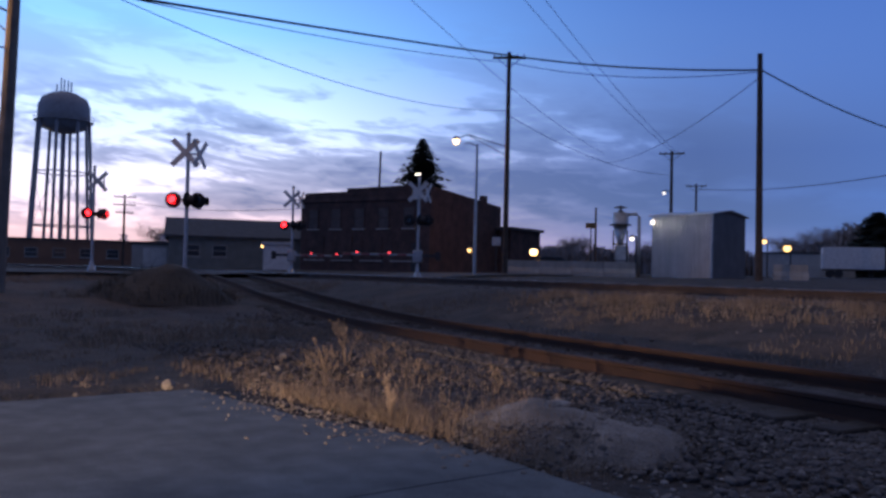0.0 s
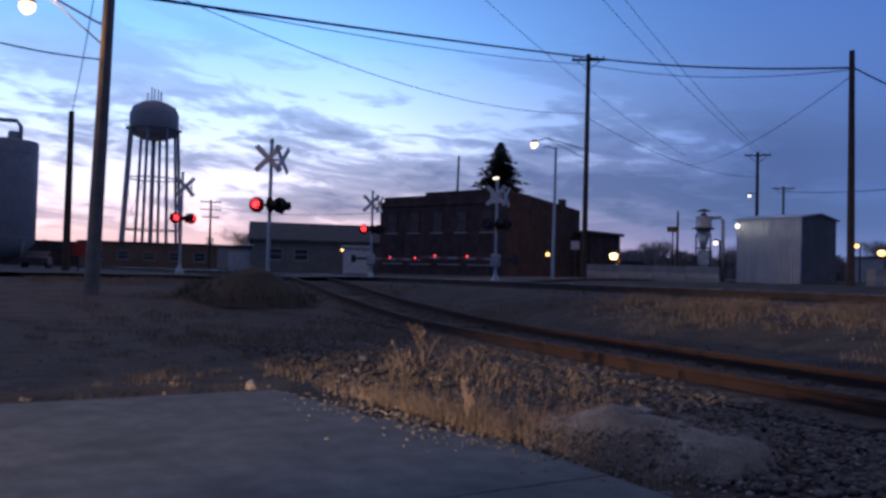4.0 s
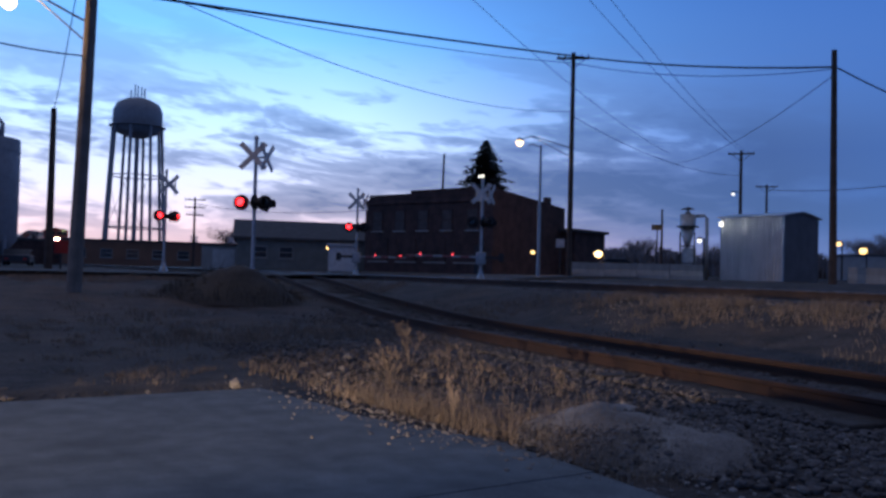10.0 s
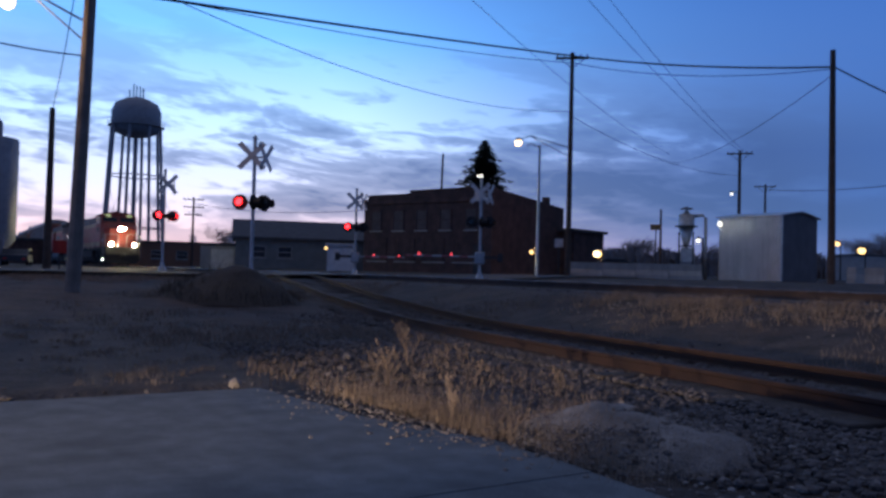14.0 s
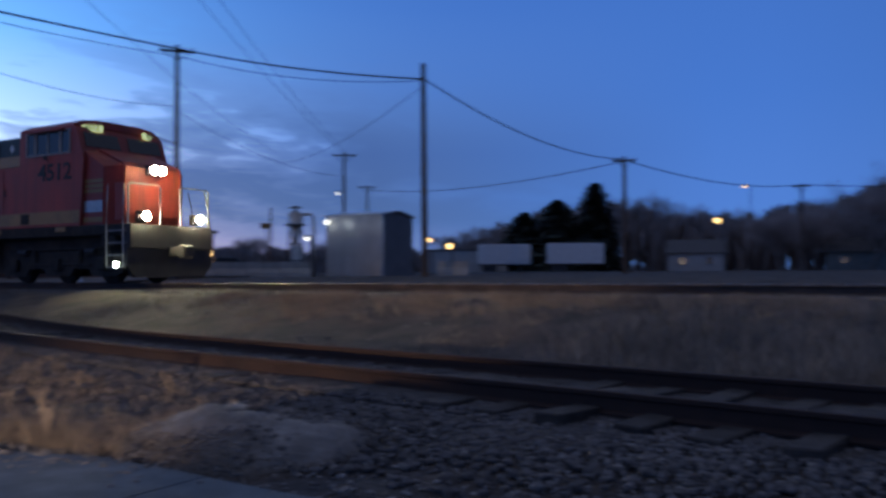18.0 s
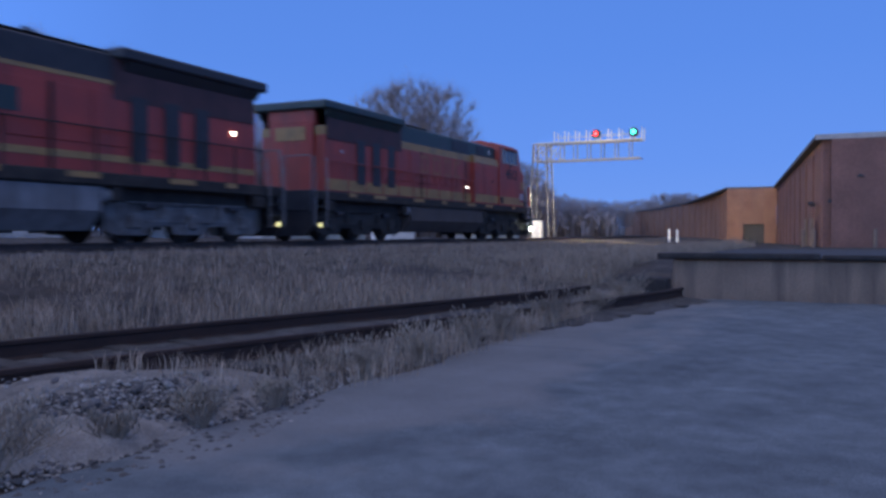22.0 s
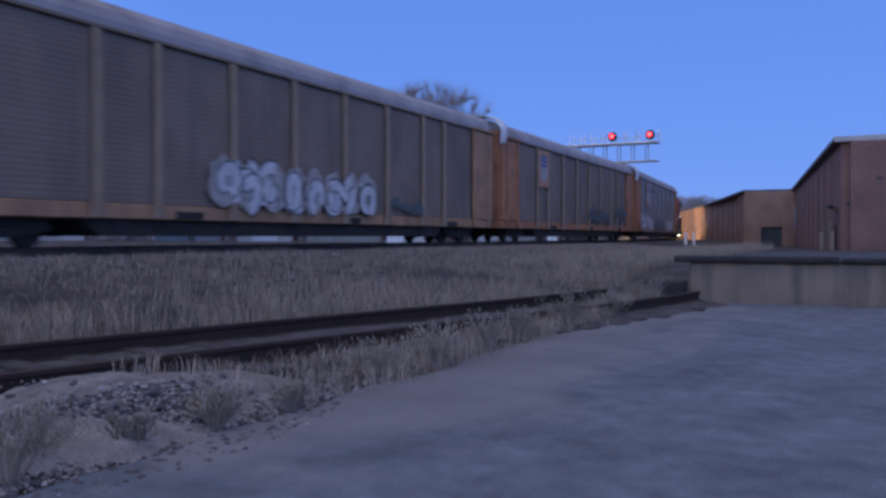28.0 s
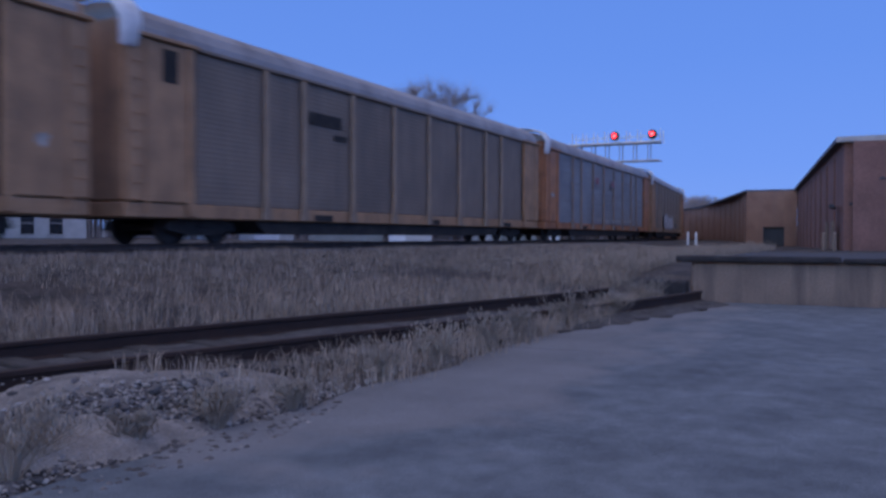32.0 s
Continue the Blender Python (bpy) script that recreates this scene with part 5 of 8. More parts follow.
def spray(car, x0, x1, z0, z1, seed, mat, inner, count):
    """Unreadable spray-painted shapes along the lower side: fat rounded strokes with an outline, over a thin cloud of paint."""
    rng = random.Random(seed)
    w = (x1 - x0) / count
    h = z1 - z0
    for k in range(count):
        cx = x0 + w * (k + 0.5) + rng.uniform(-0.05, 0.05) * w
        zb, zt = z0 + h * rng.uniform(0.0, 0.12), z1 - h * rng.uniform(0.0, 0.25)
        m, q = (zt + zb) / 2, (zt - zb) / 2
        lean = rng.uniform(-0.12, 0.22) * w
        r = 0.34 * w

        def bow(ax, az, rx, rz, a0, a1, n=10):
            return [(ax + rx * math.cos(radians(a0 + (a1 - a0) * i / (n - 1))), az + rz * math.sin(radians(a0 + (a1 - a0) * i / (n - 1)))) for i in range(n)]
        paths = []
        for _ in range(3):
            a0 = rng.uniform(0, 360)
            paths.append(bow(cx + rng.uniform(-0.5, 0.5) * r, m + rng.uniform(-0.45, 0.45) * q, r * rng.uniform(0.4, 1.1), q * rng.uniform(0.35, 0.6), a0, a0 + rng.choice((-1, 1)) * rng.uniform(110, 260)))
        fat = min(0.34 * w, 0.25 * h)
        cloud, edge, line = Shape(), Shape(), Shape()
        o = [(cx + math.cos(i / 15 * 6.283) * w * rng.uniform(0.5, 0.68), m + math.sin(i / 15 * 6.283) * h * rng.uniform(0.36, 0.52)) for i in range(15)]
        cloud.prism(o, -1.5765, -1.575)
        for n_, p_ in enumerate(paths):
            p_ = [(u + lean * (v - m) / q, v) for u, v in p_]
            edge.add(*stroke(p_, fat * 1.32, -1.5805 - 0.004 * n_, -1.579 - 0.004 * n_))
            line.add(*stroke(p_, fat, -1.5825 - 0.004 * n_, -1.581 - 0.004 * n_))
        t = part("spray_paint", line, mat, car, "unreadable spray-painted shapes")
        part("spray_outline", edge, inner, t)
        part("spray_cloud", cloud, SMEAR if mat == TAGW else TAGB, t, "thin cloud of paint")


def smear(car, x0, x1, z0, z1, seed, mat, count):
    """Worn, ragged patches of old paint on the side sheets, between and over the posts."""
    rng = random.Random(seed)
    for k in range(count):
        w, h = (x1 - x0) * rng.uniform(0.12, 0.24), (z1 - z0) * rng.uniform(0.2, 0.5)
        cx, cz = x0 + (x1 - x0) * (k + 0.5) / count, rng.uniform(z0 + h * 0.6, max(z0 + h * 0.6, z1 - h * 0.6))
        o = [(cx + w * rng.uniform(0.5, 1.1) * math.cos(i / 14 * 6.283), cz + h * rng.uniform(0.4, 1.1) * math.sin(i / 14 * 6.283)) for i in range(14)]
        part("paint_smear", Shape().prism(o, -1.5765 - 0.0022 * (k % 3), -1.5755 - 0.0022 * (k % 3)), mat, car, "ragged patch of old paint")


def autorack(label, panel, paint, fine, post_paint):
    C = thing("autorack_wagon", 0, 0, 0, 0, label, "railway wagon", "autorack wagons of the train")
    L_ = 28.3
    x0, x1 = -27.8, -0.5
    part("deck_sill", Shape().box(x0, x1, -1.46, 1.46, 0.64, 1.0, 0.03), paint, C, "side sill of the deck")
    part("centre_sill", Shape().box(x0 + 0.2, x1 - 0.2, -0.4, 0.4, 0.62, 0.688, 0.02), FRAME, C)
    part("under_skirt", Shape().box(x0 + 0.4, x1 - 0.4, -1.2, 1.2, 0.7, 0.99, 0.03), FRAME, C, "dark gear under the deck")
    part("low_centre_frame", Shape().prism([(-23.1, 0.69), (-22.5, 0.26), (-5.8, 0.26), (-5.2, 0.69)], -1.3, 1.3), FRAME, C, "low dark centre of the frame")
    part("body_liner", Shape().box(x0 + 0.3, x1 - 0.3, -1.4, 1.4, 1.003, 4.86), FRAME, C)
    for xc in (-3.4, -24.9):
        tk = part("truck", Shape().box(xc - 0.2, xc + 0.2, -1.15, 1.15, 0.42, 0.75, 0.03), FRAME, C, "two-axle truck")
        for dx_ in (-0.89, 0.89):
            wheelset(tk, xc + dx_, 0.42, 0.76)
        for sy in (-1, 1):
            o = [(xc - 1.3, 0.36), (xc - 1.2, 0.56), (xc - 0.45, 0.74), (xc + 0.45, 0.74), (xc + 1.2, 0.56), (xc + 1.3, 0.36), (xc + 0.95, 0.32), (xc + 0.45, 0.22), (xc - 0.45, 0.22), (xc - 0.95, 0.32)]
            part("side_frame", Shape().prism(o, sy * 0.98, sy * 1.1), FRAME, tk)
    for cx, f in ((-0.5, 1), (-27.8, -1)):
        part("coupler", Shape().box(min(cx, cx + f * 0.5), max(cx, cx + f * 0.5), -0.12, 0.12, 0.74, 0.98, 0.03), DARKMETAL, C)
        part("end_door", Shape().box(min(cx, cx - f * 0.3), max(cx, cx - f * 0.3), -1.38, 1.38, 1.01, 5.25, 0.06), paint, C, "folding end door")
        e0, e1 = (x1 - 2.15, x1 - 0.02) if f > 0 else (x0 + 0.02, x0 + 2.15)
        for sy in (-1, 1):
            part("end_panel", Shape().box(e0, e1, sy * 1.42 if sy > 0 else -1.52, 1.52 if sy > 0 else -1.42, 1.01, 4.84, 0.03), paint, C, "solid painted end panel")
            part("end_post", Shape().box((e0 if f > 0 else e1 - 0.24), (e0 + 0.24 if f > 0 else e1), sy * 1.525 if sy > 0 else -1.58, 1.58 if sy > 0 else -1.525, 0.68, 4.84, 0.02), paint, C)
            part("door_post", Shape().box((e1 - 0.62 if f > 0 else e0 + 0.5), (e1 - 0.5 if f > 0 else e0 + 0.62), sy * 1.525 if sy > 0 else -1.56, 1.56 if sy > 0 else -1.525, 0.76, 4.84, 0.02), paint, C)
            xl = cx - f * 0.28
            for k in range(9):
                part("ladder_rung", Shape().tube([(xl - 0.2, sy * 1.57, 1.05 + k * 0.4), (xl + 0.2, sy * 1.57, 1.05 + k * 0.4)], 0.012, 5), paint, C)
    a, b = x0 + 2.3, x1 - 2.3
    unit = (b - a) / 8.32
    bays = [unit, unit * 0.66] + [unit] * 5 + [unit * 0.66, unit]
    hw = 0.075 if fine else 0.1
    post = Shape().box(-hw, hw, -0.07, 0.0, 0.62, 4.78, 0.015).prism([(-0.22, 0.61), (0.22, 0.61), (0.1, 1.2), (-0.1, 1.2)], -0.075, -0.005).mesh("post")
    for sy in (-1, 1):
        at = a
        for k, bay in enumerate(bays):
            p = part("panel", rib_panel(bay - 0.02, 3.82, fine), panel, C)
            p.matrix_basis = pose(at + bay / 2, sy * 1.44, 1.01, 0, 0, 180 if sy < 0 else 0)
            if k:
                q = part("post", post, post_paint, C)
                q.matrix_basis = pose(at, sy * 1.5, 0.06, 0, 0, 0 if sy < 0 else 180)
            at += bay
        for k in range(6):
            xx = a + (b - a) * (k + 0.5) / 6
            part("sill_plate", Shape().box(xx - 0.5, xx + 0.5, sy * 1.462 if sy > 0 else -1.475, 1.475 if sy > 0 else -1.462, 0.66, 0.86, 0.004), FRAME if k % 2 else paint, C)
    # solid rails in dark panel colour paint in the shade below the roof edge
    part("top_rail", Shape().box(a - 2, b + 2, -1.55, -1.42, 4.845, 4.94, 0.02), PANELD, C, "rail coloured dark as the shaded gap under the roof edge")
    part("top_rail", Shape().box(a - 2, b + 2, 1.42, 1.55, 4.845, 4.94, 0.02), PANELD, C, "rail coloured dark as the shaded gap under the roof edge")
    roof = [(-1.53, 4.943), (-1.52, 5.1), (-1.42, 5.34), (-1.15, 5.57), (-0.7, 5.73), (0, 5.8), (0.7, 5.73), (1.15, 5.57), (1.42, 5.34), (1.52, 5.1), (1.53, 4.943)]
    part("roof", Shape().prism(roof, x0 + 0.35, x1 - 0.35, "x"), RACKROOF, C, "galvanised curved roof")
    # crumpled white cover drawn over the gap in the roof at one end
    arc = [(-1.5, 4.62), (-1.56, 4.9), (-1.57, 5.2), (-1.5, 5.45), (-1.25, 5.68), (-0.8, 5.84), (0, 5.92), (0.8, 5.84), (1.25, 5.68), (1.5, 5.45), (1.57, 5.2), (1.56, 4.9), (1.5, 4.62)]
    vs = []
    for j_ in range(7):
        for i_, (y_, z_) in enumerate(arc):
            low = min(i_, len(arc) - 1 - i_) / 3.0
            wide = 0.38 if low >= 1 else 0.24 + 0.14 * low
            k_ = 1 + 0.045 * noise.noise((j_ * 0.9 + len(label), i_ * 0.9, 2)) + (0.07 if 0 < j_ < 6 else 0)
            vs.append((x0 + 0.06 + wide * (j_ / 3 - 1) + 0.06 * noise.noise((j_ * 0.7, i_ * 1.1, 5)), y_ * k_, z_ + 0.1 * noise.noise((j_ * 0.8, i_ * 0.8, 9))))
    nn = len(arc)
    inner = [(x_, y_ * 0.97, z_ - 0.05) for x_, y_, z_ in vs]
    fs = [(j_ * nn + i_, j_ * nn + i_ + 1, (j_ + 1) * nn + i_ + 1, (j_ + 1) * nn + i_) for j_ in range(6) for i_ in range(nn - 1)]
    fs += [tuple(k_ + 7 * nn for k_ in reversed(f_)) for f_ in fs]
    part("end_cap", Shape().add(vs + inner, fs), WHITE, C, "crumpled white cover over the roof gap", True)
    for e0, e1 in ((x1 - 2.3, x1 + 0.02), (x0 - 0.02, x0 + 2.3)):
        for sy in (-1, 1):
            part("end_cornice", Shape().box(e0, e1, min(sy * 1.4, sy * 1.63), max(sy * 1.4, sy * 1.63), 4.86, 4.95, 0.015), paint, C, "ledge over the end panel")
    return C


lead = locomotive("orange and dark green diesel locomotive with yellow bands, headlights burning", ORANGE, DGREEN, TANKBR, "4512", True, CREAM)
second = locomotive("orange and black diesel locomotive running tail first behind the leader", REDOR, BLACK, TANKGREY, "", False, CREAM)
wagons = []
for kind in range(8):
    light = kind in (0, 3)
    w = autorack("tall closed car-carrying wagon, %s ribbed sides, %s ends" % (("light grey", "rusty yellow") if light else ("dark grey", "weathered tan")),
                 (PANELM if kind == 0 else PANELL) if light else PANELD, RACKY if kind in (0, 1, 3, 6) else RACKT, light, POSTF if light else RACKDUN)
    wagons.append(w)
spray(wagons[0], -10.0, -5.2, 0.75, 2.05, 2, TAGW, TAGD, 4)
spray(wagons[0], -17.8, -11.6, 0.75, 1.95, 5, TAGD, TAGW, 6)
spray(wagons[0], -26.0, -19.0, 0.70, 2.20, 8, TAGW, TAGD, 6)
smear(wagons[1], -6.2, -2.9, 1.20, 2.30, 4, TAGB, 7)
smear(wagons[1], -12.5, -8.0, 1.10, 2.10, 6, TAGB, 9)
spray(wagons[2], -19.2, -11.0, 0.85, 2.45, 9, TAGW, TAGD, 8)
smear(wagons[2], -9.8, -7.6, 1.1, 1.75, 12, TAGB, 5)
for x_ in (-17.5, -15.4, -13.7, -12.2, -10.0, -8.6):
    smear(wagons[3], x_, x_ + 1.2, 1.08, 1.42, int(-x_ * 10), SMEAR, 4)
for w, x in ((wagons[0], -21.87), (wagons[1], -21.87)):
    e = part("emblem_panel", Shape().box(x - 0.8, x + 0.8, -1.578, -1.574, 2.85, 4.78), LOGOP, w, "faded salmon emblem panel")
    part("emblem_shield", Shape().prism([(x - 0.52, 4.5), (x + 0.52, 4.5), (x + 0.58, 3.6), (x + 0.38, 3.25), (x, 3.08), (x - 0.38, 3.25), (x - 0.58, 3.6)], -1.582, -1.579), SMEAR, e, "pale faded shield")
    for z in (3.9, 4.12, 4.34):
        part("emblem_bar", Shape().box(x - 0.45, x + 0.45, -1.588, -1.584, z, z + 0.15), LOGOB, e, "blue bar of a plain emblem")
for x_a, x_b in ((-20.6, -18.6), (-17.9, -16.1)):
    part("stencil_bar", Shape().box(x_a, x_b, -1.482, -1.471, 4.0, 4.3), TAGB, wagons[0], "dark stencil block")
for x in (-13.2, -17.4):
    part("red_mark", Shape().box(x - 0.35, x + 0.35, -1.581, -1.575, 3.55, 3.95), REDF, wagons[3], "faded red mark")
part("stencil_bar", Shape().box(-20.65, -18.85, -1.481, -1.471, 3.62, 4.0), FRAME, wagons[4], "dark stencil block")
part("stencil_bar", Shape().box(-19.3, -18.55, -1.481, -1.471, 3.25, 3.42), FRAME, wagons[4], "dark stencil block")
part("stencil_bar", Shape().box(-26.7, -26.2, -1.531, -1.524, 3.9, 4.7), FRAME, wagons[4], "dark stencil block")

for w, x0, x1, z0, z1 in ((wagons[3], -27.0, -26.3, 2.3, 2.6), (wagons[3], -1.7, -1.3, 2.9, 3.2), (wagons[0], -1.6, -1.25, 3.3, 3.45), (wagons[5], -2.0, -1.5, 2.0, 2.4)):
    rr = random.Random(int(x0 * 100))
    o = [((x0 + x1) / 2 + (x1 - x0) / 2 * rr.uniform(0.5, 1.1) * math.cos(i / 12 * 6.283), (z0 + z1) / 2 + (z1 - z0) / 2 * rr.uniform(0.45, 1.1) * math.sin(i / 12 * 6.283)) for i in range(12)]
    part("paint_smear", Shape().prism(o, -1.532, -1.524), SMEAR, w, "smear of white paint")

# ---------------------------------------------------------------- poles and wires


def utility_pole(az, r, top_el, label, wood, radius=0.15, arms=(), lean=0.0, brace=True, base=None):
    x, y = polar(az, r)
    z0 = ground_z(x, y) if base is None else base
    h = rise(top_el, r) - z0
    P = thing("utility_pole", x, y, z0 - 0.05, -az, label, "utility pole", "wooden utility poles")
    part("pole", Shape().tube([(0, 0, -0.1), (lean * h * 0.5, 0, h * 0.5), (lean * h, 0, h)], [radius, radius * 0.85, radius * 0.68], 12), wood, P)
    for z, w in arms:
        zz = h - z
        lx = lean * zz
        part("crossarm", Shape().box(lx - w / 2, lx + w / 2, -radius - 0.1, -radius + 0.01, zz - 0.06, zz + 0.06, 0.01), wood, P, "wooden crossarm")
        if brace:
            part("brace", Shape().tube([(lx - w * 0.38, -radius - 0.05, zz), (lx, -radius - 0.02, zz - w * 0.32), (lx + w * 0.38, -radius - 0.05, zz)], 0.025, 5), DARKMETAL, P)
        for u in (-0.45, -0.25, 0.25, 0.45):
            part("insulator", Shape().lathe(lx + u * w, -radius - 0.05, [(0.02, zz + 0.06), (0.045, zz + 0.1), (0.03, zz + 0.14), (0.045, zz + 0.17), (0.02, zz + 0.21)], 8), GREYPOLE, P)
    return P


def wire(a, b, sag, r, label="thin black overhead utility cable", n=18):
    a, b = Vector(a), Vector(b)
    pts = [a.lerp(b, i / n) - Vector((0, 0, 4 * sag * (i / n) * (1 - i / n))) for i in range(n + 1)]
    return tagged(part("overhead_wire", Shape().tube(pts, r, 5), WIRE), label, "wire", "overhead wires")


def spot(az, el, r):
    x, y = polar(az, r)
    return x, y, rise(el, r)


utility_pole(-80.1, 23, 20.5, "tall grey wooden utility pole carrying a street lamp", GREYPOLE, 0.19, [(0.6, 1.9)], 0.022)
utility_pole(-81.6, 40, 9.38, "dark wooden pole stump without crossarms", POLEWOOD, 0.17)
utility_pole(-48.4, 46, 14.6, "tall wooden utility pole with one crossarm", POLEWOOD, 0.16, [(0.35, 1.75)])
utility_pole(-32.25, 40, 14.05, "leaning tall wooden utility pole", POLEWOOD, 0.17, (), -0.006)
utility_pole(-37.65, 75, 8.2, "wooden utility pole with crossarm and lamp", POLEWOOD, 0.17, [(0.3, 2.1)])
utility_pole(-36.1, 105, 6.05, "far wooden utility pole with crossarm", POLEWOOD, 0.17, [(0.3, 2.4)])
utility_pole(-42.45, 60, 4.5, "slim dark pole with a small box", POLEWOOD, 0.1)
utility_pole(-73.1, 105, 4.4, "far wooden utility pole with three crossarms", POLEWOOD, 0.17, [(0.3, 2.4), (1.2, 2.4), (2.1, 2.0)], brace=False)
utility_pole(-19.0, 60, 7.75, "wooden utility pole beyond the tracks", POLEWOOD, 0.17, [(0.3, 1.6)])
utility_pole(-8.2, 95, 5.6, "far wooden utility pole beyond the tracks", POLEWOOD, 0.16, [(0.3, 1.8)])
utility_pole(-57.05, 75, 7.95, "thin dark pole rising behind a roof", POLEWOOD, 0.13, lean=0.02)
utility_pole(-88.0, 12.0, 36, "wooden utility pole at the edge of the yard", GREYPOLE, 0.17)
# cables between them
ptop, rtop = spot(-48.4, 14.35, 46), spot(-32.25, 13.0, 40)
near = spot(-79.9, 16.6, 22.8)
wire(near, ptop, 0.06, 0.045, "thick black overhead cable")
wire(ptop, rtop, 0.25, 0.045, "thick black overhead cable")
wire(rtop, spot(-19.0, 7.55, 60), 0.9, 0.035)
wire(spot(-19.0, 7.5, 60), spot(-8.2, 5.5, 95), 0.8, 0.04)
wire(spot(-8.2, 5.5, 95), spot(14.0, 4.6, 150), 0.8, 0.04)
wire(spot(-19.0, 7.4, 60), spot(-36.1, 5.7, 105), 0.9, 0.035)
wire(spot(-79.9, 16.9, 22.8), spot(-48.4, 13.9, 46), 0.3, 0.018)
wire(spot(-48.4, 13.9, 46), spot(-32.25, 12.9, 40), 0.5, 0.018)
wire(spot(-79.9, 18.2, 22.8), spot(-48.4, 10.8, 46), 1.05, 0.015)
wire(spot(-60, 30, 30), spot(-37.65, 8.1, 75), 0.9, 0.016)
wire(spot(-57, 30, 30), spot(-37.4, 8.1, 75), 0.9, 0.016)
wire(spot(-66, 26, 26), spot(-42, 8.0, 75), 0.9, 0.014)
wire(spot(-48.4, 10.5, 46), spot(-37.65, 6.6, 75), 0.8, 0.018)
wire(spot(-32.25, 12.6, 40), spot(-42.0, 7.4, 90), 0.9, 0.018)
wire(spot(-80.1, 12.6, 23), spot(-96, 15, 20), 0.3, 0.02)
wire(spot(-61.8, 4.0, 70), spot(-73.1, 4.0, 105), 0.6, 0.025)
wire(spot(-80.3, 18.5, 23), spot(-81.6, 9.2, 40), 0.3, 0.015)


def street_lamp_arm(az, r, z, pole_az, pole_r, zp, label):
    """A luminaire on a braced arm fixed to a pole."""
    x, y = polar(az, r)
    px, py = polar(pole_az, pole_r)
    A = thing("street_lamp", x, y, z, 0, label, "street lamp", "street lamps")
    d = Vector((px - x, py - y, zp - z))
    part("arm", Shape().tube([(0, 0, 0.08), (d.x * 0.25, d.y * 0.25, 0.28), (d.x * 0.9, d.y * 0.9, d.z * 0.5 + 0.15), (d.x, d.y, d.z * 0.4)], 0.03, 7), GALV, A)
    part("arm_brace", Shape().tube([(d.x * 0.25, d.y * 0.25, 0.25), (d.x, d.y, d.z)], 0.022, 6), GALV, A)
    part("lamp_head", Shape().lathe(0, 0, [(0.02, 0.2), (0.12, 0.17), (0.2, 0.06), (0.21, 0.0)], 14), GALV, A)
    part("lamp_lens", Shape().lathe(0, 0, [(0.18, 0.0), (0.19, -0.08), (0.13, -0.2), (0.02, -0.25)], 14), LIT_SOD, A, "glowing sodium lens", True)


street_lamp_arm(-84.3, 23.2, 7.4, -80.1, 23, 6.6, "burning sodium street lamp on a braced pole arm")
street_lamp_arm(-51.85, 46, 8.2, -48.5, 46, 7.4, "burning sodium street lamp on a long braced arm")


def light_pole(az, r, el, label, lens, pole_mat, arm=0.9, size=0.16, bare=False):
    x, y = polar(az, r)
    z0 = ground_z(x, y)
    h = rise(el, r) - z0
    P = thing("lamp_post", x, y, z0 - 0.05, -az, label, "lamp post", "lamp posts")
    part("post", Shape().tube([(arm, 0, 0), (arm, 0, h + 0.1)], [0.09, 0.06], 10), pole_mat, P)
    part("arm", Shape().tube([(arm, 0, h), (arm * 0.4, 0, h + 0.18), (0.1, 0, h + 0.1)], 0.03, 6), pole_mat, P)
    if not bare:
        part("lamp_head", Shape().lathe(0, 0, [(0.03, h + 0.22), (size, h + 0.1), (size * 1.1, h + 0.03)], 12), pole_mat, P)
        part("lamp_lens", Shape().lathe(0, 0, [(size * 0.55, h + 0.03), (size * 0.85, h - size * 0.3), (size * 0.85, h - size * 0.7), (size * 0.55, h - size * 1.1), (0.03, h - size * 1.25)], 12), lens, P, "glowing lens", True)


light_pole(-51.4, 44, 8.5, "silver steel lamp post with a short arm", LIT_SOD, GALV, 0.75, bare=True)
light_pole(-46.5, 58, 1.65, "burning orange yard lamp on a post", LIT_SOD, DARKMETAL, 0.3, 0.3)
light_pole(-50.8, 47, 1.6, "small burning lamp by the brick building", LIT_WARM, DARKMETAL, 0.25, 0.13)
light_pole(-40.1, 62, 2.55, "burning white yard lamp on a post", LIT_WHITE, DARKMETAL, 0.3, 0.17)
light_pole(-31.95, 90, 2.46, "burning warm yard lamp on a post", LIT_WARM, DARKMETAL, 0.3, 0.28)
light_pole(-30.6, 90, 2.1, "burning warm yard lamp on a post", LIT_WARM, DARKMETAL, 0.3, 0.42)
light_pole(-38.1, 75, 5.5, "pale street lamp fixed below a crossarm", LIT_WHITE, DARKMETAL, 0.6, 0.12)
light_pole(-13.2, 110, 3.56, "burning warm street lamp beyond the tracks", LIT_WARM, DARKMETAL, 0.8, 0.45)
light_pole(-11.5, 150, 5.6, "far burning street lamp on a pole", LIT_WARM, DARKMETAL, 0.8, 0.3)
light_pole(8.35, 105, 4.45, "burning warm street lamp by the houses", LIT_WARM, DARKMETAL, 1.2, 0.55)
light_pole(64.2, 120, 1.42, "burning street lamp by the houses", LIT_WARM, DARKMETAL, 0.5, 0.4)
light_pole(66.8, 120, 2.43, "burning street lamp by the houses", LIT_WARM, DARKMETAL, 0.5, 0.4)
light_pole(67.3, 112, 1.05, "burning lamp over a shed door", LIT_WHITE, DARKMETAL, 0.3, 0.3)
light_pole(-64.5, 72, 1.5, "burning yellow lamp by the workshop wall", LIT_WARM, DARKMETAL, 0.3, 0.17)


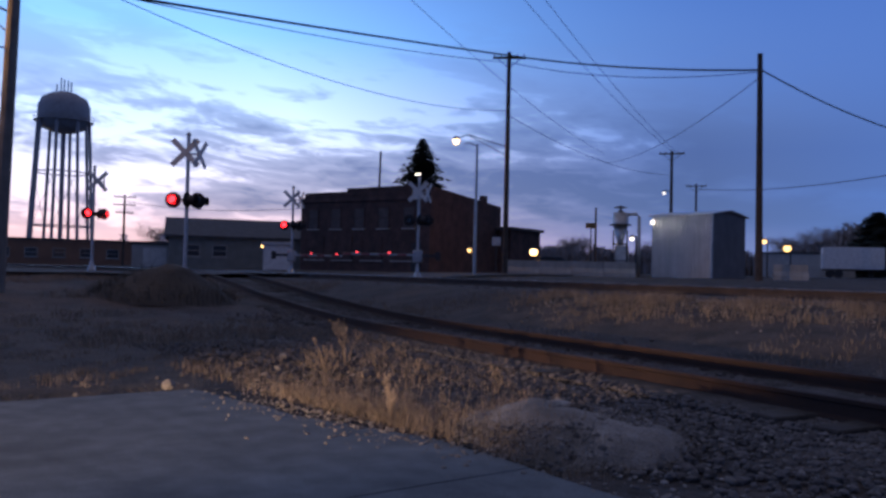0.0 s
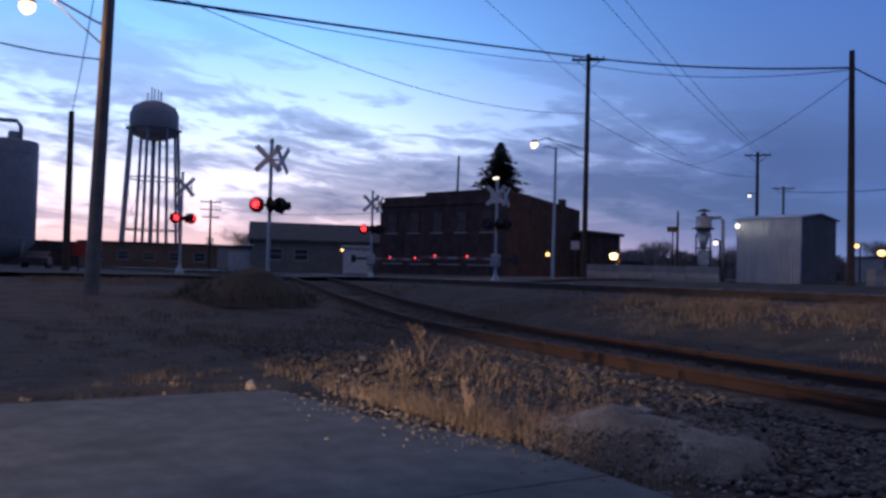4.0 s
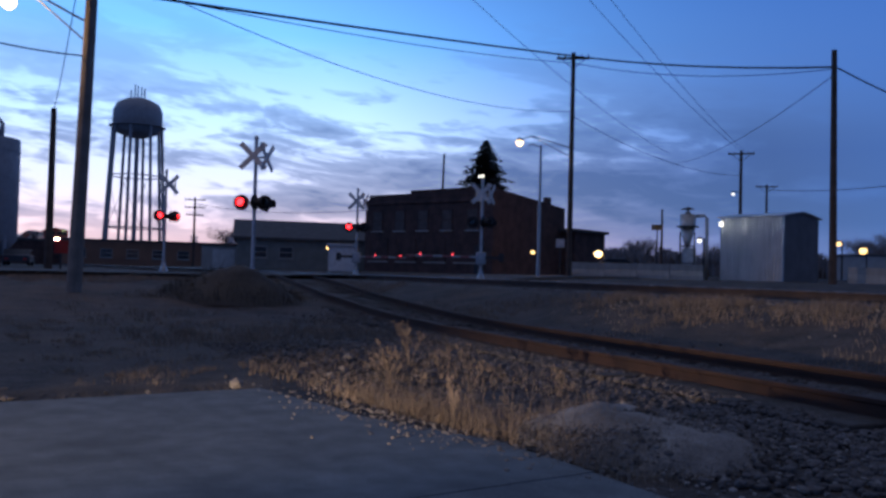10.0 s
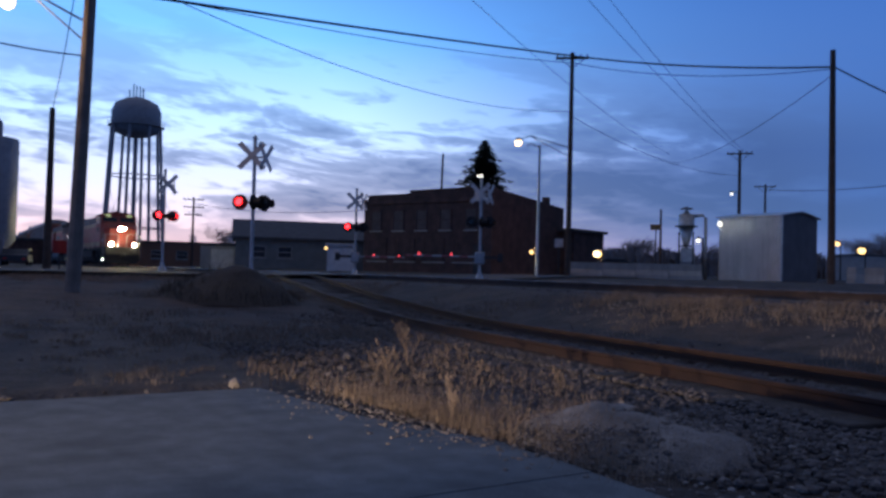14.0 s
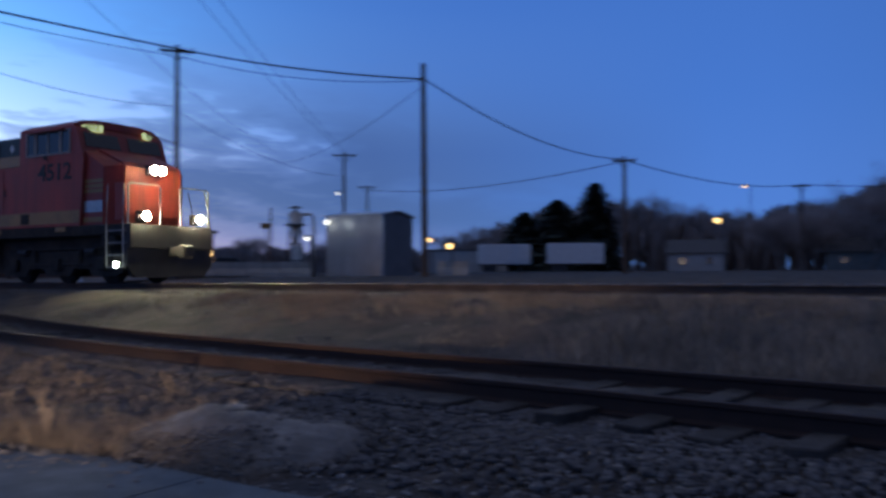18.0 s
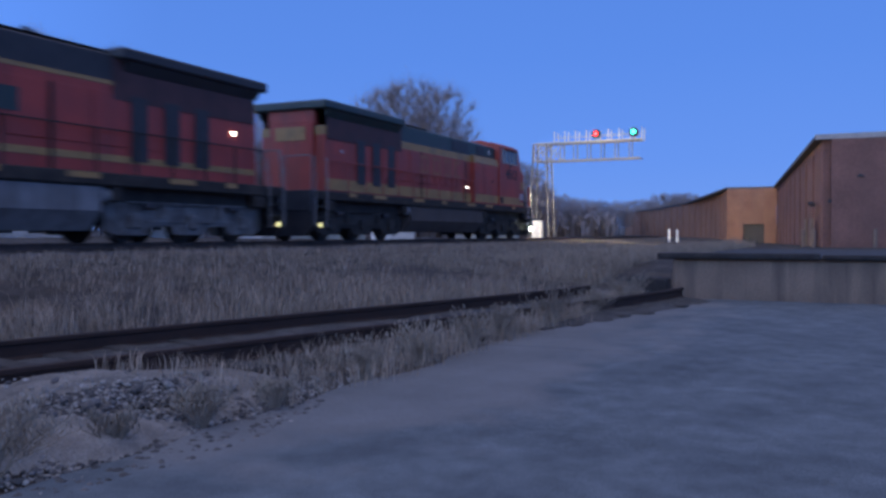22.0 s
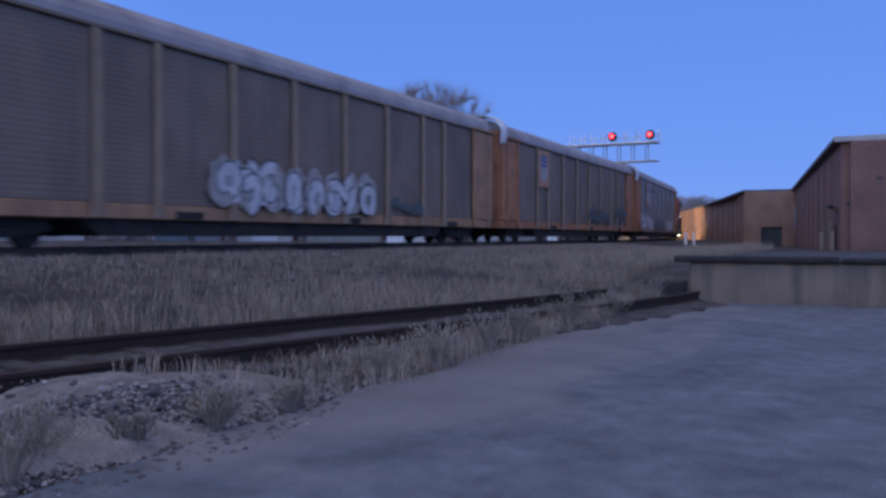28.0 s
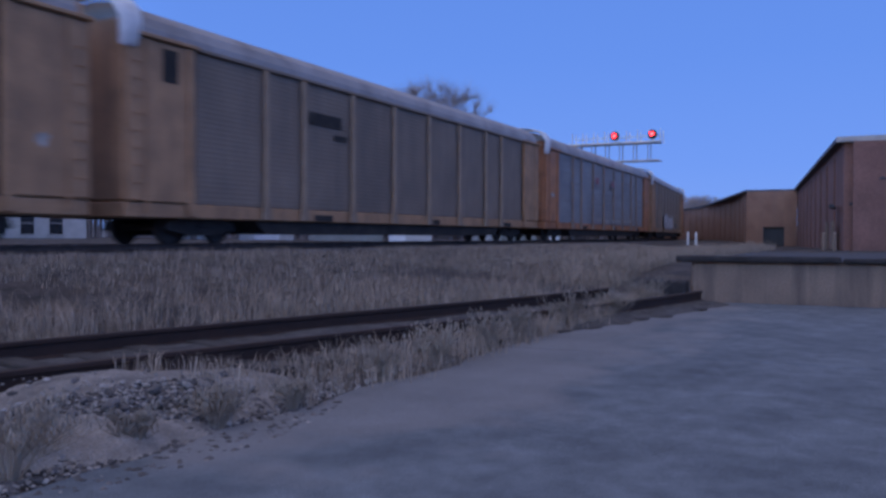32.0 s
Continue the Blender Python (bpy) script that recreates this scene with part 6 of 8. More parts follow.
def crossing_signal(x, y, face, label, height=4.6, gate=0, lit=(0,), arm_len=6.6, lights_at=(0.97, 0.68)):
    """A level-crossing signal: mast, crossbuck, twin flashers, and a lowered gate arm where gate is +1 or -1."""
    z0 = ground_z(x, y)
    S = thing("crossing_signal", x, y, z0 - 0.03, face, label, "crossing signal", "level crossing signals")
    part("mast", Shape().tube([(0, 0, 0), (0, 0, height)], 0.062, 12), GALV, S, "silver mast")
    part("base", Shape().lathe(0, 0, [(0.2, 0), (0.2, 0.12), (0.1, 0.35), (0.07, 0.5)], 12), GALV, S)
    part("finial", Shape().lathe(0, 0, [(0.07, height - 0.02), (0.08, height + 0.05), (0.01, height + 0.12)], 10), GALV, S)
    zz = 2.62
    for turn_, shine in ((-6, lit), (68, ())):
        way = pose(0, 0, 0, 0, 0, turn_)
        for a in (-45, 45):
            b = part("crossbuck_blade", Shape().box(-0.58, 0.58, -0.012, 0.012, -0.085, 0.085), WHITE, S, "white crossbuck blade")
            b.matrix_basis = way @ pose(0, -0.42 + (0.026 if a > 0 else 0), height - 0.62, 0, a, 0)
        part("crossbuck_bracket", Shape().box(-0.03, 0.03, -0.375, 0.0, height - 0.65, height - 0.59), GALV, S).matrix_basis = way
        part("light_bar", Shape().tube([(-0.42, -0.14, zz), (0.42, -0.14, zz)], 0.03, 8).box(-0.1, 0.1, -0.2, 0.1, zz - 0.1, zz + 0.1, 0.02), BLACK, S).matrix_basis = way
        for side in (-1, 1):
            h = part("flasher", Shape().tube([(side * 0.38, -0.12, zz), (side * 0.38, -0.3, zz)], 0.12, 16), BLACK, S, "flasher housing")
            h.matrix_basis = way
            part("background_disc", Shape().tube([(side * 0.38, -0.21, zz), (side * 0.38, -0.23, zz)], 0.26, 20), BLACK, h)
            part("hood", Shape().tube([(side * 0.38, -0.3, zz + 0.01), (side * 0.38, -0.52, zz + 0.02)], 0.14, 14, False), BLACK, h)
            on = side in shine
            part("lens", Shape().tube([(side * 0.38, -0.305, zz), (side * 0.38, -0.33, zz)], 0.13 if on else 0.11, 16), LIT_RED if on else GLASSD, h, "burning red lens" if on else "dark lens")
    if gate:
        part("gate_mechanism", Shape().box(-0.22, 0.22, -0.45, -0.1, 0.75, 1.3, 0.04), GALV, S, "grey gate mechanism box")
        part("counterweight", Shape().box(-gate * 0.9 - 0.12, -gate * 0.9 + 0.12, -0.5, -0.3, 0.85, 1.25, 0.03).box(min(0, -gate * 0.9), max(0, -gate * 0.9), -0.44, -0.38, 1.0, 1.12), DARKMETAL, S)
        arm = part("gate_arm", Shape().box(min(gate * 0.15, gate * arm_len), max(gate * 0.15, gate * arm_len), -0.5, -0.45, 1.03, 1.12, 0.01), GALV, S, "lowered red and white gate arm")
        n = int(arm_len / 0.8)
        for k in range(n):
            a, b = gate * (0.5 + k * 0.8), gate * (0.9 + k * 0.8)
            part("red_stripe", Shape().box(min(a, b), max(a, b), -0.506, -0.502, 1.035, 1.115), REDF, arm)
        for u in lights_at:
            part("arm_light", Shape().lathe(gate * arm_len * u, -0.475, [(0.035, 1.12), (0.045, 1.15), (0.037, 1.19), (0.01, 1.21)], 10), LIT_REDDIM, arm, "small red arm light")
    return S


sx, sy_ = polar(-69.35, 28.8)
crossing_signal(sx, sy_, 62, "railway crossing signal with crossbuck and flashing red lights", 4.75, 0, (-1,))
sx, sy_ = polar(-74.9, 41.5)
crossing_signal(sx, sy_, 100, "railway crossing signal seen from the side", 4.7, 0, (-1, 1))
sx, sy_ = polar(-62.6, 45.5)
crossing_signal(sx, sy_, 60, "railway crossing signal with lowered gate arm", 4.6, 1, (-1,), 2.6, (0.39, 0.9))
sx, sy_ = polar(-54.25, 38)
crossing_signal(sx, sy_, 54, "railway crossing signal with lowered gate arm", 4.5, -1, (), 3.3, (0.38, 0.81))
sx, sy_ = polar(-73.1, 125)
crossing_signal(sx, sy_, 70, "far railway crossing signal with both red lights burning", 4.4, 0, (-1, 1))
sx, sy_ = polar(-70.75, 125)
crossing_signal(sx, sy_, 70, "far railway crossing signal with one red light burning", 4.4, 0, (-1,))
gx, gy = polar(-54.25, 38)
for k, (dz_, du) in enumerate(((4.55, -0.12), (4.55, 0.12))):
    ob = part("work_light", Shape().lathe(0, 0, [(0.05, 0), (0.06, -0.05), (0.02, -0.08)], 10), LIT_WHITE)
    ob.location = (gx + du, gy - 0.1, ground_z(gx, gy) + dz_ + 0.14)
    tagged(ob, "small lit lamp on top of the crossing mast", "lamp", "mast top lamps")


def rotated_block(x, y, turn, name, label, category, kind=""):
    return thing(name, x, y, ground_z(x, y) - 0.1, turn, label, category, "", kind)


def window(parent, x0, x1, z0, z1, y, mat=None, frame_mat=None, out=-1):
    """A window on a wall whose outside looks to out along y: frame, sill and two panes."""
    w = Shape()
    t = 0.06
    for b in ((x0, x0 + t, z0, z1), (x1 - t, x1, z0, z1), (x0 + t, x1 - t, z0, z0 + t), (x0 + t, x1 - t, z1 - t, z1), (x0 + t, x1 - t, (z0 + z1) / 2 - 0.03, (z0 + z1) / 2 + 0.03)):
        w.box(b[0], b[1], min(y, y + out * 0.06), max(y, y + out * 0.06), b[2], b[3])
    wd = part("window", w, frame_mat or SIDING, parent, "window with sill")
    part("sill", Shape().box(x0 - 0.08, x1 + 0.08, min(y, y + out * 0.12), max(y, y + out * 0.12), z0 - 0.1, z0), CONC, wd)
    for a, b in ((z0 + t, (z0 + z1) / 2 - 0.03), ((z0 + z1) / 2 + 0.03, z1 - t)):
        part("pane", Shape().box(x0 + t, x1 - t, min(y + out * 0.01, y + out * 0.03), max(y + out * 0.01, y + out * 0.03), a, b), mat or GLASSD, wd)


def corner_building():
    """The dark two-storey brick building past the crossing; its near corner faces the lot."""
    cx, cy = polar(-53.5, 62)
    B = rotated_block(cx, cy, 17.7, "brick_building", "dark two-storey brick building with boarded windows and stepped parapet", "building")
    w, d, h = 12.9, 10.0, rise(5.78, 62) - ground_z(cx, cy) + 0.1
    part("wall", Shape().box(-w, 0, 0, 0.4, 0, h - 0.55), BRICKD, B, "dark front wall")
    part("wall", Shape().prism([(0.402, 0), (d, 0), (d, h - 0.85), (0.402, h - 0.05)], -0.4, 0, "x"), BRICKD, B, "dark side wall with sloping top")
    part("wall", Shape().box(-w, -w + 0.4, 0.402, d, 0, h - 0.6), BRICKD, B)
    part("wall", Shape().box(-w + 0.402, -0.402, d - 0.4, d, 0, h - 0.9), BRICKD, B)
    part("parapet", Shape().box(-w * 0.97, -0.001, -0.02, 0.42, h - 0.55, h - 0.18, 0.02), BRICKD, B, "stepped brick parapet")
    part("parapet", Shape().box(-w * 0.62, 0.05, -0.05, 0.45, h - 0.178, h + 0.06, 0.02), BRICKD, B)
    part("cornice", Shape().box(-w - 0.05, 0.08, -0.12, -0.001, h - 1.0, h - 0.8, 0.02), BRICKD, B)
    part("roof", Shape().box(-w + 0.4, -0.4, 0.42, d - 0.4, h - 1.2, h - 1.05), ROOFING, B, "flat dark roof")
    for k in range(5):
        x = -w + 1.4 + k * 2.4
        window(B, x - 0.55, x + 0.55, h - 3.1, h - 1.5, -0.001, BOARD, BRICKD)
    for k in range(4):
        x = -w + 1.6 + k * 2.95
        window(B, x - 1.0, x + 1.0, 0.9, 2.7, -0.001, BRICKD, BRICKD)
    part("door", Shape().box(-1.6, -0.7, -0.06, -0.002, 0.1, 2.2, 0.02), DARKMETAL, B, "dark door")
    part("chimney", Shape().box(-1.2, -0.7, d - 1.5, d - 1.0, h - 1.06, h + 0.0, 0.03), BRICKD, B, "short brick chimney")
    # low annex with lit windows further along the side
    ax, ay = polar(-48.9, 70)
    A = rotated_block(ax, ay, 17.7, "annex_building", "small dark annex with a flat canopy and lit windows", "building")
    part("wall", Shape().box(-5.5, 1.2, 0, 5, 0, 3.6), BRICKD, A)
    part("roof", Shape().box(-5.7, 1.5, -0.5, 5.2, 3.602, 3.85, 0.03), ROOFING, A, "overhanging flat roof")
    for x in (-4.2, -2.6):
        window(A, x - 0.35, x + 0.35, 1.1, 1.9, -0.001, LIT_WIN)


corner_building()


def plain_house(az, r, w, d, eave, ridge, turn, wall, roof_mat, label, windows=(), gable="x", door=None, name="house", lit=False):
    """A small far building: walls, pitched roof with eaves, windows with sills, a door."""
    x, y = polar(az, r)
    H = rotated_block(x, y, -az + turn, name, label, "building")
    part("wall", Shape().box(-w / 2, w / 2, 0, d, 0, eave), wall, H)
    if ridge > eave:
        if gable == "x":
            for sx_ in (-1, 1):
                part("gable", Shape().prism([(0, eave + 0.002), (d, eave + 0.002), (d / 2, ridge)], sx_ * w / 2 - (0.12 if sx_ > 0 else 0), sx_ * w / 2 + (0.12 if sx_ < 0 else 0), "x"), wall, H)
            o = [(-0.4, eave - 0.12), (d / 2, ridge + 0.02), (d + 0.4, eave - 0.12), (d + 0.4, eave + 0.06), (d / 2, ridge + 0.2), (-0.4, eave + 0.06)]
            part("roof", Shape().prism(o, -w / 2 - 0.35, w / 2 + 0.35, "x"), roof_mat, H, "pitched roof")
        else:
            for y0 in (0, d - 0.12):
                part("gable", Shape().prism([(-w / 2, eave + 0.002), (w / 2, eave + 0.002), (0, ridge)], y0, y0 + 0.12), wall, H)
            o = [(-w / 2 - 0.4, eave - 0.12), (0, ridge + 0.02), (w / 2 + 0.4, eave - 0.12), (w / 2 + 0.4, eave + 0.06), (0, ridge + 0.2), (-w / 2 - 0.4, eave + 0.06)]
            part("roof", Shape().prism(o, -0.35, d + 0.35), roof_mat, H, "pitched roof")
    else:
        part("roof", Shape().box(-w / 2 - 0.15, w / 2 + 0.15, -0.15, d + 0.15, eave + 0.002, eave + 0.25, 0.03), roof_mat, H, "flat roof")
    for (x0, x1, z0, z1) in windows:
        window(H, x0, x1, z0, z1, -0.001, LIT_WIN if lit else None)
    if door:
        part("door", Shape().box(door[0], door[1], -0.05, -0.002, 0.1, door[2], 0.015), WHITE, H, "pale door")
    return H


# left: low buildings beyond the crossing
plain_house(-66.0, 75, 11.5, 10, 2.7, 4.3, 4, SIDINGG, ROOFING, "low dark gabled workshop", ((-4.4, -3.2, 1.0, 2.0), (-2.2, -1.0, 1.0, 2.0)), "x", (2.8, 4.4, 2.3), "workshop")
plain_house(-75.6, 112, 21, 9, 3.0, 3.0, 0, BRICKP, ROOFING, "long low flat-roofed building", tuple((-9 + k * 3, -7.6 + k * 3, 1.0, 2.1) for k in range(6)), name="store_building")
plain_house(-70.9, 85, 5.0, 7, 2.2, 2.2, 0, SIDING, ROOFING, "pale flat-roofed garage by the street", (), door=(-1.5, 0.6, 1.9), name="garage")
plain_house(-80.6, 125, 20, 9, 3.2, 3.2, 0, BRICKD, ROOFING, "long dark low brick shed", (), name="shed")
plain_house(-63.6, 64, 1.9, 1.5, 1.9, 1.9, 0, WHITE, GALV, "small white equipment cabinet", (), door=(-0.7, 0.1, 1.7), name="equipment_cabinet")
plain_house(-62.6, 90, 6, 8, 4.4, 4.4, 0, BRICKD, ROOFING, "dark flat-roofed building end", ((-1.5, -0.3, 1.2, 2.4),), name="shed")


def low_wall():
    for k in range(9):
        az = -47.2 + k * 2.1
        x, y = polar(az, 47 + 0.2 * k)
        if -39.5 < az < -32.2:
            continue
        W_ = thing("barrier_block", x, y, ground_z(x, y) - 0.05, -az + 8, "pale precast concrete barrier block", "barrier", "concrete barrier blocks")
        part("block", Shape().prism([(-0.3, 0), (0.3, 0), (0.25, 0.25), (0.12, 0.5), (0.1, 0.85), (-0.1, 0.85), (-0.12, 0.5), (-0.25, 0.25)], -0.86, 0.86, "x"), CONC, W_)


low_wall()


def metal_shed():
    x, y = polar(-35.1, 48)
    S = rotated_block(x, y, 5, "metal_shed", "tall corrugated sheet steel shed with a low curved roof", "shed")
    h = rise(4.05, 48) - ground_z(x, y) + 0.1
    front, sidew = 3.75, 3.6

    def sheet(w_):
        n = int(w_ / 0.2) * 8
        o = [(-w_ + w_ * k / n, -0.02 + 0.02 * math.cos(k / 8 * 6.2832)) for k in range(n + 1)]
        return o + [(0, 0.08), (-w_, 0.08)]
    part("front_sheet", Shape().prism(sheet(front), 0, h, "z"), SHEETM, S, "ribbed silver front")
    part("side_sheet", Shape().prism([(0.085, 0), (sidew, 0), (sidew, h), (sidew * 0.5, h + 0.28), (0.085, h)], -0.06, 0, "x"), ENDWALL, S, "grey end wall")
    part("back_sheet", Shape().box(-front, -0.062, sidew - 0.06, sidew, 0, h), SHEETM, S)
    part("back_sheet", Shape().box(-front, -front + 0.06, 0.085, sidew - 0.062, 0, h), SHEETM, S)
    part("roof", Shape().prism([(-0.15, h), (sidew * 0.25, h + 0.17), (sidew * 0.5, h + 0.29), (sidew * 0.75, h + 0.17), (sidew + 0.15, h), (sidew + 0.15, h + 0.06), (sidew * 0.75, h + 0.23),
         (sidew * 0.5, h + 0.35), (sidew * 0.25, h + 0.23), (-0.15, h + 0.06)], -front - 0.15, 0.15, "x"), SHEETM, S, "low curved sheet roof")
    part("corner_trim", Shape().box(-0.02, 0.06, -0.06, 0.08, 0, h), GALV, S)
    part("wall_lamp", Shape().lathe(-front + 0.1, -0.12, [(0.03, h - 0.2), (0.1, h - 0.3), (0.09, h - 0.42), (0.02, h - 0.46)], 10), LIT_WHITE, S, "small burning lamp")


metal_shed()


def cyclone():
    x, y = polar(-40.85, 52)
    C = rotated_block(x, y, 40.8, "dust_collector", "silver cyclone dust collector with hopper, duct and steel legs", "dust collector")
    h = rise(4.5, 52) - ground_z(x, y)
    part("drum", Shape().lathe(0, 0, [(0.02, h - 0.06), (0.16, h - 0.08), (0.18, h - 0.2), (0.46, h - 0.24), (0.48, h - 0.88), (0.52, h - 0.93)], 20), GALV, C, "silver drum", True)
    part("cone", Shape().lathe(0, 0, [(0.47, h - 0.935), (0.16, h - 2.1), (0.1, h - 2.3)], 20), GALV, C, "tapering hopper", True)
    part("rain_cap", Shape().lathe(0, 0, [(0.4, h + 0.05), (0.38, h + 0.08), (0.03, h + 0.2)], 16).tube([(0, 0, h - 0.1), (0, 0, h + 0.1)], 0.05, 6), DARKMETAL, C, "dark conical rain cap")
    part("platform", Shape().lathe(0, 0, [(0.66, h - 0.99), (0.66, h - 0.94)], 20), DARKMETAL, C)
    part("duct", Shape().tube([(0.4, 0, h - 0.34), (0.95, 0, h - 0.3), (1.08, 0, h - 0.45), (1.1, 0, h - 2.2), (1.1, 0, 0.0)], 0.1, 12), GALV, C, "bent round duct", True)
    part("fan_box", Shape().box(-0.3, 0.5, -0.4, 0.4, h - 3.3, h - 2.2, 0.05), GALV, C)
    for u in (-0.4, 0.4):
        for v in (-0.4, 0.4):
            part("leg", Shape().tube([(u, v, 0), (u, v, h - 1.3)], 0.045, 6), DARKMETAL, C)
    for z in (1.0, 2.0):
        part("brace", Shape().box(-0.42, 0.42, -0.42, -0.38, z, z + 0.05).box(-0.42, 0.42, 0.38, 0.42, z, z + 0.05), DARKMETAL, C)


cyclone()


def small_sign(az, r, el, w, h_, label, mat):
    x, y = polar(az, r)
    z0 = ground_z(x, y)
    P = thing("sign", x, y, z0, -az, label, "sign", "far signs")
    t = rise(el, r) - z0
    part("post", Shape().tube([(0, 0.03, -0.1), (0, 0.03, t - h_ * 0.3)], 0.04, 7), DARKMETAL, P)
    part("plate", Shape().box(-w / 2, w / 2, -0.02, 0.02, t - h_, t, 0.008), mat, P)


small_sign(-42.75, 55, 3.45, 0.7, 0.35, "small dark yellow sign box on a slim post", CREAM)
small_sign(-49.0, 55, 2.4, 0.55, 0.55, "plain round-cornered traffic sign seen from behind", GALV)
small_sign(-54.4, 48, 5.5, 0.5, 0.6, "small white sign on the crossing mast", WHITE)
small_sign(-80.9, 44, 1.3, 0.6, 0.6, "small red sign beside the street", REDP)


def vehicle(az, r, turn, body_mat, label, length=4.6, height=1.5, lights=False, kind="car"):
    """A parked car or van: body, cabin, windows, wheels with rims, lamps."""
    x, y = polar(az, r)
    V = thing(kind, x, y, ground_z(x, y), -az + turn, label, kind, "parked vehicles")
    l2, w = length / 2, 0.88
    bonnet = height * 0.6
    if kind == "car":
        o = [(-l2, 0.3), (l2, 0.3), (l2 + 0.02, bonnet * 0.8), (l2 * 0.85, bonnet), (l2 * 0.4, bonnet + 0.05), (l2 * 0.1, height), (-l2 * 0.55, height), (-l2 * 0.85, bonnet + 0.06), (-l2, bonnet)]
    else:
        o = [(-l2, 0.35), (l2, 0.35), (l2, bonnet * 0.75), (l2 * 0.72, bonnet * 0.85), (l2 * 0.5, height * 0.95), (l2 * 0.4, height), (-l2, height)]
    part("body", Shape().prism(o, -w, w), body_mat, V)
    for sy in (-1, 1):
        g = [(l2 * 0.36, bonnet + 0.07), (l2 * 0.1, height - 0.08), (-l2 * 0.52, height - 0.08), (-l2 * 0.78, bonnet + 0.08)]
        part("side_window", Shape().prism(g, sy * (w + 0.004), sy * (w + 0.012)), GLASSD, V)
        for u in (-0.62, 0.62):
            wh = part("wheel", Shape().tube([(u * l2, sy * (w - 0.2), 0.32), (u * l2, sy * (w + 0.02), 0.32)], 0.32, 18), BLACK, V)
            part("rim", Shape().tube([(u * l2, sy * (w + 0.021), 0.32), (u * l2, sy * (w + 0.03), 0.32)], 0.19, 14), GALV, wh)
        part("headlight", Shape().tube([(l2 + 0.0, sy * 0.62, bonnet * 0.62), (l2 + 0.05, sy * 0.62, bonnet * 0.62)], 0.11, 12), LIT_WHITE if lights else GLASSD, V, "burning headlight" if lights else "")
        part("tail_light", Shape().box(-l2 - 0.02, -l2 + 0.005, sy * 0.6 - 0.12, sy * 0.6 + 0.12, bonnet * 0.6, bonnet * 0.75), REDP, V)
    part("windscreen", Shape().add([(l2 * 0.4 + 0.01, -0.75, bonnet + 0.06), (l2 * 0.4 + 0.01, 0.75, bonnet + 0.06), (l2 * 0.12 + 0.01, 0.7, height - 0.03), (l2 * 0.12 + 0.01, -0.7, height - 0.03),
         (l2 * 0.4 + 0.03, -0.75, bonnet + 0.06), (l2 * 0.4 + 0.03, 0.75, bonnet + 0.06), (l2 * 0.12 + 0.03, 0.7, height - 0.03), (l2 * 0.12 + 0.03, -0.7, height - 0.03)],
         [(0, 1, 2, 3), (7, 6, 5, 4), (0, 4, 5, 1), (1, 5, 6, 2), (2, 6, 7, 3), (3, 7, 4, 0)]), GLASSD, V)


CARGREY = material("grey_car_paint", (0.2, 0.21, 0.22), 0.3, 0.4, vary=0.08, bump=0)
CARRED = material("red_car_paint", (0.32, 0.02, 0.02), 0.3, vary=0.08, bump=0)
CARDARK = material("dark_car_paint", (0.05, 0.052, 0.06), 0.35, 0.2, vary=0.08, bump=0)
vehicle(-77.0, 128, -62, CARDARK, "dark pickup truck waiting at the crossing with headlights on", 5.4, 1.95, True, "van")
vehicle(-83.2, 70, 85, CARDARK, "dark car parked beside the street", 4.5, 1.2)
vehicle(-45.0, 70, 8, CARGREY, "dark car parked behind the concrete barrier", 4.6, 1.45)
vehicle(0.2, 90, 10, CARRED, "red car parked beyond the tracks", 4.6, 1.45)
vehicle(4.2, 92, 0, WHITE, "white car parked beyond the tracks", 4.6, 1.35)
vehicle(23.0, 75, 180, WHITE, "white car driving lights on beyond the tracks", 4.4, 1.4, True)
vehicle(9.6, 88, -60, WHITE, "white box van parked by the houses", 5.2, 2.6, False, "van")


def trailer(az, r, turn, label, length=8.6, lift=0.0):
    x, y = polar(az, r)
    T = thing("semi_trailer", x, y, ground_z(x, y), -az + turn, label, "trailer", "white trailers")
    part("box_body", Shape().box(-length / 2, length / 2, 0, 2.5, 1.1, 3.9, 0.05), WHITE, T, "white box body")
    part("rear_frame", Shape().box(length / 2 + 0.002, length / 2 + 0.05, 0.05, 2.45, 1.1, 3.88), GALV, T)
    for u in (-0.36, -0.22):
        for v in (0.25, 2.2):
            part("wheel", Shape().tube([(u * length, v - 0.12, 0.5), (u * length, v + 0.12, 0.5)], 0.5, 16), BLACK, T)
    for v in (0.3, 2.2):
        part("landing_leg", Shape().box(length * 0.3 - 0.06, length * 0.3 + 0.06, v - 0.06, v + 0.06, 0, 1.1), DARKMETAL, T)
    part("under_rail", Shape().box(-length / 2, length / 2, 0.9, 1.6, 0.9, 1.098), DARKMETAL, T)


trailer(-26.9, 120, 5, "white box trailer parked in a yard", 7.2)
trailer(-22.2, 118, 5, "white box trailer parked in a yard", 7.6)

# houses and sheds beyond the tracks
plain_house(-29.5, 125, 12, 8, 3.2, 3.2, 0, SIDING, ROOFING, "pale flat-roofed store in a yard", (), name="store_building")
plain_house(-14.5, 130, 8, 8, 2.7, 4.6, 0, SIDING, ROOFING, "white house with pitched roof", ((-2.5, -1.5, 1.0, 2.1), (1.3, 2.3, 1.0, 2.1)))
plain_house(-5.0, 135, 9, 8, 2.7, 4.6, 0, SIDINGG, ROOFING, "grey house with pitched roof", ((-2.5, -1.5, 1.0, 2.1),))
plain_house(8.2, 115, 9.2, 9, 3.0, 5.6, 3, SIDINGG, ROOFING, "grey house with gabled roof", ((-3, -2, 1.0, 2.2), (1.5, 2.5, 1.0, 2.2)), "y")
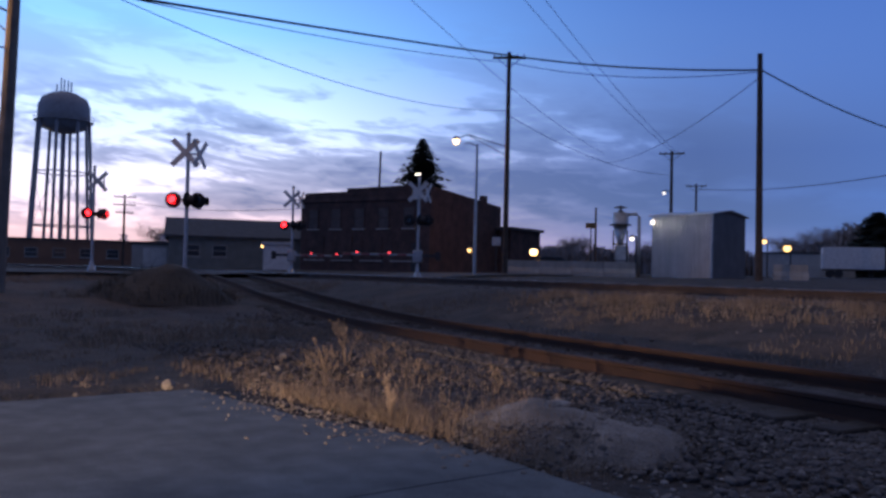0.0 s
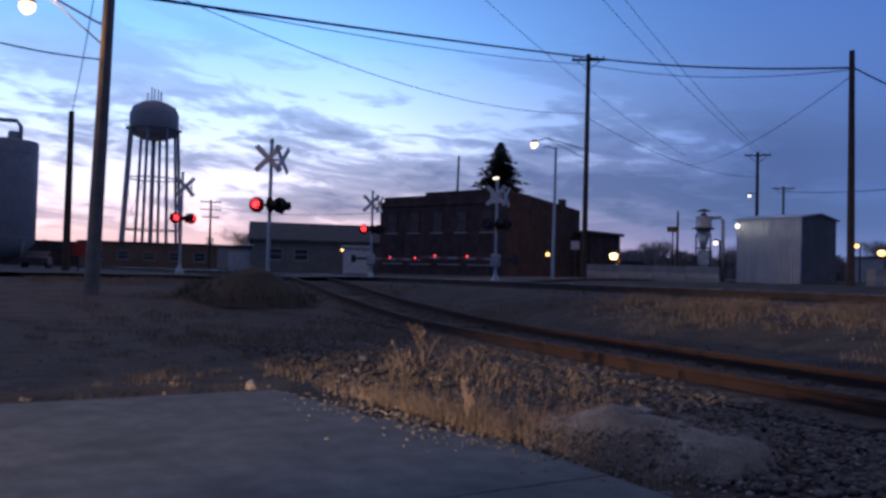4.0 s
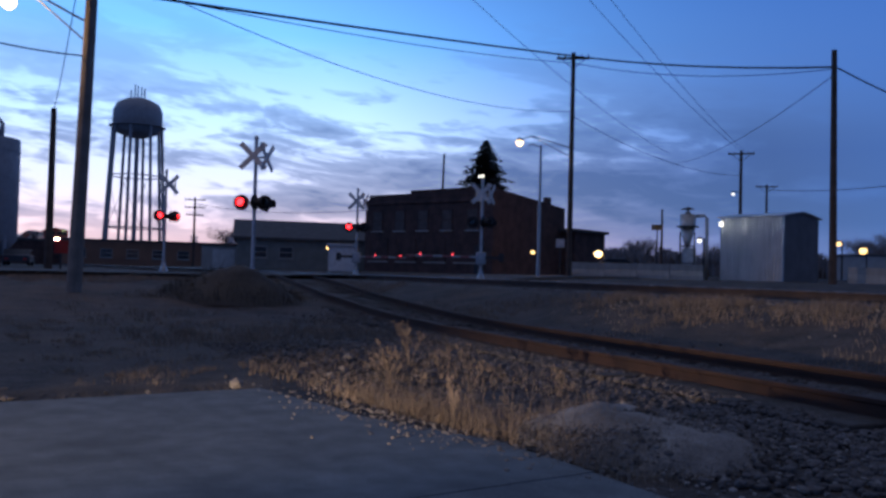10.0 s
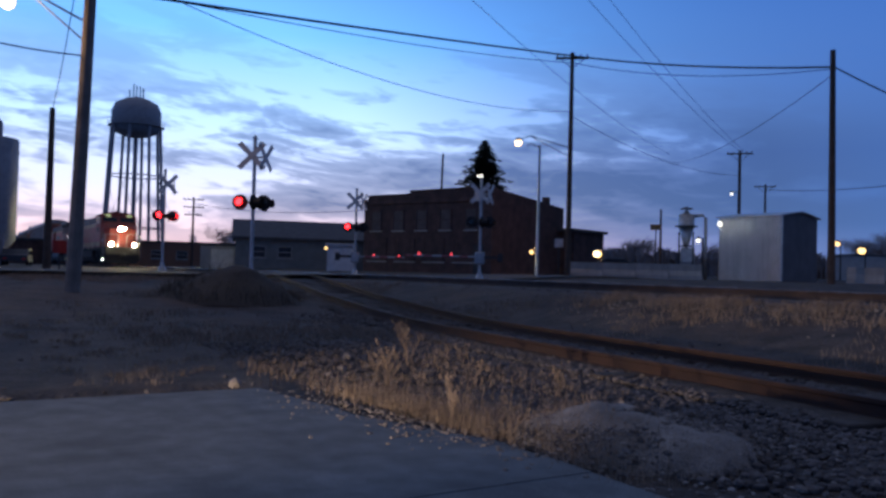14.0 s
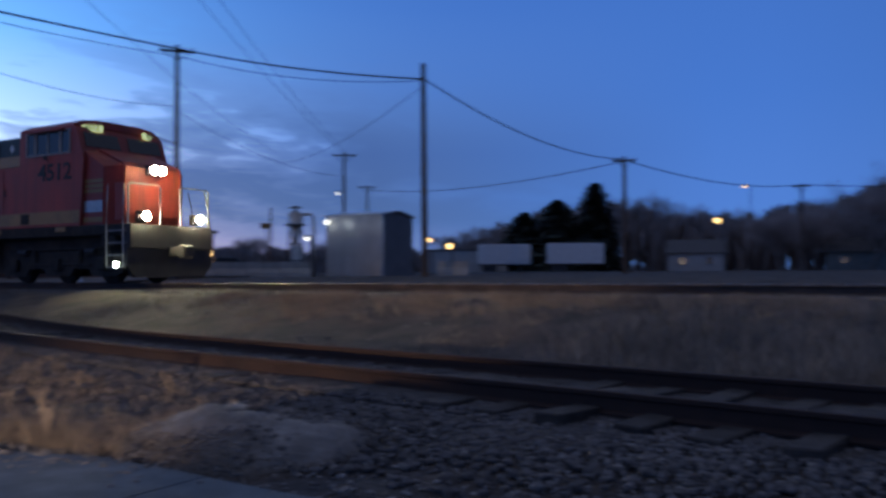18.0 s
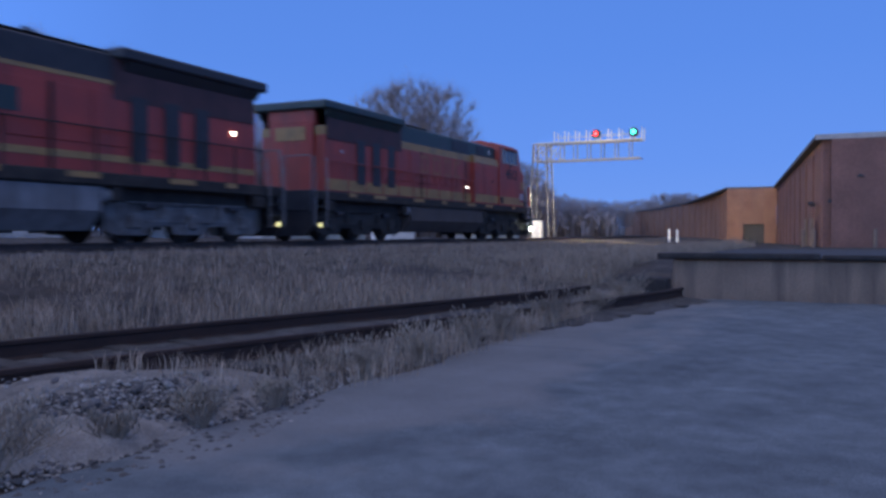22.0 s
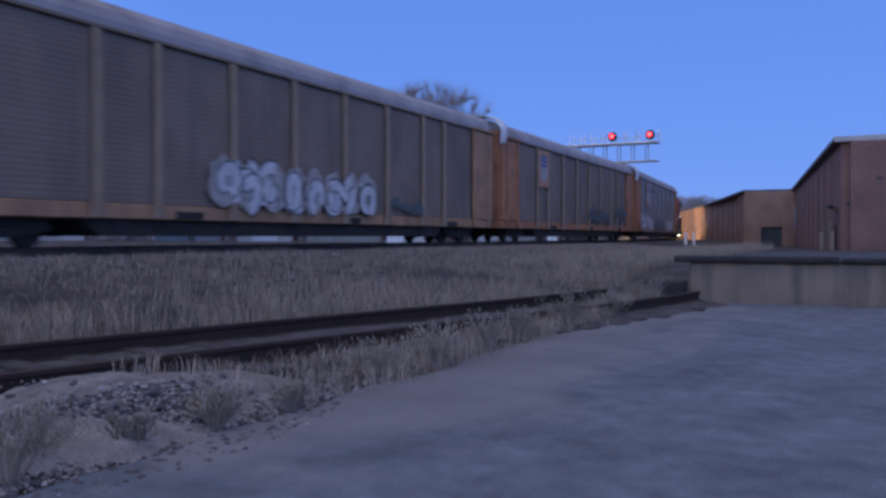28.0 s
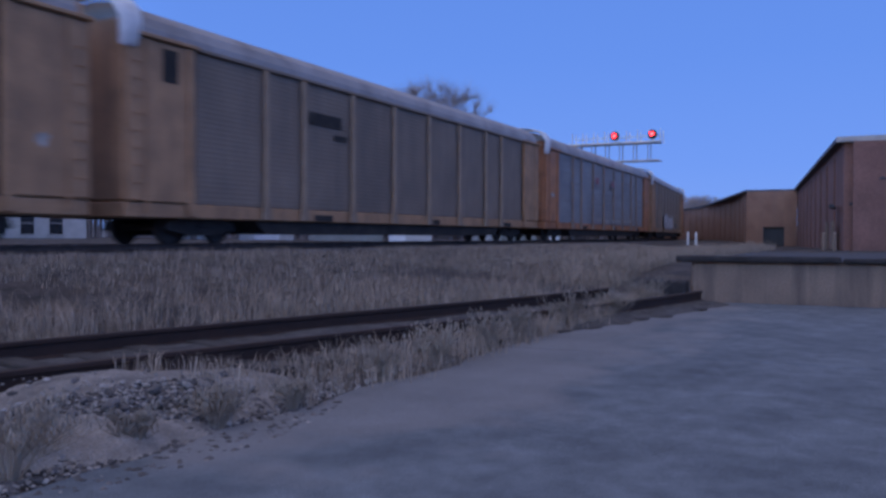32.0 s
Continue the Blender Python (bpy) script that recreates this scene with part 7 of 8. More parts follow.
plain_house(14.4, 118, 7, 8, 2.6, 4.4, 0, SIDING, ROOFING, "small white house with pitched roof", ((-2.5, -1.7, 1.0, 2.0),), "y")
plain_house(18.0, 120, 6, 8, 2.6, 4.4, 0, SIDING, ROOFING, "small white house with pale gable", ((-1.5, -0.7, 1.0, 2.0),), "y")
plain_house(22.6, 118, 6, 8, 2.6, 4.6, 0, SIDINGG, ROOFING, "small grey house with pitched roof", ((-1.5, -0.7, 1.0, 2.0),), "y")
plain_house(33.7, 82, 20.6, 9, 3.2, 3.2, 3, SIDING, CONC, "long white single-storey building with a pale flat roof", tuple((-2 + k * 2.3, -0.8 + k * 2.3, 0.3, 2.4) for k in range(5)), name="motel_building")
plain_house(33.4, 84, 7.4, 5, 4.6, 4.6, 3, SIDING, CONC, "raised pale block of the long building", (), name="roof_block")
plain_house(47.0, 100, 7, 8, 2.5, 4.2, 0, SIDING, ROOFING, "white house beyond the tracks", ((-2, -1, 0.9, 2.0),))
plain_house(51.8, 98, 6.0, 7, 2.3, 3.5, 0, SIDING, ROOFING, "small white garage with a wide door", (), "y", (-1.4, 1.4, 2.1), "garage")
plain_house(57.0, 96, 8.2, 7, 2.4, 3.6, 0, SIDINGG, ROOFING, "low bungalow with lit windows under dark roof", ((-1.0, 0.2, 1.0, 1.9), (1.2, 2.4, 1.0, 1.9)), "x", lit=True)
plain_house(60.4, 95, 1.9, 3, 4.3, 4.3, 0, WHITE, WHITE, "white tall storage tank house", (), name="store_building")
plain_house(61.8, 95, 3.0, 4, 2.6, 2.6, 0, SIDING, ROOFING, "pale lean-to beside the tank", (), name="shed")
plain_house(66.6, 112, 4.6, 6, 2.6, 3.6, 0, SIDING, ROOFING, "small white shed lit by a lamp", (), "y", (-1.2, 1.2, 2.1), "shed")
plain_house(68.6, 105, 4.2, 5, 2.8, 2.8, 0, SIDINGG, ROOFING, "grey shed near the signal gantry", (), name="shed")


# ---------------------------------------------------------------- water tower, silo


def water_tower():
    r = 185.0
    x, y = polar(-76.75, r)
    z0 = ground_z(x, y)
    T = thing("water_tower", x, y, z0, 0, "grey water tower with a domed tank on tall legs", "water tower")
    ht, hb = rise(10.1, r) - z0, rise(8.3, r) - z0
    rad = 4.85
    part("tank", Shape().lathe(0, 0, [(0.3, ht + 1.1), (2.4, ht + 0.6), (4.2, ht - 0.4), (rad, ht - 1.9), (rad, hb + 1.0), (4.2, hb - 0.3), (2.2, hb - 1.1), (0.6, hb - 1.4)], 32), TOWERP, T, "domed tank", True)
    part("balcony", Shape().lathe(0, 0, [(rad + 0.7, hb + 0.9), (rad + 0.7, hb + 1.0)], 32), TOWERP, T)
    for zz in (1.5, 2.0):
        part("balcony_rail", Shape().tube([((rad + 0.7) * math.cos(a / 16 * math.pi), (rad + 0.7) * math.sin(a / 16 * math.pi), hb + zz) for a in range(33)], 0.05, 5, False), TOWERP, T)
    part("riser", Shape().tube([(0, 0, 0), (0, 0, hb - 1.2)], 0.45, 14), TOWERP, T, "centre pipe")
    for k in range(8):
        a = k / 8 * 2 * math.pi + 0.3
        ca, sa = math.cos(a), math.sin(a)
        part("leg", Shape().tube([(ca * 6.2, sa * 6.2, 0), (ca * rad, sa * rad, hb + 0.8)], 0.32, 8), TOWERP, T)
        b = (k + 1) / 8 * 2 * math.pi + 0.3
        for f in (0.27, 0.66):
            ra = 6.2 + (rad - 6.2) * f
            p, q = (ca * ra, sa * ra, hb * f), (math.cos(b) * ra, math.sin(b) * ra, hb * f)
            part("strut", Shape().tube([p, q], 0.14, 6), TOWERP, T)
        r0, r1 = 6.2 + (rad - 6.2) * 0.27, 6.2 + (rad - 6.2) * 0.66
        part("tie_rod", Shape().tube([(ca * r0, sa * r0, hb * 0.27), (math.cos(b) * r1, math.sin(b) * r1, hb * 0.66)], 0.05, 5), TOWERP, T)
    for k, (u, h_) in enumerate(((-2.2, 2.2), (-0.5, 3.2), (0.3, 2.8), (1.6, 2.4), (2.3, 1.8), (0.9, 2.3))):
        part("antenna", Shape().tube([(u, 0.4 * k - 1, ht + 0.2), (u, 0.4 * k - 1, ht + 0.6 + h_)], 0.13, 6), TOWERP, T)


water_tower()


def silo():
    r = 72.0
    x, y = polar(-85.15, r)
    z0 = ground_z(x, y)
    S = thing("silo", x, y, z0, 0, "pale steel storage silo on legs with a top pipe", "silo")
    h = rise(7.2, r) - z0
    part("shell", Shape().lathe(0, 0, [(0.3, h + 0.02), (2.25, h - 0.02), (2.3, h - 0.15), (2.3, 1.9), (1.5, 0.9), (0.5, 0.35)], 28), TOWERP, S, "pale steel shell", True)
    for k in range(4):
        part("hoop", Shape().lathe(0, 0, [(2.33, 2.2 + k * h * 0.22), (2.33, 2.28 + k * h * 0.22)], 28), TOWERP, S)
    for k in range(4):
        a = k * math.pi / 2 + 0.6
        part("leg", Shape().tube([(2.2 * math.cos(a), 2.2 * math.sin(a), -0.1), (2.2 * math.cos(a), 2.2 * math.sin(a), 2.2)], 0.12, 8), TOWERP, S)
    part("top_pipe", Shape().tube([(0, 1.0, h - 0.1), (0, 1.0, h + 1.2), (0, 0.7, h + 1.6), (0, -1.5, h + 1.5)], 0.16, 8), TOWERP, S, "bent filling pipe")
    part("top_box", Shape().box(-0.5, 0.5, 0.15, 0.8, h, h + 0.75, 0.05), TOWERP, S, "box under the filling pipe")


silo()

# ---------------------------------------------------------------- signal gantry and warehouses
GX, GY = 66.0, 22.4


def gantry():
    z0 = ground_z(GX, GY)
    G = thing("signal_gantry", GX, GY, z0, 0, "silver steel cantilever signal gantry over the main line", "signal gantry")
    zt, zb = rise(5.95, 69.5) - z0, rise(4.9, 68.3) - z0
    hw = 0.55
    for u in (-hw, hw):
        for v in (-hw, hw):
            part("mast_leg", Shape().tube([(u * 1.5, v * 1.5, 0), (u, v, zt)], 0.06, 6), TANKGREY, G)
    n = 9
    for k in range(n):
        f0, f1 = k / n, (k + 1) / n
        for v in (-1, 1):
            s0, s1 = hw * (1.5 - 0.5 * f0), hw * (1.5 - 0.5 * f1)
            part("lattice_bar", Shape().tube([(-s0 if k % 2 else s0, v * s0, zt * f0), (s1 if k % 2 else -s1, v * s1, zt * f1)], 0.03, 5), TANKGREY, G)
            part("lattice_bar", Shape().tube([(v * s0, -s0 if k % 2 else s0, zt * f0), (v * s1, s1 if k % 2 else -s1, zt * f1)], 0.03, 5), TANKGREY, G)
    yl = -8.05
    for u in (-0.5, 0.5):
        for zz in (zb, zt):
            part("boom_chord", Shape().tube([(u, 0.6, zz), (u, yl, zz)], 0.055, 6), GALV, G)
        for k in range(8):
            y0 = 0.5 - k * 1.1
            part("boom_upright", Shape().tube([(u, y0, zb), (u, y0, zt)], 0.045, 5), GALV, G)
            if k < 2:
                part("boom_diagonal", Shape().tube([(u, y0, zb), (u, y0 - 1.1, zt)], 0.03, 5), GALV, G)
                part("boom_diagonal", Shape().tube([(u, y0, zt), (u, y0 - 1.1, zb)], 0.03, 5), GALV, G)
        for k in range(9):
            y0 = -1.2 - k * 0.87
            part("railing_post", Shape().tube([(u, y0, zt), (u, y0, zt + 0.95)], 0.04, 5), WHITE, G)
        part("railing", Shape().tube([(u, -1.2, zt + 0.5), (u, yl, zt + 0.5)], 0.02, 5), GALV, G)
    part("walkway", Shape().box(-0.5, 0.5, yl, 0.4, zt + 0.05, zt + 0.1), GALV, G)
    part("equipment_box", Shape().box(-1.4, -0.8, -0.4, 0.4, 0.0, 1.5, 0.04), WHITE, G, "white equipment box at the mast foot")
    return z0 + zt


GTOP = gantry()


def signal_head(y, label):
    S = thing("railway_signal", GX - 0.75, y, GTOP + 0.55, 0, label, "signal", "signals on the gantry")
    part("target", Shape().tube([(0, 0, 0), (0.03, 0, 0)], 0.36, 24), BLACK, S, "round black target")
    part("case", Shape().box(0.032, 0.5, -0.2, 0.2, -0.25, 0.25, 0.04), BLACK, S)
    part("hood", Shape().tube([(-0.002, 0, 0.02), (-0.35, 0, 0.06)], 0.2, 18, False), BLACK, S)
    part("bracket", Shape().tube([(0.3, 0, -0.25), (0.3, 0, -0.7)], 0.05, 6), GALV, S)
    return S


red_head = signal_head(17.72, "signal showing a red light on the gantry")
part("lens", Shape().tube([(-0.03, 0, 0), (-0.06, 0, 0)], 0.15, 18), LIT_RED, red_head, "burning red lens")
turn_head = signal_head(14.8, "searchlight signal turning from green to red")
drum = part("colour_vane", Shape().tube([(0, 0, -0.17), (0, 0, 0.17)], 0.1, 12), BLACK, turn_head, "turning vane with a green and a red lens")
drum.location = (-0.02, 0, 0)
part("green_lens", Shape().tube([(-0.1, 0, 0), (-0.13, 0, 0)], 0.15, 18), LIT_GREEN, drum, "green lens")
part("red_lens", Shape().tube([(0.1, 0, 0), (0.13, 0, 0)], 0.15, 18), LIT_RED, drum, "red lens")


def brick_courses(parent, p0, p1, z0, z1, mat, out):
    """Shallow brick piers that divide a long wall."""
    l = math.hypot(p1[0] - p0[0], p1[1] - p0[1])
    n = max(1, int(l / 5.0))
    dx_, dy_ = (p1[0] - p0[0]) / l, (p1[1] - p0[1]) / l
    nx, ny = dy_ * out, -dx_ * out
    for k in range(n + 1):
        cx, cy = p0[0] + dx_ * l * k / n, p0[1] + dy_ * l * k / n
        vs = [(cx + dx_ * u + nx * w, cy + dy_ * u + ny * w, z) for u in (-0.25, 0.25) for w in (0.0, 0.1) for z in (z0, z1)]
        part("pier", Shape().add(vs, [(0, 1, 3, 2), (4, 6, 7, 5), (0, 4, 5, 1), (2, 3, 7, 6), (0, 2, 6, 4), (1, 5, 7, 3)]), mat, parent)


def wall_between(p0, p1, z0, z1a, z1b, t):
    l = math.hypot(p1[0] - p0[0], p1[1] - p0[1])
    nx, ny = (p1[1] - p0[1]) / l * t, -(p1[0] - p0[0]) / l * t
    vs = [(p0[0], p0[1], z0), (p1[0], p1[1], z0), (p1[0], p1[1], z1b), (p0[0], p0[1], z1a)]
    vs += [(x + nx, y + ny, z) for x, y, z in vs]
    return Shape().add(vs, [(0, 1, 2, 3), (7, 6, 5, 4), (0, 4, 5, 1), (1, 5, 6, 2), (2, 6, 7, 3), (3, 7, 4, 0)])


def warehouses():
    top = 5.78
    W1 = thing("brick_warehouse", 0, 0, 0, 0, "large red brick warehouse with a dark roof edge", "warehouse")
    a, b = (47.0, 1.15), (94.3, 6.6)
    part("wall", wall_between(a, b, -0.2, top, top, 0.4), BRICK, W1, "long brick side wall")
    part("wall", wall_between((47.0, -24.0), (47.0, 0.74), -0.2, top - 0.6, top, -0.4), BRICK, W1, "brick end wall")
    part("wall", wall_between((94.3, -24), (94.3, 6.2), -0.2, top, top, 0.4), BRICK, W1)
    part("wall", wall_between((47.4, -24), (93.9, -24), -0.2, top - 0.6, top - 0.6, -0.4), BRICK, W1)
    brick_courses(W1, (52, 1.72), (92, 6.32), -0.2, top - 0.4, BRICK, -1)
    part("roof", Shape().add([(46.7, 1.5, top), (94.5, 7.0, top), (94.5, -24.3, top - 0.6), (46.7, -24.3, top - 0.6), (46.7, 1.5, top + 0.2), (94.5, 7.0, top + 0.2), (94.5, -24.3, top - 0.4),
         (46.7, -24.3, top - 0.4)], [(3, 2, 1, 0), (4, 5, 6, 7), (0, 1, 5, 4), (1, 2, 6, 5), (2, 3, 7, 6), (3, 0, 4, 7)]), ROOFING, W1, "dark roof with overhanging edge")
    part("roof_trim", Shape().box(46.6, 46.695, -24.3, 1.5, top - 0.02, top + 0.24), CONC, W1, "pale roof edge trim")
    lampb = part("wall_lamp", Shape().lathe(46.75, -0.55, [(0.02, 4.15), (0.1, 4.1), (0.24, 3.85)], 12), DARKMETAL, W1, "unlit gooseneck wall lamp")
    part("lamp_stem", Shape().tube([(47, -0.55, 4.3), (46.8, -0.55, 4.4), (46.75, -0.55, 4.15)], 0.03, 6), DARKMETAL, lampb)
    part("pipe", Shape().tube([(46.93, 0.4, 2.65), (46.93, -1.0, 2.7), (46.93, -4, 2.6)], 0.05, 6), DARKMETAL, W1)
    part("ledge", Shape().box(46.8, 46.998, -1.3, 0.9, 2.62, 2.78, 0.02).box(47.2, 50.5, 1.6, 1.85, 2.55, 2.7, 0.02), DARKMETAL, W1, "dark steel ledge round the corner")
    part("cable", Shape().tube([(46.93, 0.7, 3.3), (46.9, -0.2, 3.25), (46.88, -1.2, 3.7), (46.86, -2.6, 4.6)], 0.03, 6), WIRE, W1, "cable drooping over the wall")
    for x_ in (49.2, 53.0):
        part("blocked_door", wall_between((x_, 1.26 + (x_ - 46.0) * 0.115), (x_ + 1.2, 1.26 + (x_ - 44.8) * 0.115), 0.1, 1.9, 1.9, -0.12), DOCK, W1, "blocked-up doorway")
    part("conduit", Shape().tube([(46.94, 0.3, 0.4), (46.94, 0.3, 2.6)], 0.04, 6), DARKMETAL, W1)
    for k in range(4):
        y = -5 - k * 4.5
        part("blocked_window", Shape().box(46.9, 46.998, y - 0.9, y + 0.9, 2.2, 4.0), CONC, W1)
    W2 = thing("brick_warehouse", 0, 0, 0, 0, "long curved brick freight house following the track", "warehouse")
    line = [(94.0, 11.4), (104, 13.4), (114, 15.8), (124, 18.6), (134, 21.8), (145, 25.6), (156, 29.6), (167, 33.8), (178, 38.8), (189, 44.6)]
    for p, q in zip(line, line[1:]):
        part("wall", wall_between(p, q, -0.5, 5.75, 5.75, 0.4), BRICKP, W2, "curving brick side wall")
        part("roof_edge", wall_between((p[0], p[1] + 0.25), (q[0], q[1] + 0.25), 5.753, 5.98, 5.98, 3.0), ROOFING, W2, "dark roof edge")
    for p, q in zip(line[:-1], line[1:]):
        part("footing", wall_between((p[0], p[1] + 0.5), (q[0], q[1] + 0.5), -0.5, 0.15, 0.15, 0.48), CONC, W2, "pale concrete footing")
        brick_courses(W2, (p[0], p[1] + 0.04), (q[0], q[1] + 0.04), 0.2, 5.5, BRICKP, -1)
    # front with its dark door opening
    part("wall", wall_between((94.0, 6.6), (94.0, 7.78), -0.5, 5.75, 5.75, -0.4), BRICKP, W2)
    part("wall", wall_between((94.0, 9.85), (94.0, 11.38), -0.5, 5.75, 5.75, -0.4), BRICKP, W2)
    part("wall", wall_between((94.0, 7.782), (94.0, 9.848), 2.1, 5.75, 5.75, -0.4), BRICKP, W2)
    part("door", Shape().box(94.15, 94.3, 7.79, 9.84, -0.4, 2.1), BLACK, W2, "dark recessed freight door")
    part("roof", Shape().add([(93.7, 6.2, 5.755), (93.7, 11.6, 5.755), (150, 26.5, 5.755), (150, 8, 5.755), (93.7, 6.2, 5.95), (93.7, 11.6, 5.95), (150, 26.5, 5.95), (150, 8, 5.95)],
         [(3, 2, 1, 0), (4, 5, 6, 7), (0, 1, 5, 4), (1, 2, 6, 5), (2, 3, 7, 6), (3, 0, 4, 7)]), ROOFING, W2, "flat roof")
    part("corner_lamp", Shape().lathe(93.85, 11.2, [(0.02, 5.75), (0.12, 5.7), (0.12, 5.5), (0.02, 5.45)], 10), GALV, W2)
    part("far_end", wall_between((189, 44.2), (189, 30), -0.5, 5.75, 5.75, -0.4), BRICKP, W2)


warehouses()


def bollards():
    for x, y in ((60.5, 10.7), (60.8, 11.3), (45.3, 1.5), (45.6, 2.0), (46.0, -1.2)):
        B = thing("bollard", x, y, ground_z(x, y) - 0.05, 0, "pale painted steel bollard before the warehouse" if x > 50 else "dull brown steel bollard before the warehouse", "bollard", "bollards before the warehouse")
        part("post", Shape().lathe(0, 0, [(0.09, 0), (0.09, 0.85), (0.06, 0.92), (0.01, 0.94)], 12), WHITE if x > 50 else DOCK, B)


bollards()

# ---------------------------------------------------------------- trees


def branch_mesh(seed, height, spread, levels, dens):
    """A bare winter tree: trunk shape and crown shape of forking limbs and fine twigs."""
    rng = random.Random(seed)
    trunk, limbs, twigs = Shape(), Shape(), Shape()

    def grow(p, d, l, r, lev):
        pts, rs, q = [p], [r], p
        dd = d.copy()
        n = 3 if lev < 3 else 2
        for k in range(n):
            dd = (dd + Vector((rng.uniform(-1, 1), rng.uniform(-1, 1), rng.uniform(-0.4, 0.7))) * 0.17).normalized()
            q = q + dd * l / n
            pts.append(q)
            rs.append(max(r * (1 - 0.45 * (k + 1) / n), 0.0055))
        (trunk if lev == 0 else limbs if lev < levels - 1 else twigs).tube(pts, rs, 7 if lev == 0 else 5 if lev < 3 else 3, lev == 0)
        if lev >= levels:
            for k in range(4):
                b = pts[0].lerp(pts[-1], rng.uniform(0.2, 1.0))
                e = b + (dd + Vector((rng.uniform(-1, 1), rng.uniform(-1, 1), rng.uniform(-0.5, 1)))) .normalized() * l * rng.uniform(0.5, 1.1)
                o = Vector((rng.uniform(-1, 1), rng.uniform(-1, 1), 0)).normalized() * 0.008
                twigs.add([b - o, b + o, e], [(0, 1, 2)])
            return
        m = dens[min(lev, len(dens) - 1)]
        for k in range(m):
            t = rng.uniform(0.35, 1.0)
            i = min(int(t * n), n - 1)
            b = pts[i].lerp(pts[i + 1], t * n - i)
            a = rng.uniform(0, 2 * math.pi)
            side = dd.orthogonal().normalized()
            side.rotate(Matrix.Rotation(a, 3, dd))
            nd = (dd * rng.uniform(0.55, 1.0) + side * spread * rng.uniform(0.5, 1.0) + Vector((0, 0, 0.16))).normalized()
            grow(b, nd, l * rng.uniform(0.55, 0.78), rs[-1] * rng.uniform(0.5, 0.75), lev + 1)
    grow(Vector((0, 0, -0.2)), Vector((0, 0, 1)), height * 0.46, height * 0.02, 0)
    return trunk.mesh("trunk"), limbs.mesh("limbs"), twigs.mesh("twigs")


KINDS = [branch_mesh(3, 10, 0.75, 5, (11, 6, 5, 4, 4)), branch_mesh(11, 10, 0.95, 5, (11, 6, 5, 4, 4)), branch_mesh(23, 10, 0.62, 5, (9, 6, 5, 4, 4)),
         branch_mesh(31, 10, 0.85, 5, (13, 6, 5, 4, 4))]


def round_tree(seed, rx, rz, zc, count):
    """A wide-crowned winter tree, 10 high: limbs reach out to fill a rounded crown, each ending in a fan of twigs."""
    rng = random.Random(seed)
    trunk, limbs, twigs = Shape(), Shape(), Shape()
    fork = Vector((0.1, 0, 10 * (zc - rz) + 1.0))
    trunk.tube([(0, 0, -0.2), (0.03, 0.04, fork.z * 0.5), tuple(fork)], [0.22, 0.17, 0.14], 9)
    nodes = [(fork, 0.0, 0.15)]
    aims = []
    while len(aims) < count:
        d = Vector((rng.gauss(0, 1), rng.gauss(0, 1), rng.gauss(0, 1))).normalized() * rng.random() ** 0.42
        if d.z < -0.72:
            continue
        lump = 1 + 0.1 * noise.noise((d.x * 2.2 + seed, d.y * 2.2, d.z * 2.2))
        aims.append(Vector((d.x * rx * 10 * lump, d.y * rx * 10 * lump, 10 * zc + d.z * rz * 10 * lump)))
    aims.sort(key=lambda q: (q - fork).length)
    for q in aims:
        base, run, rad = min(nodes, key=lambda k: (k[0] - q).length + 0.42 * k[1])
        l = (q - base).length
        mid = base.lerp(q, 0.5) + Vector((rng.uniform(-1, 1), rng.uniform(-1, 1), rng.uniform(-0.2, 0.9))) * 0.06 * l
        r0 = max(0.009, rad * 0.62)
        r1 = max(0.006, r0 * 0.5)
        limbs.tube([base, mid, q], [r0, (r0 + r1) / 2, r1], 5, False)
        nodes.append((mid, run + l * 0.5, (r0 + r1) / 2))
        nodes.append((q, run + l, r1))
        out_ = (q - Vector((0, 0, 10 * (zc - 0.5 * rz)))).normalized()
        for k in range(84):
            b = base.lerp(mid, rng.uniform(0.3, 1)) if k % 4 == 0 else mid.lerp(q, rng.random())
            dd = (out_ * 0.45 + Vector((rng.uniform(-0.9, 0.9), rng.uniform(-0.9, 0.9), rng.uniform(-0.5, 0.9)))).normalized()
            e = b + dd * rng.uniform(0.35, 1.2)
            o = Vector((rng.uniform(-1, 1), rng.uniform(-1, 1), 0)).normalized() * 0.005
            twigs.add([b - o, b + o, e], [(0, 1, 2)])
    return trunk.mesh("trunk"), limbs.mesh("limbs"), twigs.mesh("twigs")


KINDS += [round_tree(5, 0.38, 0.4, 0.56, 800), round_tree(14, 0.45, 0.4, 0.56, 1050), round_tree(27, 0.35, 0.42, 0.55, 720)]


def bare_tree(az, r, top_el, kind, turn, label="leafless tree with a dense crown of fine twigs", wide=1.0):
    x, y = polar(az, r)
    z0 = ground_z(x, y)
    h = (rise(top_el, r) - z0) / 10.0
    T = thing("tree", x, y, z0 - 0.05, turn, label, "tree", "leafless trees")
    for name, me, mat in zip(("trunk", "branchwork", "crown"), KINDS[kind], (BARK, BARK, TWIG)):
        ob = part(name, me, mat, T)
        if name != "trunk":
            tagged(ob, kind="stuff")
        ob.scale = (h * wide, h * wide, h)
    return T


TOPS = []
for k in KINDS:
    TOPS.append(max(v.co.z for me in k for v in me.vertices) / 10.0)


def tree(az, r, top_el, kind, turn, wide=1.0, label="leafless tree with a dense crown of fine twigs"):
    x, y = polar(az, r)
    z0 = ground_z(x, y)
    el = math.degrees(math.atan((z0 + (rise(top_el, r) - z0) / TOPS[kind] - EYE) / r))
    bare_tree(az, r, el, kind, turn, label, wide)


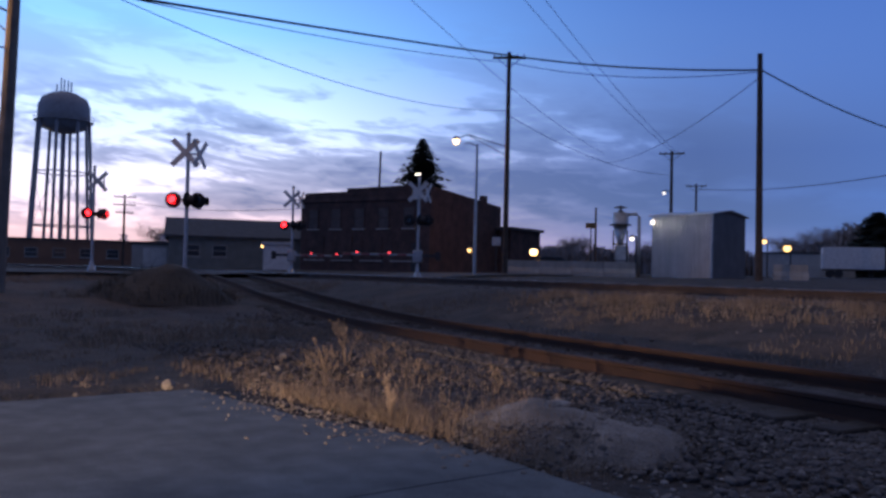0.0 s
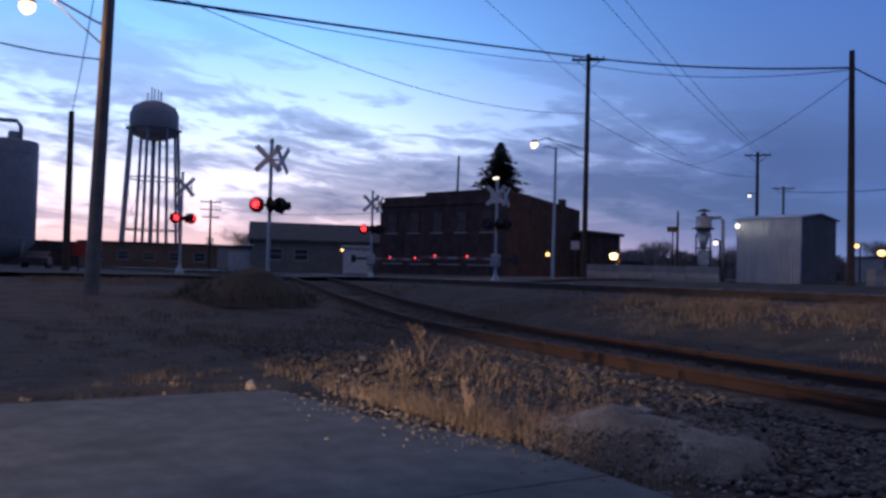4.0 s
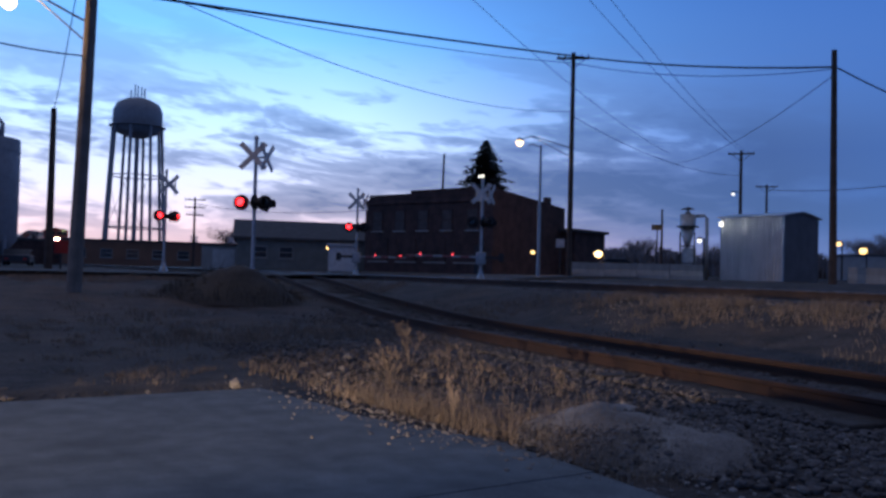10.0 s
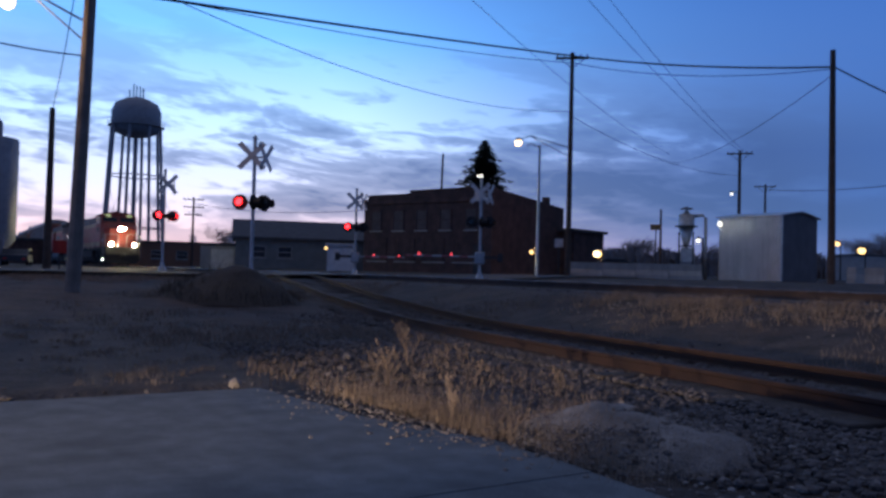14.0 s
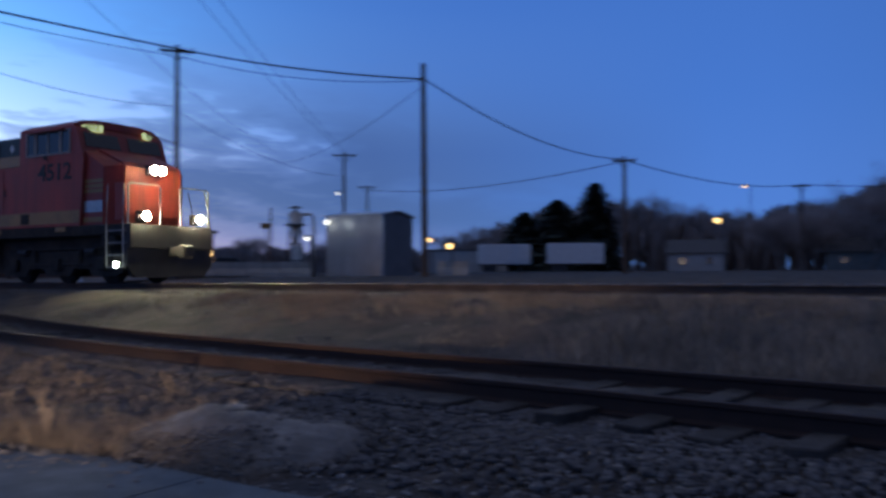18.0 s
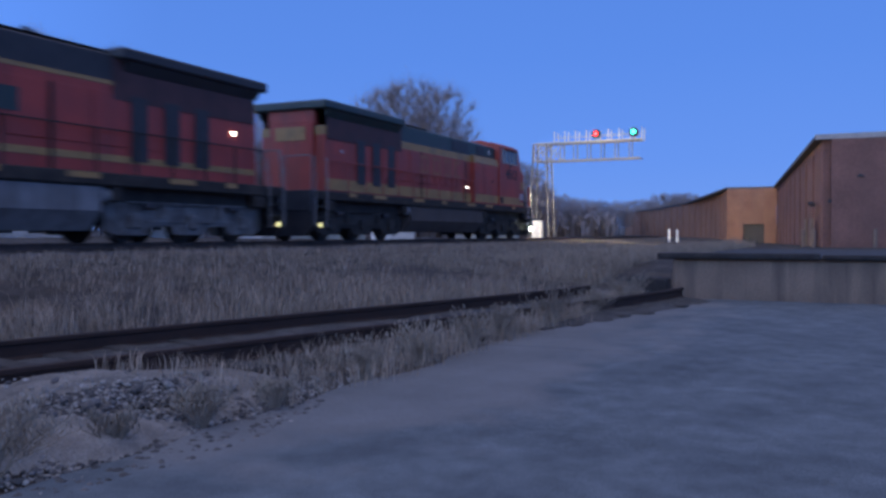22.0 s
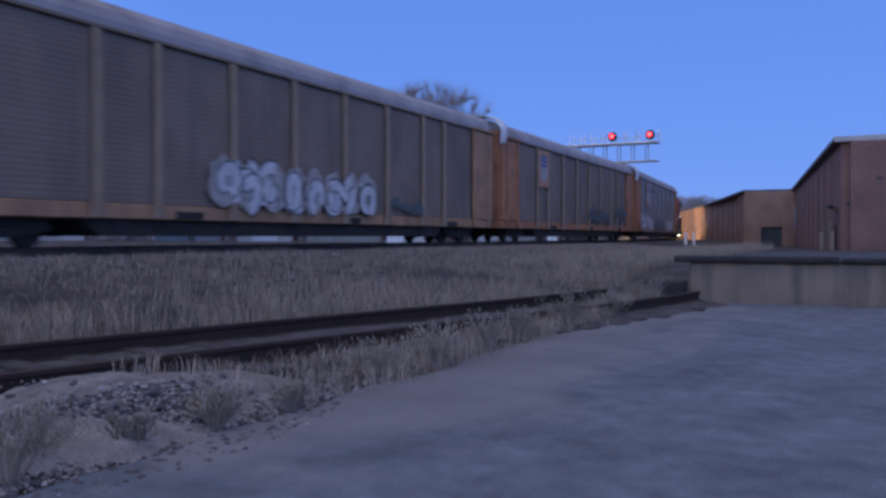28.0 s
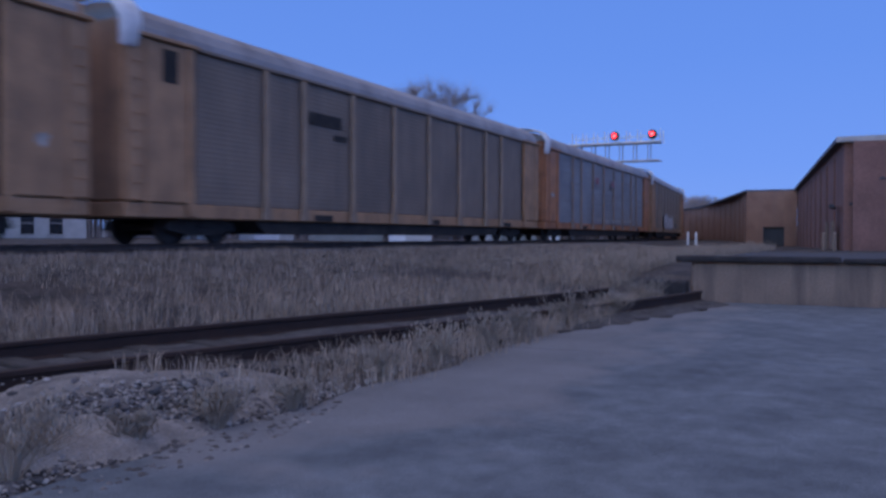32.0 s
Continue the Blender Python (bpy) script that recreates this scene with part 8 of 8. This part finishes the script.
tree(16.7, 92, 15.6, 2, 40, 1.0, "tall leafless tree with an open crown")
tree(20.4, 95, 15.8, 1, 130, 0.95, "tall leafless tree with an open crown")
tree(33.6, 74, 14.4, 6, 20, 0.95, "broad leafless street tree")
tree(29.0, 98, 12.5, 4, 210, 1.0)
tree(38.5, 92, 13.0, 5, 75, 1.0)
tree(43.5, 92, 12.2, 4, 300, 1.0)
tree(47.2, 94, 10.4, 5, 160, 1.0)
tree(55.0, 112, 8.6, 2, 100, 1.3)
tree(57.6, 115, 8.9, 6, 10, 1.1)
tree(62.5, 100, 11.0, 5, 250, 0.95, "big round-crowned leafless tree")
tree(69.6, 130, 5.3, 4, 60, 1.2)
tree(70.9, 140, 3.6, 6, 20, 1.1)
tree(72.5, 150, 2.9, 4, 200, 1.2)
tree(73.8, 160, 2.6, 5, 90, 1.2)
tree(75.0, 170, 2.5, 6, 10, 1.2)
tree(76.3, 180, 2.4, 4, 140, 1.2)
tree(77.7, 200, 2.5, 5, 40, 1.2)
tree(79.5, 230, 2.9, 5, 100, 1.3)
tree(80.6, 230, 2.9, 4, 70, 1.3)
tree(81.8, 250, 2.8, 6, 30, 1.4)
# the dark wooded patch straight beyond the houses
for k, (az, el) in enumerate(((-9.5, 4.6), (-8.0, 5.0), (-6.2, 5.2), (-4.4, 5.9), (-2.8, 6.8), (-1.2, 7.2), (0.3, 7.7), (1.8, 7.9), (3.2, 7.7), (4.8, 7.3), (6.2, 6.4), (7.4, 5.6), (9.5, 4.6))):
    tree(az, 128 + 9 * (k % 3), el, k % 4, 47 * k, 1.3, "leafless tree in a dense dark wood")
for k, (az, el) in enumerate(((-30.0, 3.4), (-27.6, 4.0), (-18.0, 5.6), (-16.0, 5.2), (-12.4, 4.6), (11.0, 4.6), (14.5, 4.8), (18.6, 4.8), (24.0, 5.6), (26.0, 6.2), (51.0, 5.8), (53.0, 5.0), (-70.5, 3.2), (-45.0, 2.4), (-43.5, 2.8), (-39.0, 2.6), (66.0, 5.6))):
    tree(az, 150, el, k % 4, 61 * k, 1.5, "far leafless tree on the skyline")


def conifer(az, r, top_el, width, seed, label, full=0.75):
    """An evergreen: trunk and drooping whorls of needle sprays with gaps between."""
    rng = random.Random(seed)
    x, y = polar(az, r)
    z0 = ground_z(x, y)
    h = rise(top_el, r) - z0
    T = thing("evergreen_tree", x, y, z0 - 0.05, 0, label, "evergreen tree", "evergreen trees")
    part("trunk", Shape().tube([(0, 0, 0), (0, 0, h * 0.95)], [h * 0.016, 0.03], 8), BARK, T)
    s = Shape()
    n = 90
    for k in range(n):
        f = k / n
        z = h * (0.06 + 0.94 * f)
        rad = width * (1 - f) ** full * rng.uniform(0.75, 1.1) + 0.12
        for j in range(15):
            a = j / 15 * 6.283 + rng.uniform(-0.3, 0.3) + k
            l = rad * rng.uniform(0.6, 1.15)
            w = 0.27 * l + 0.28
            dz_ = -0.25 * l + rng.uniform(-0.1, 0.15)
            ca, sa = math.cos(a), math.sin(a)
            m = len(s.v)
            for q in range(4):
                t0, t1 = q / 4, (q + 1) / 4
                ww = w * (1 - abs(t0 - 0.4))
                off = rng.uniform(-0.12, 0.12)
                s.add([(ca * l * t0 - sa * ww, sa * l * t0 + ca * ww, z + dz_ * t0 + off), (ca * l * t0 + sa * ww, sa * l * t0 - ca * ww, z + dz_ * t0 - off),
                       (ca * l * t1, sa * l * t1, z + dz_ * t1 + 0.1)], [(0, 1, 2)])
    part("needles", s, NEEDLE, T)


conifer(-54.1, 95, 8.9, 7.4, 2, "dark evergreen tree rising behind the brick building")
conifer(12.2, 100, 7.4, 5.2, 5, "dark pointed evergreen by the houses", 0.6)
conifer(-20.9, 125, 6.1, 5.0, 7, "dark evergreen behind the trailers", 0.42)
conifer(-23.4, 128, 5.0, 6.0, 9, "dark evergreen behind the trailers", 0.38)
conifer(-25.6, 130, 4.2, 5.5, 12, "dark evergreen behind the trailers", 0.4)


WOOD_AZ = [-49, -46, -43, -40, -37, -34, -31, -28.5, -26, -23, -20.6, -18.8, -17, -14, -11, -8, -6, -4.4, -2.8, -1.2, 0.3, 1.8, 3.2, 4.8, 6.2, 7.4, 9, 10.8, 14, 20, 25, 30, 36, 42, 48, 52, 56, 60, 64, 68, 72, 76]
WOOD_EL = [1.0, 2.0, 2.3, 1.7, 1.8, 2.1, 1.6, 3.0, 4.2, 4.9, 5.7, 4.7, 4.3, 4.1, 4.4, 4.8, 5.0, 5.7, 6.7, 7.1, 7.5, 7.7, 7.6, 7.2, 6.3, 5.4, 4.6, 4.2, 4.2, 4.3, 4.9, 4.6, 4.6, 5.6, 5.6, 4.2, 3.7, 3.3, 3.0, 2.6, 2.0, 1.6]


def far_woods():
    """The low dark rim of trees on the horizon, as many uneven upright sprays."""
    rng = random.Random(77)
    s = Shape()
    for k in range(11000):
        az = rng.uniform(-100, 100)
        r = rng.uniform(210, 330)
        x, y = polar(az, r)
        h = (3.0 + 3.2 * noise.noise((az * 0.22, 1, 0)) + 2.2 * noise.noise((az * 0.9, 5, 0))) * rng.uniform(0.6, 1.0)
        h = max(1.5, h + 1.0)
        a = rng.uniform(0, 6.28)
        w = rng.uniform(0.15, 0.6)
        z0 = 0.8
        s.add([(x - w * math.cos(a), y - w * math.sin(a), z0 - 1), (x + w * math.cos(a), y + w * math.sin(a), z0 - 1), (x + w * 0.8 * math.cos(a), y + w * 0.8 * math.sin(a), z0 + h * 0.7),
               (x + rng.uniform(-0.5, 0.5), y, z0 + h), (x - w * 0.8 * math.cos(a), y - w * 0.8 * math.sin(a), z0 + h * 0.6)], [(0, 1, 2, 3, 4)])
    for k in range(19000):
        az = rng.uniform(-49, 76)
        lump = 0.9 + 0.28 * noise.noise((az * 0.8, 2, 0)) + 0.14 * noise.noise((az * 2.6, 7, 0))
        el = np.interp(az, WOOD_AZ, WOOD_EL) * min(1.05, lump) * (1 - 0.6 * rng.random() ** 2.2)
        r = rng.uniform(140, 175)
        x, y = polar(az, r)
        z1 = rise(el, r)
        a, w = rng.uniform(0, 6.28), rng.uniform(0.12, 0.5)
        zb = max(0.5, z1 - rng.uniform(2.5, 9))
        ca, sa = w * math.cos(a), w * math.sin(a)
        s.add([(x - ca * 0.2, y - sa * 0.2, zb), (x + ca * 0.2, y + sa * 0.2, zb), (x + ca, y + sa, zb + (z1 - zb) * 0.7), (x + rng.uniform(-1.3, 1.3), y + rng.uniform(-1.3, 1.3), z1), (x - ca, y - sa, zb + (z1 - zb) * 0.55)],
              [(0, 1, 2, 3, 4)])
    tagged(part("far_woods", s, WOODFAR), "low dark line of far trees on the horizon", "woods", kind="stuff")


far_woods()

# ---------------------------------------------------------------- what moves
SX = np.arange(-640.0, 420.0, 0.5)
SY = np.array([track_y(x) for x in SX])
SS = np.concatenate([[0], np.cumsum(np.hypot(np.diff(SX), np.diff(SY)))])
SS -= np.interp(0.0, SX, SS)
SPEED, NOSE_AT_20 = 15.6, 12.97


def on_track(s):
    return float(np.interp(s, SS, SX)), float(np.interp(s, SS, SY))


def vehicle_pose(front, a, b, flip=False, length=0.0):
    """The pose of a vehicle whose front end is at arc length front and whose trucks are a and b metres behind it."""
    (xa, ya), (xb, yb) = on_track(front - a), on_track(front - b)
    h = math.atan2(ya - yb, xa - xb)
    ux, uy = math.cos(h), math.sin(h)
    if flip:
        return pose(xb - ux * (length - b), yb - uy * (length - b), RAIL, 0, 0, math.degrees(h) + 180)
    return pose(xa + ux * a, ya + uy * a, RAIL, 0, 0, math.degrees(h))


def motions():
    times = [i * 0.5 for i in range(65)]

    def nose(t):
        # the train gathers speed between the tenth and the seventeenth second
        late = max(0.0, 17 - t)
        gain = 0.4 * late ** 2 if late < 7 else 19.6 + 5.6 * (late - 7)
        return NOSE_AT_20 + SPEED * (t - 20) + gain
    walk(lead, [(t, vehicle_pose(nose(t), 4.25, 18.05)) for t in times])
    walk(second, [(t, vehicle_pose(nose(t) - 22.4, 4.35, 18.15, True, 22.4)) for t in times])
    for k, w in enumerate(wagons):
        walk(w, [(t, vehicle_pose(nose(t) - 44.92 - 28.3 * k, 3.4, 24.9)) for t in times])
    walk(drum, [(0, pose(-0.02, 0, 0, 0, 0, 0)), (27.6, pose(-0.02, 0, 0, 0, 0, 0)), (27.67, pose(-0.02, 0, 0, 0, 0, 60)), (27.73, pose(-0.02, 0, 0, 0, 0, 120)),
                (27.8, pose(-0.02, 0, 0, 0, 0, 180)), (32, pose(-0.02, 0, 0, 0, 0, 180))])


motions()
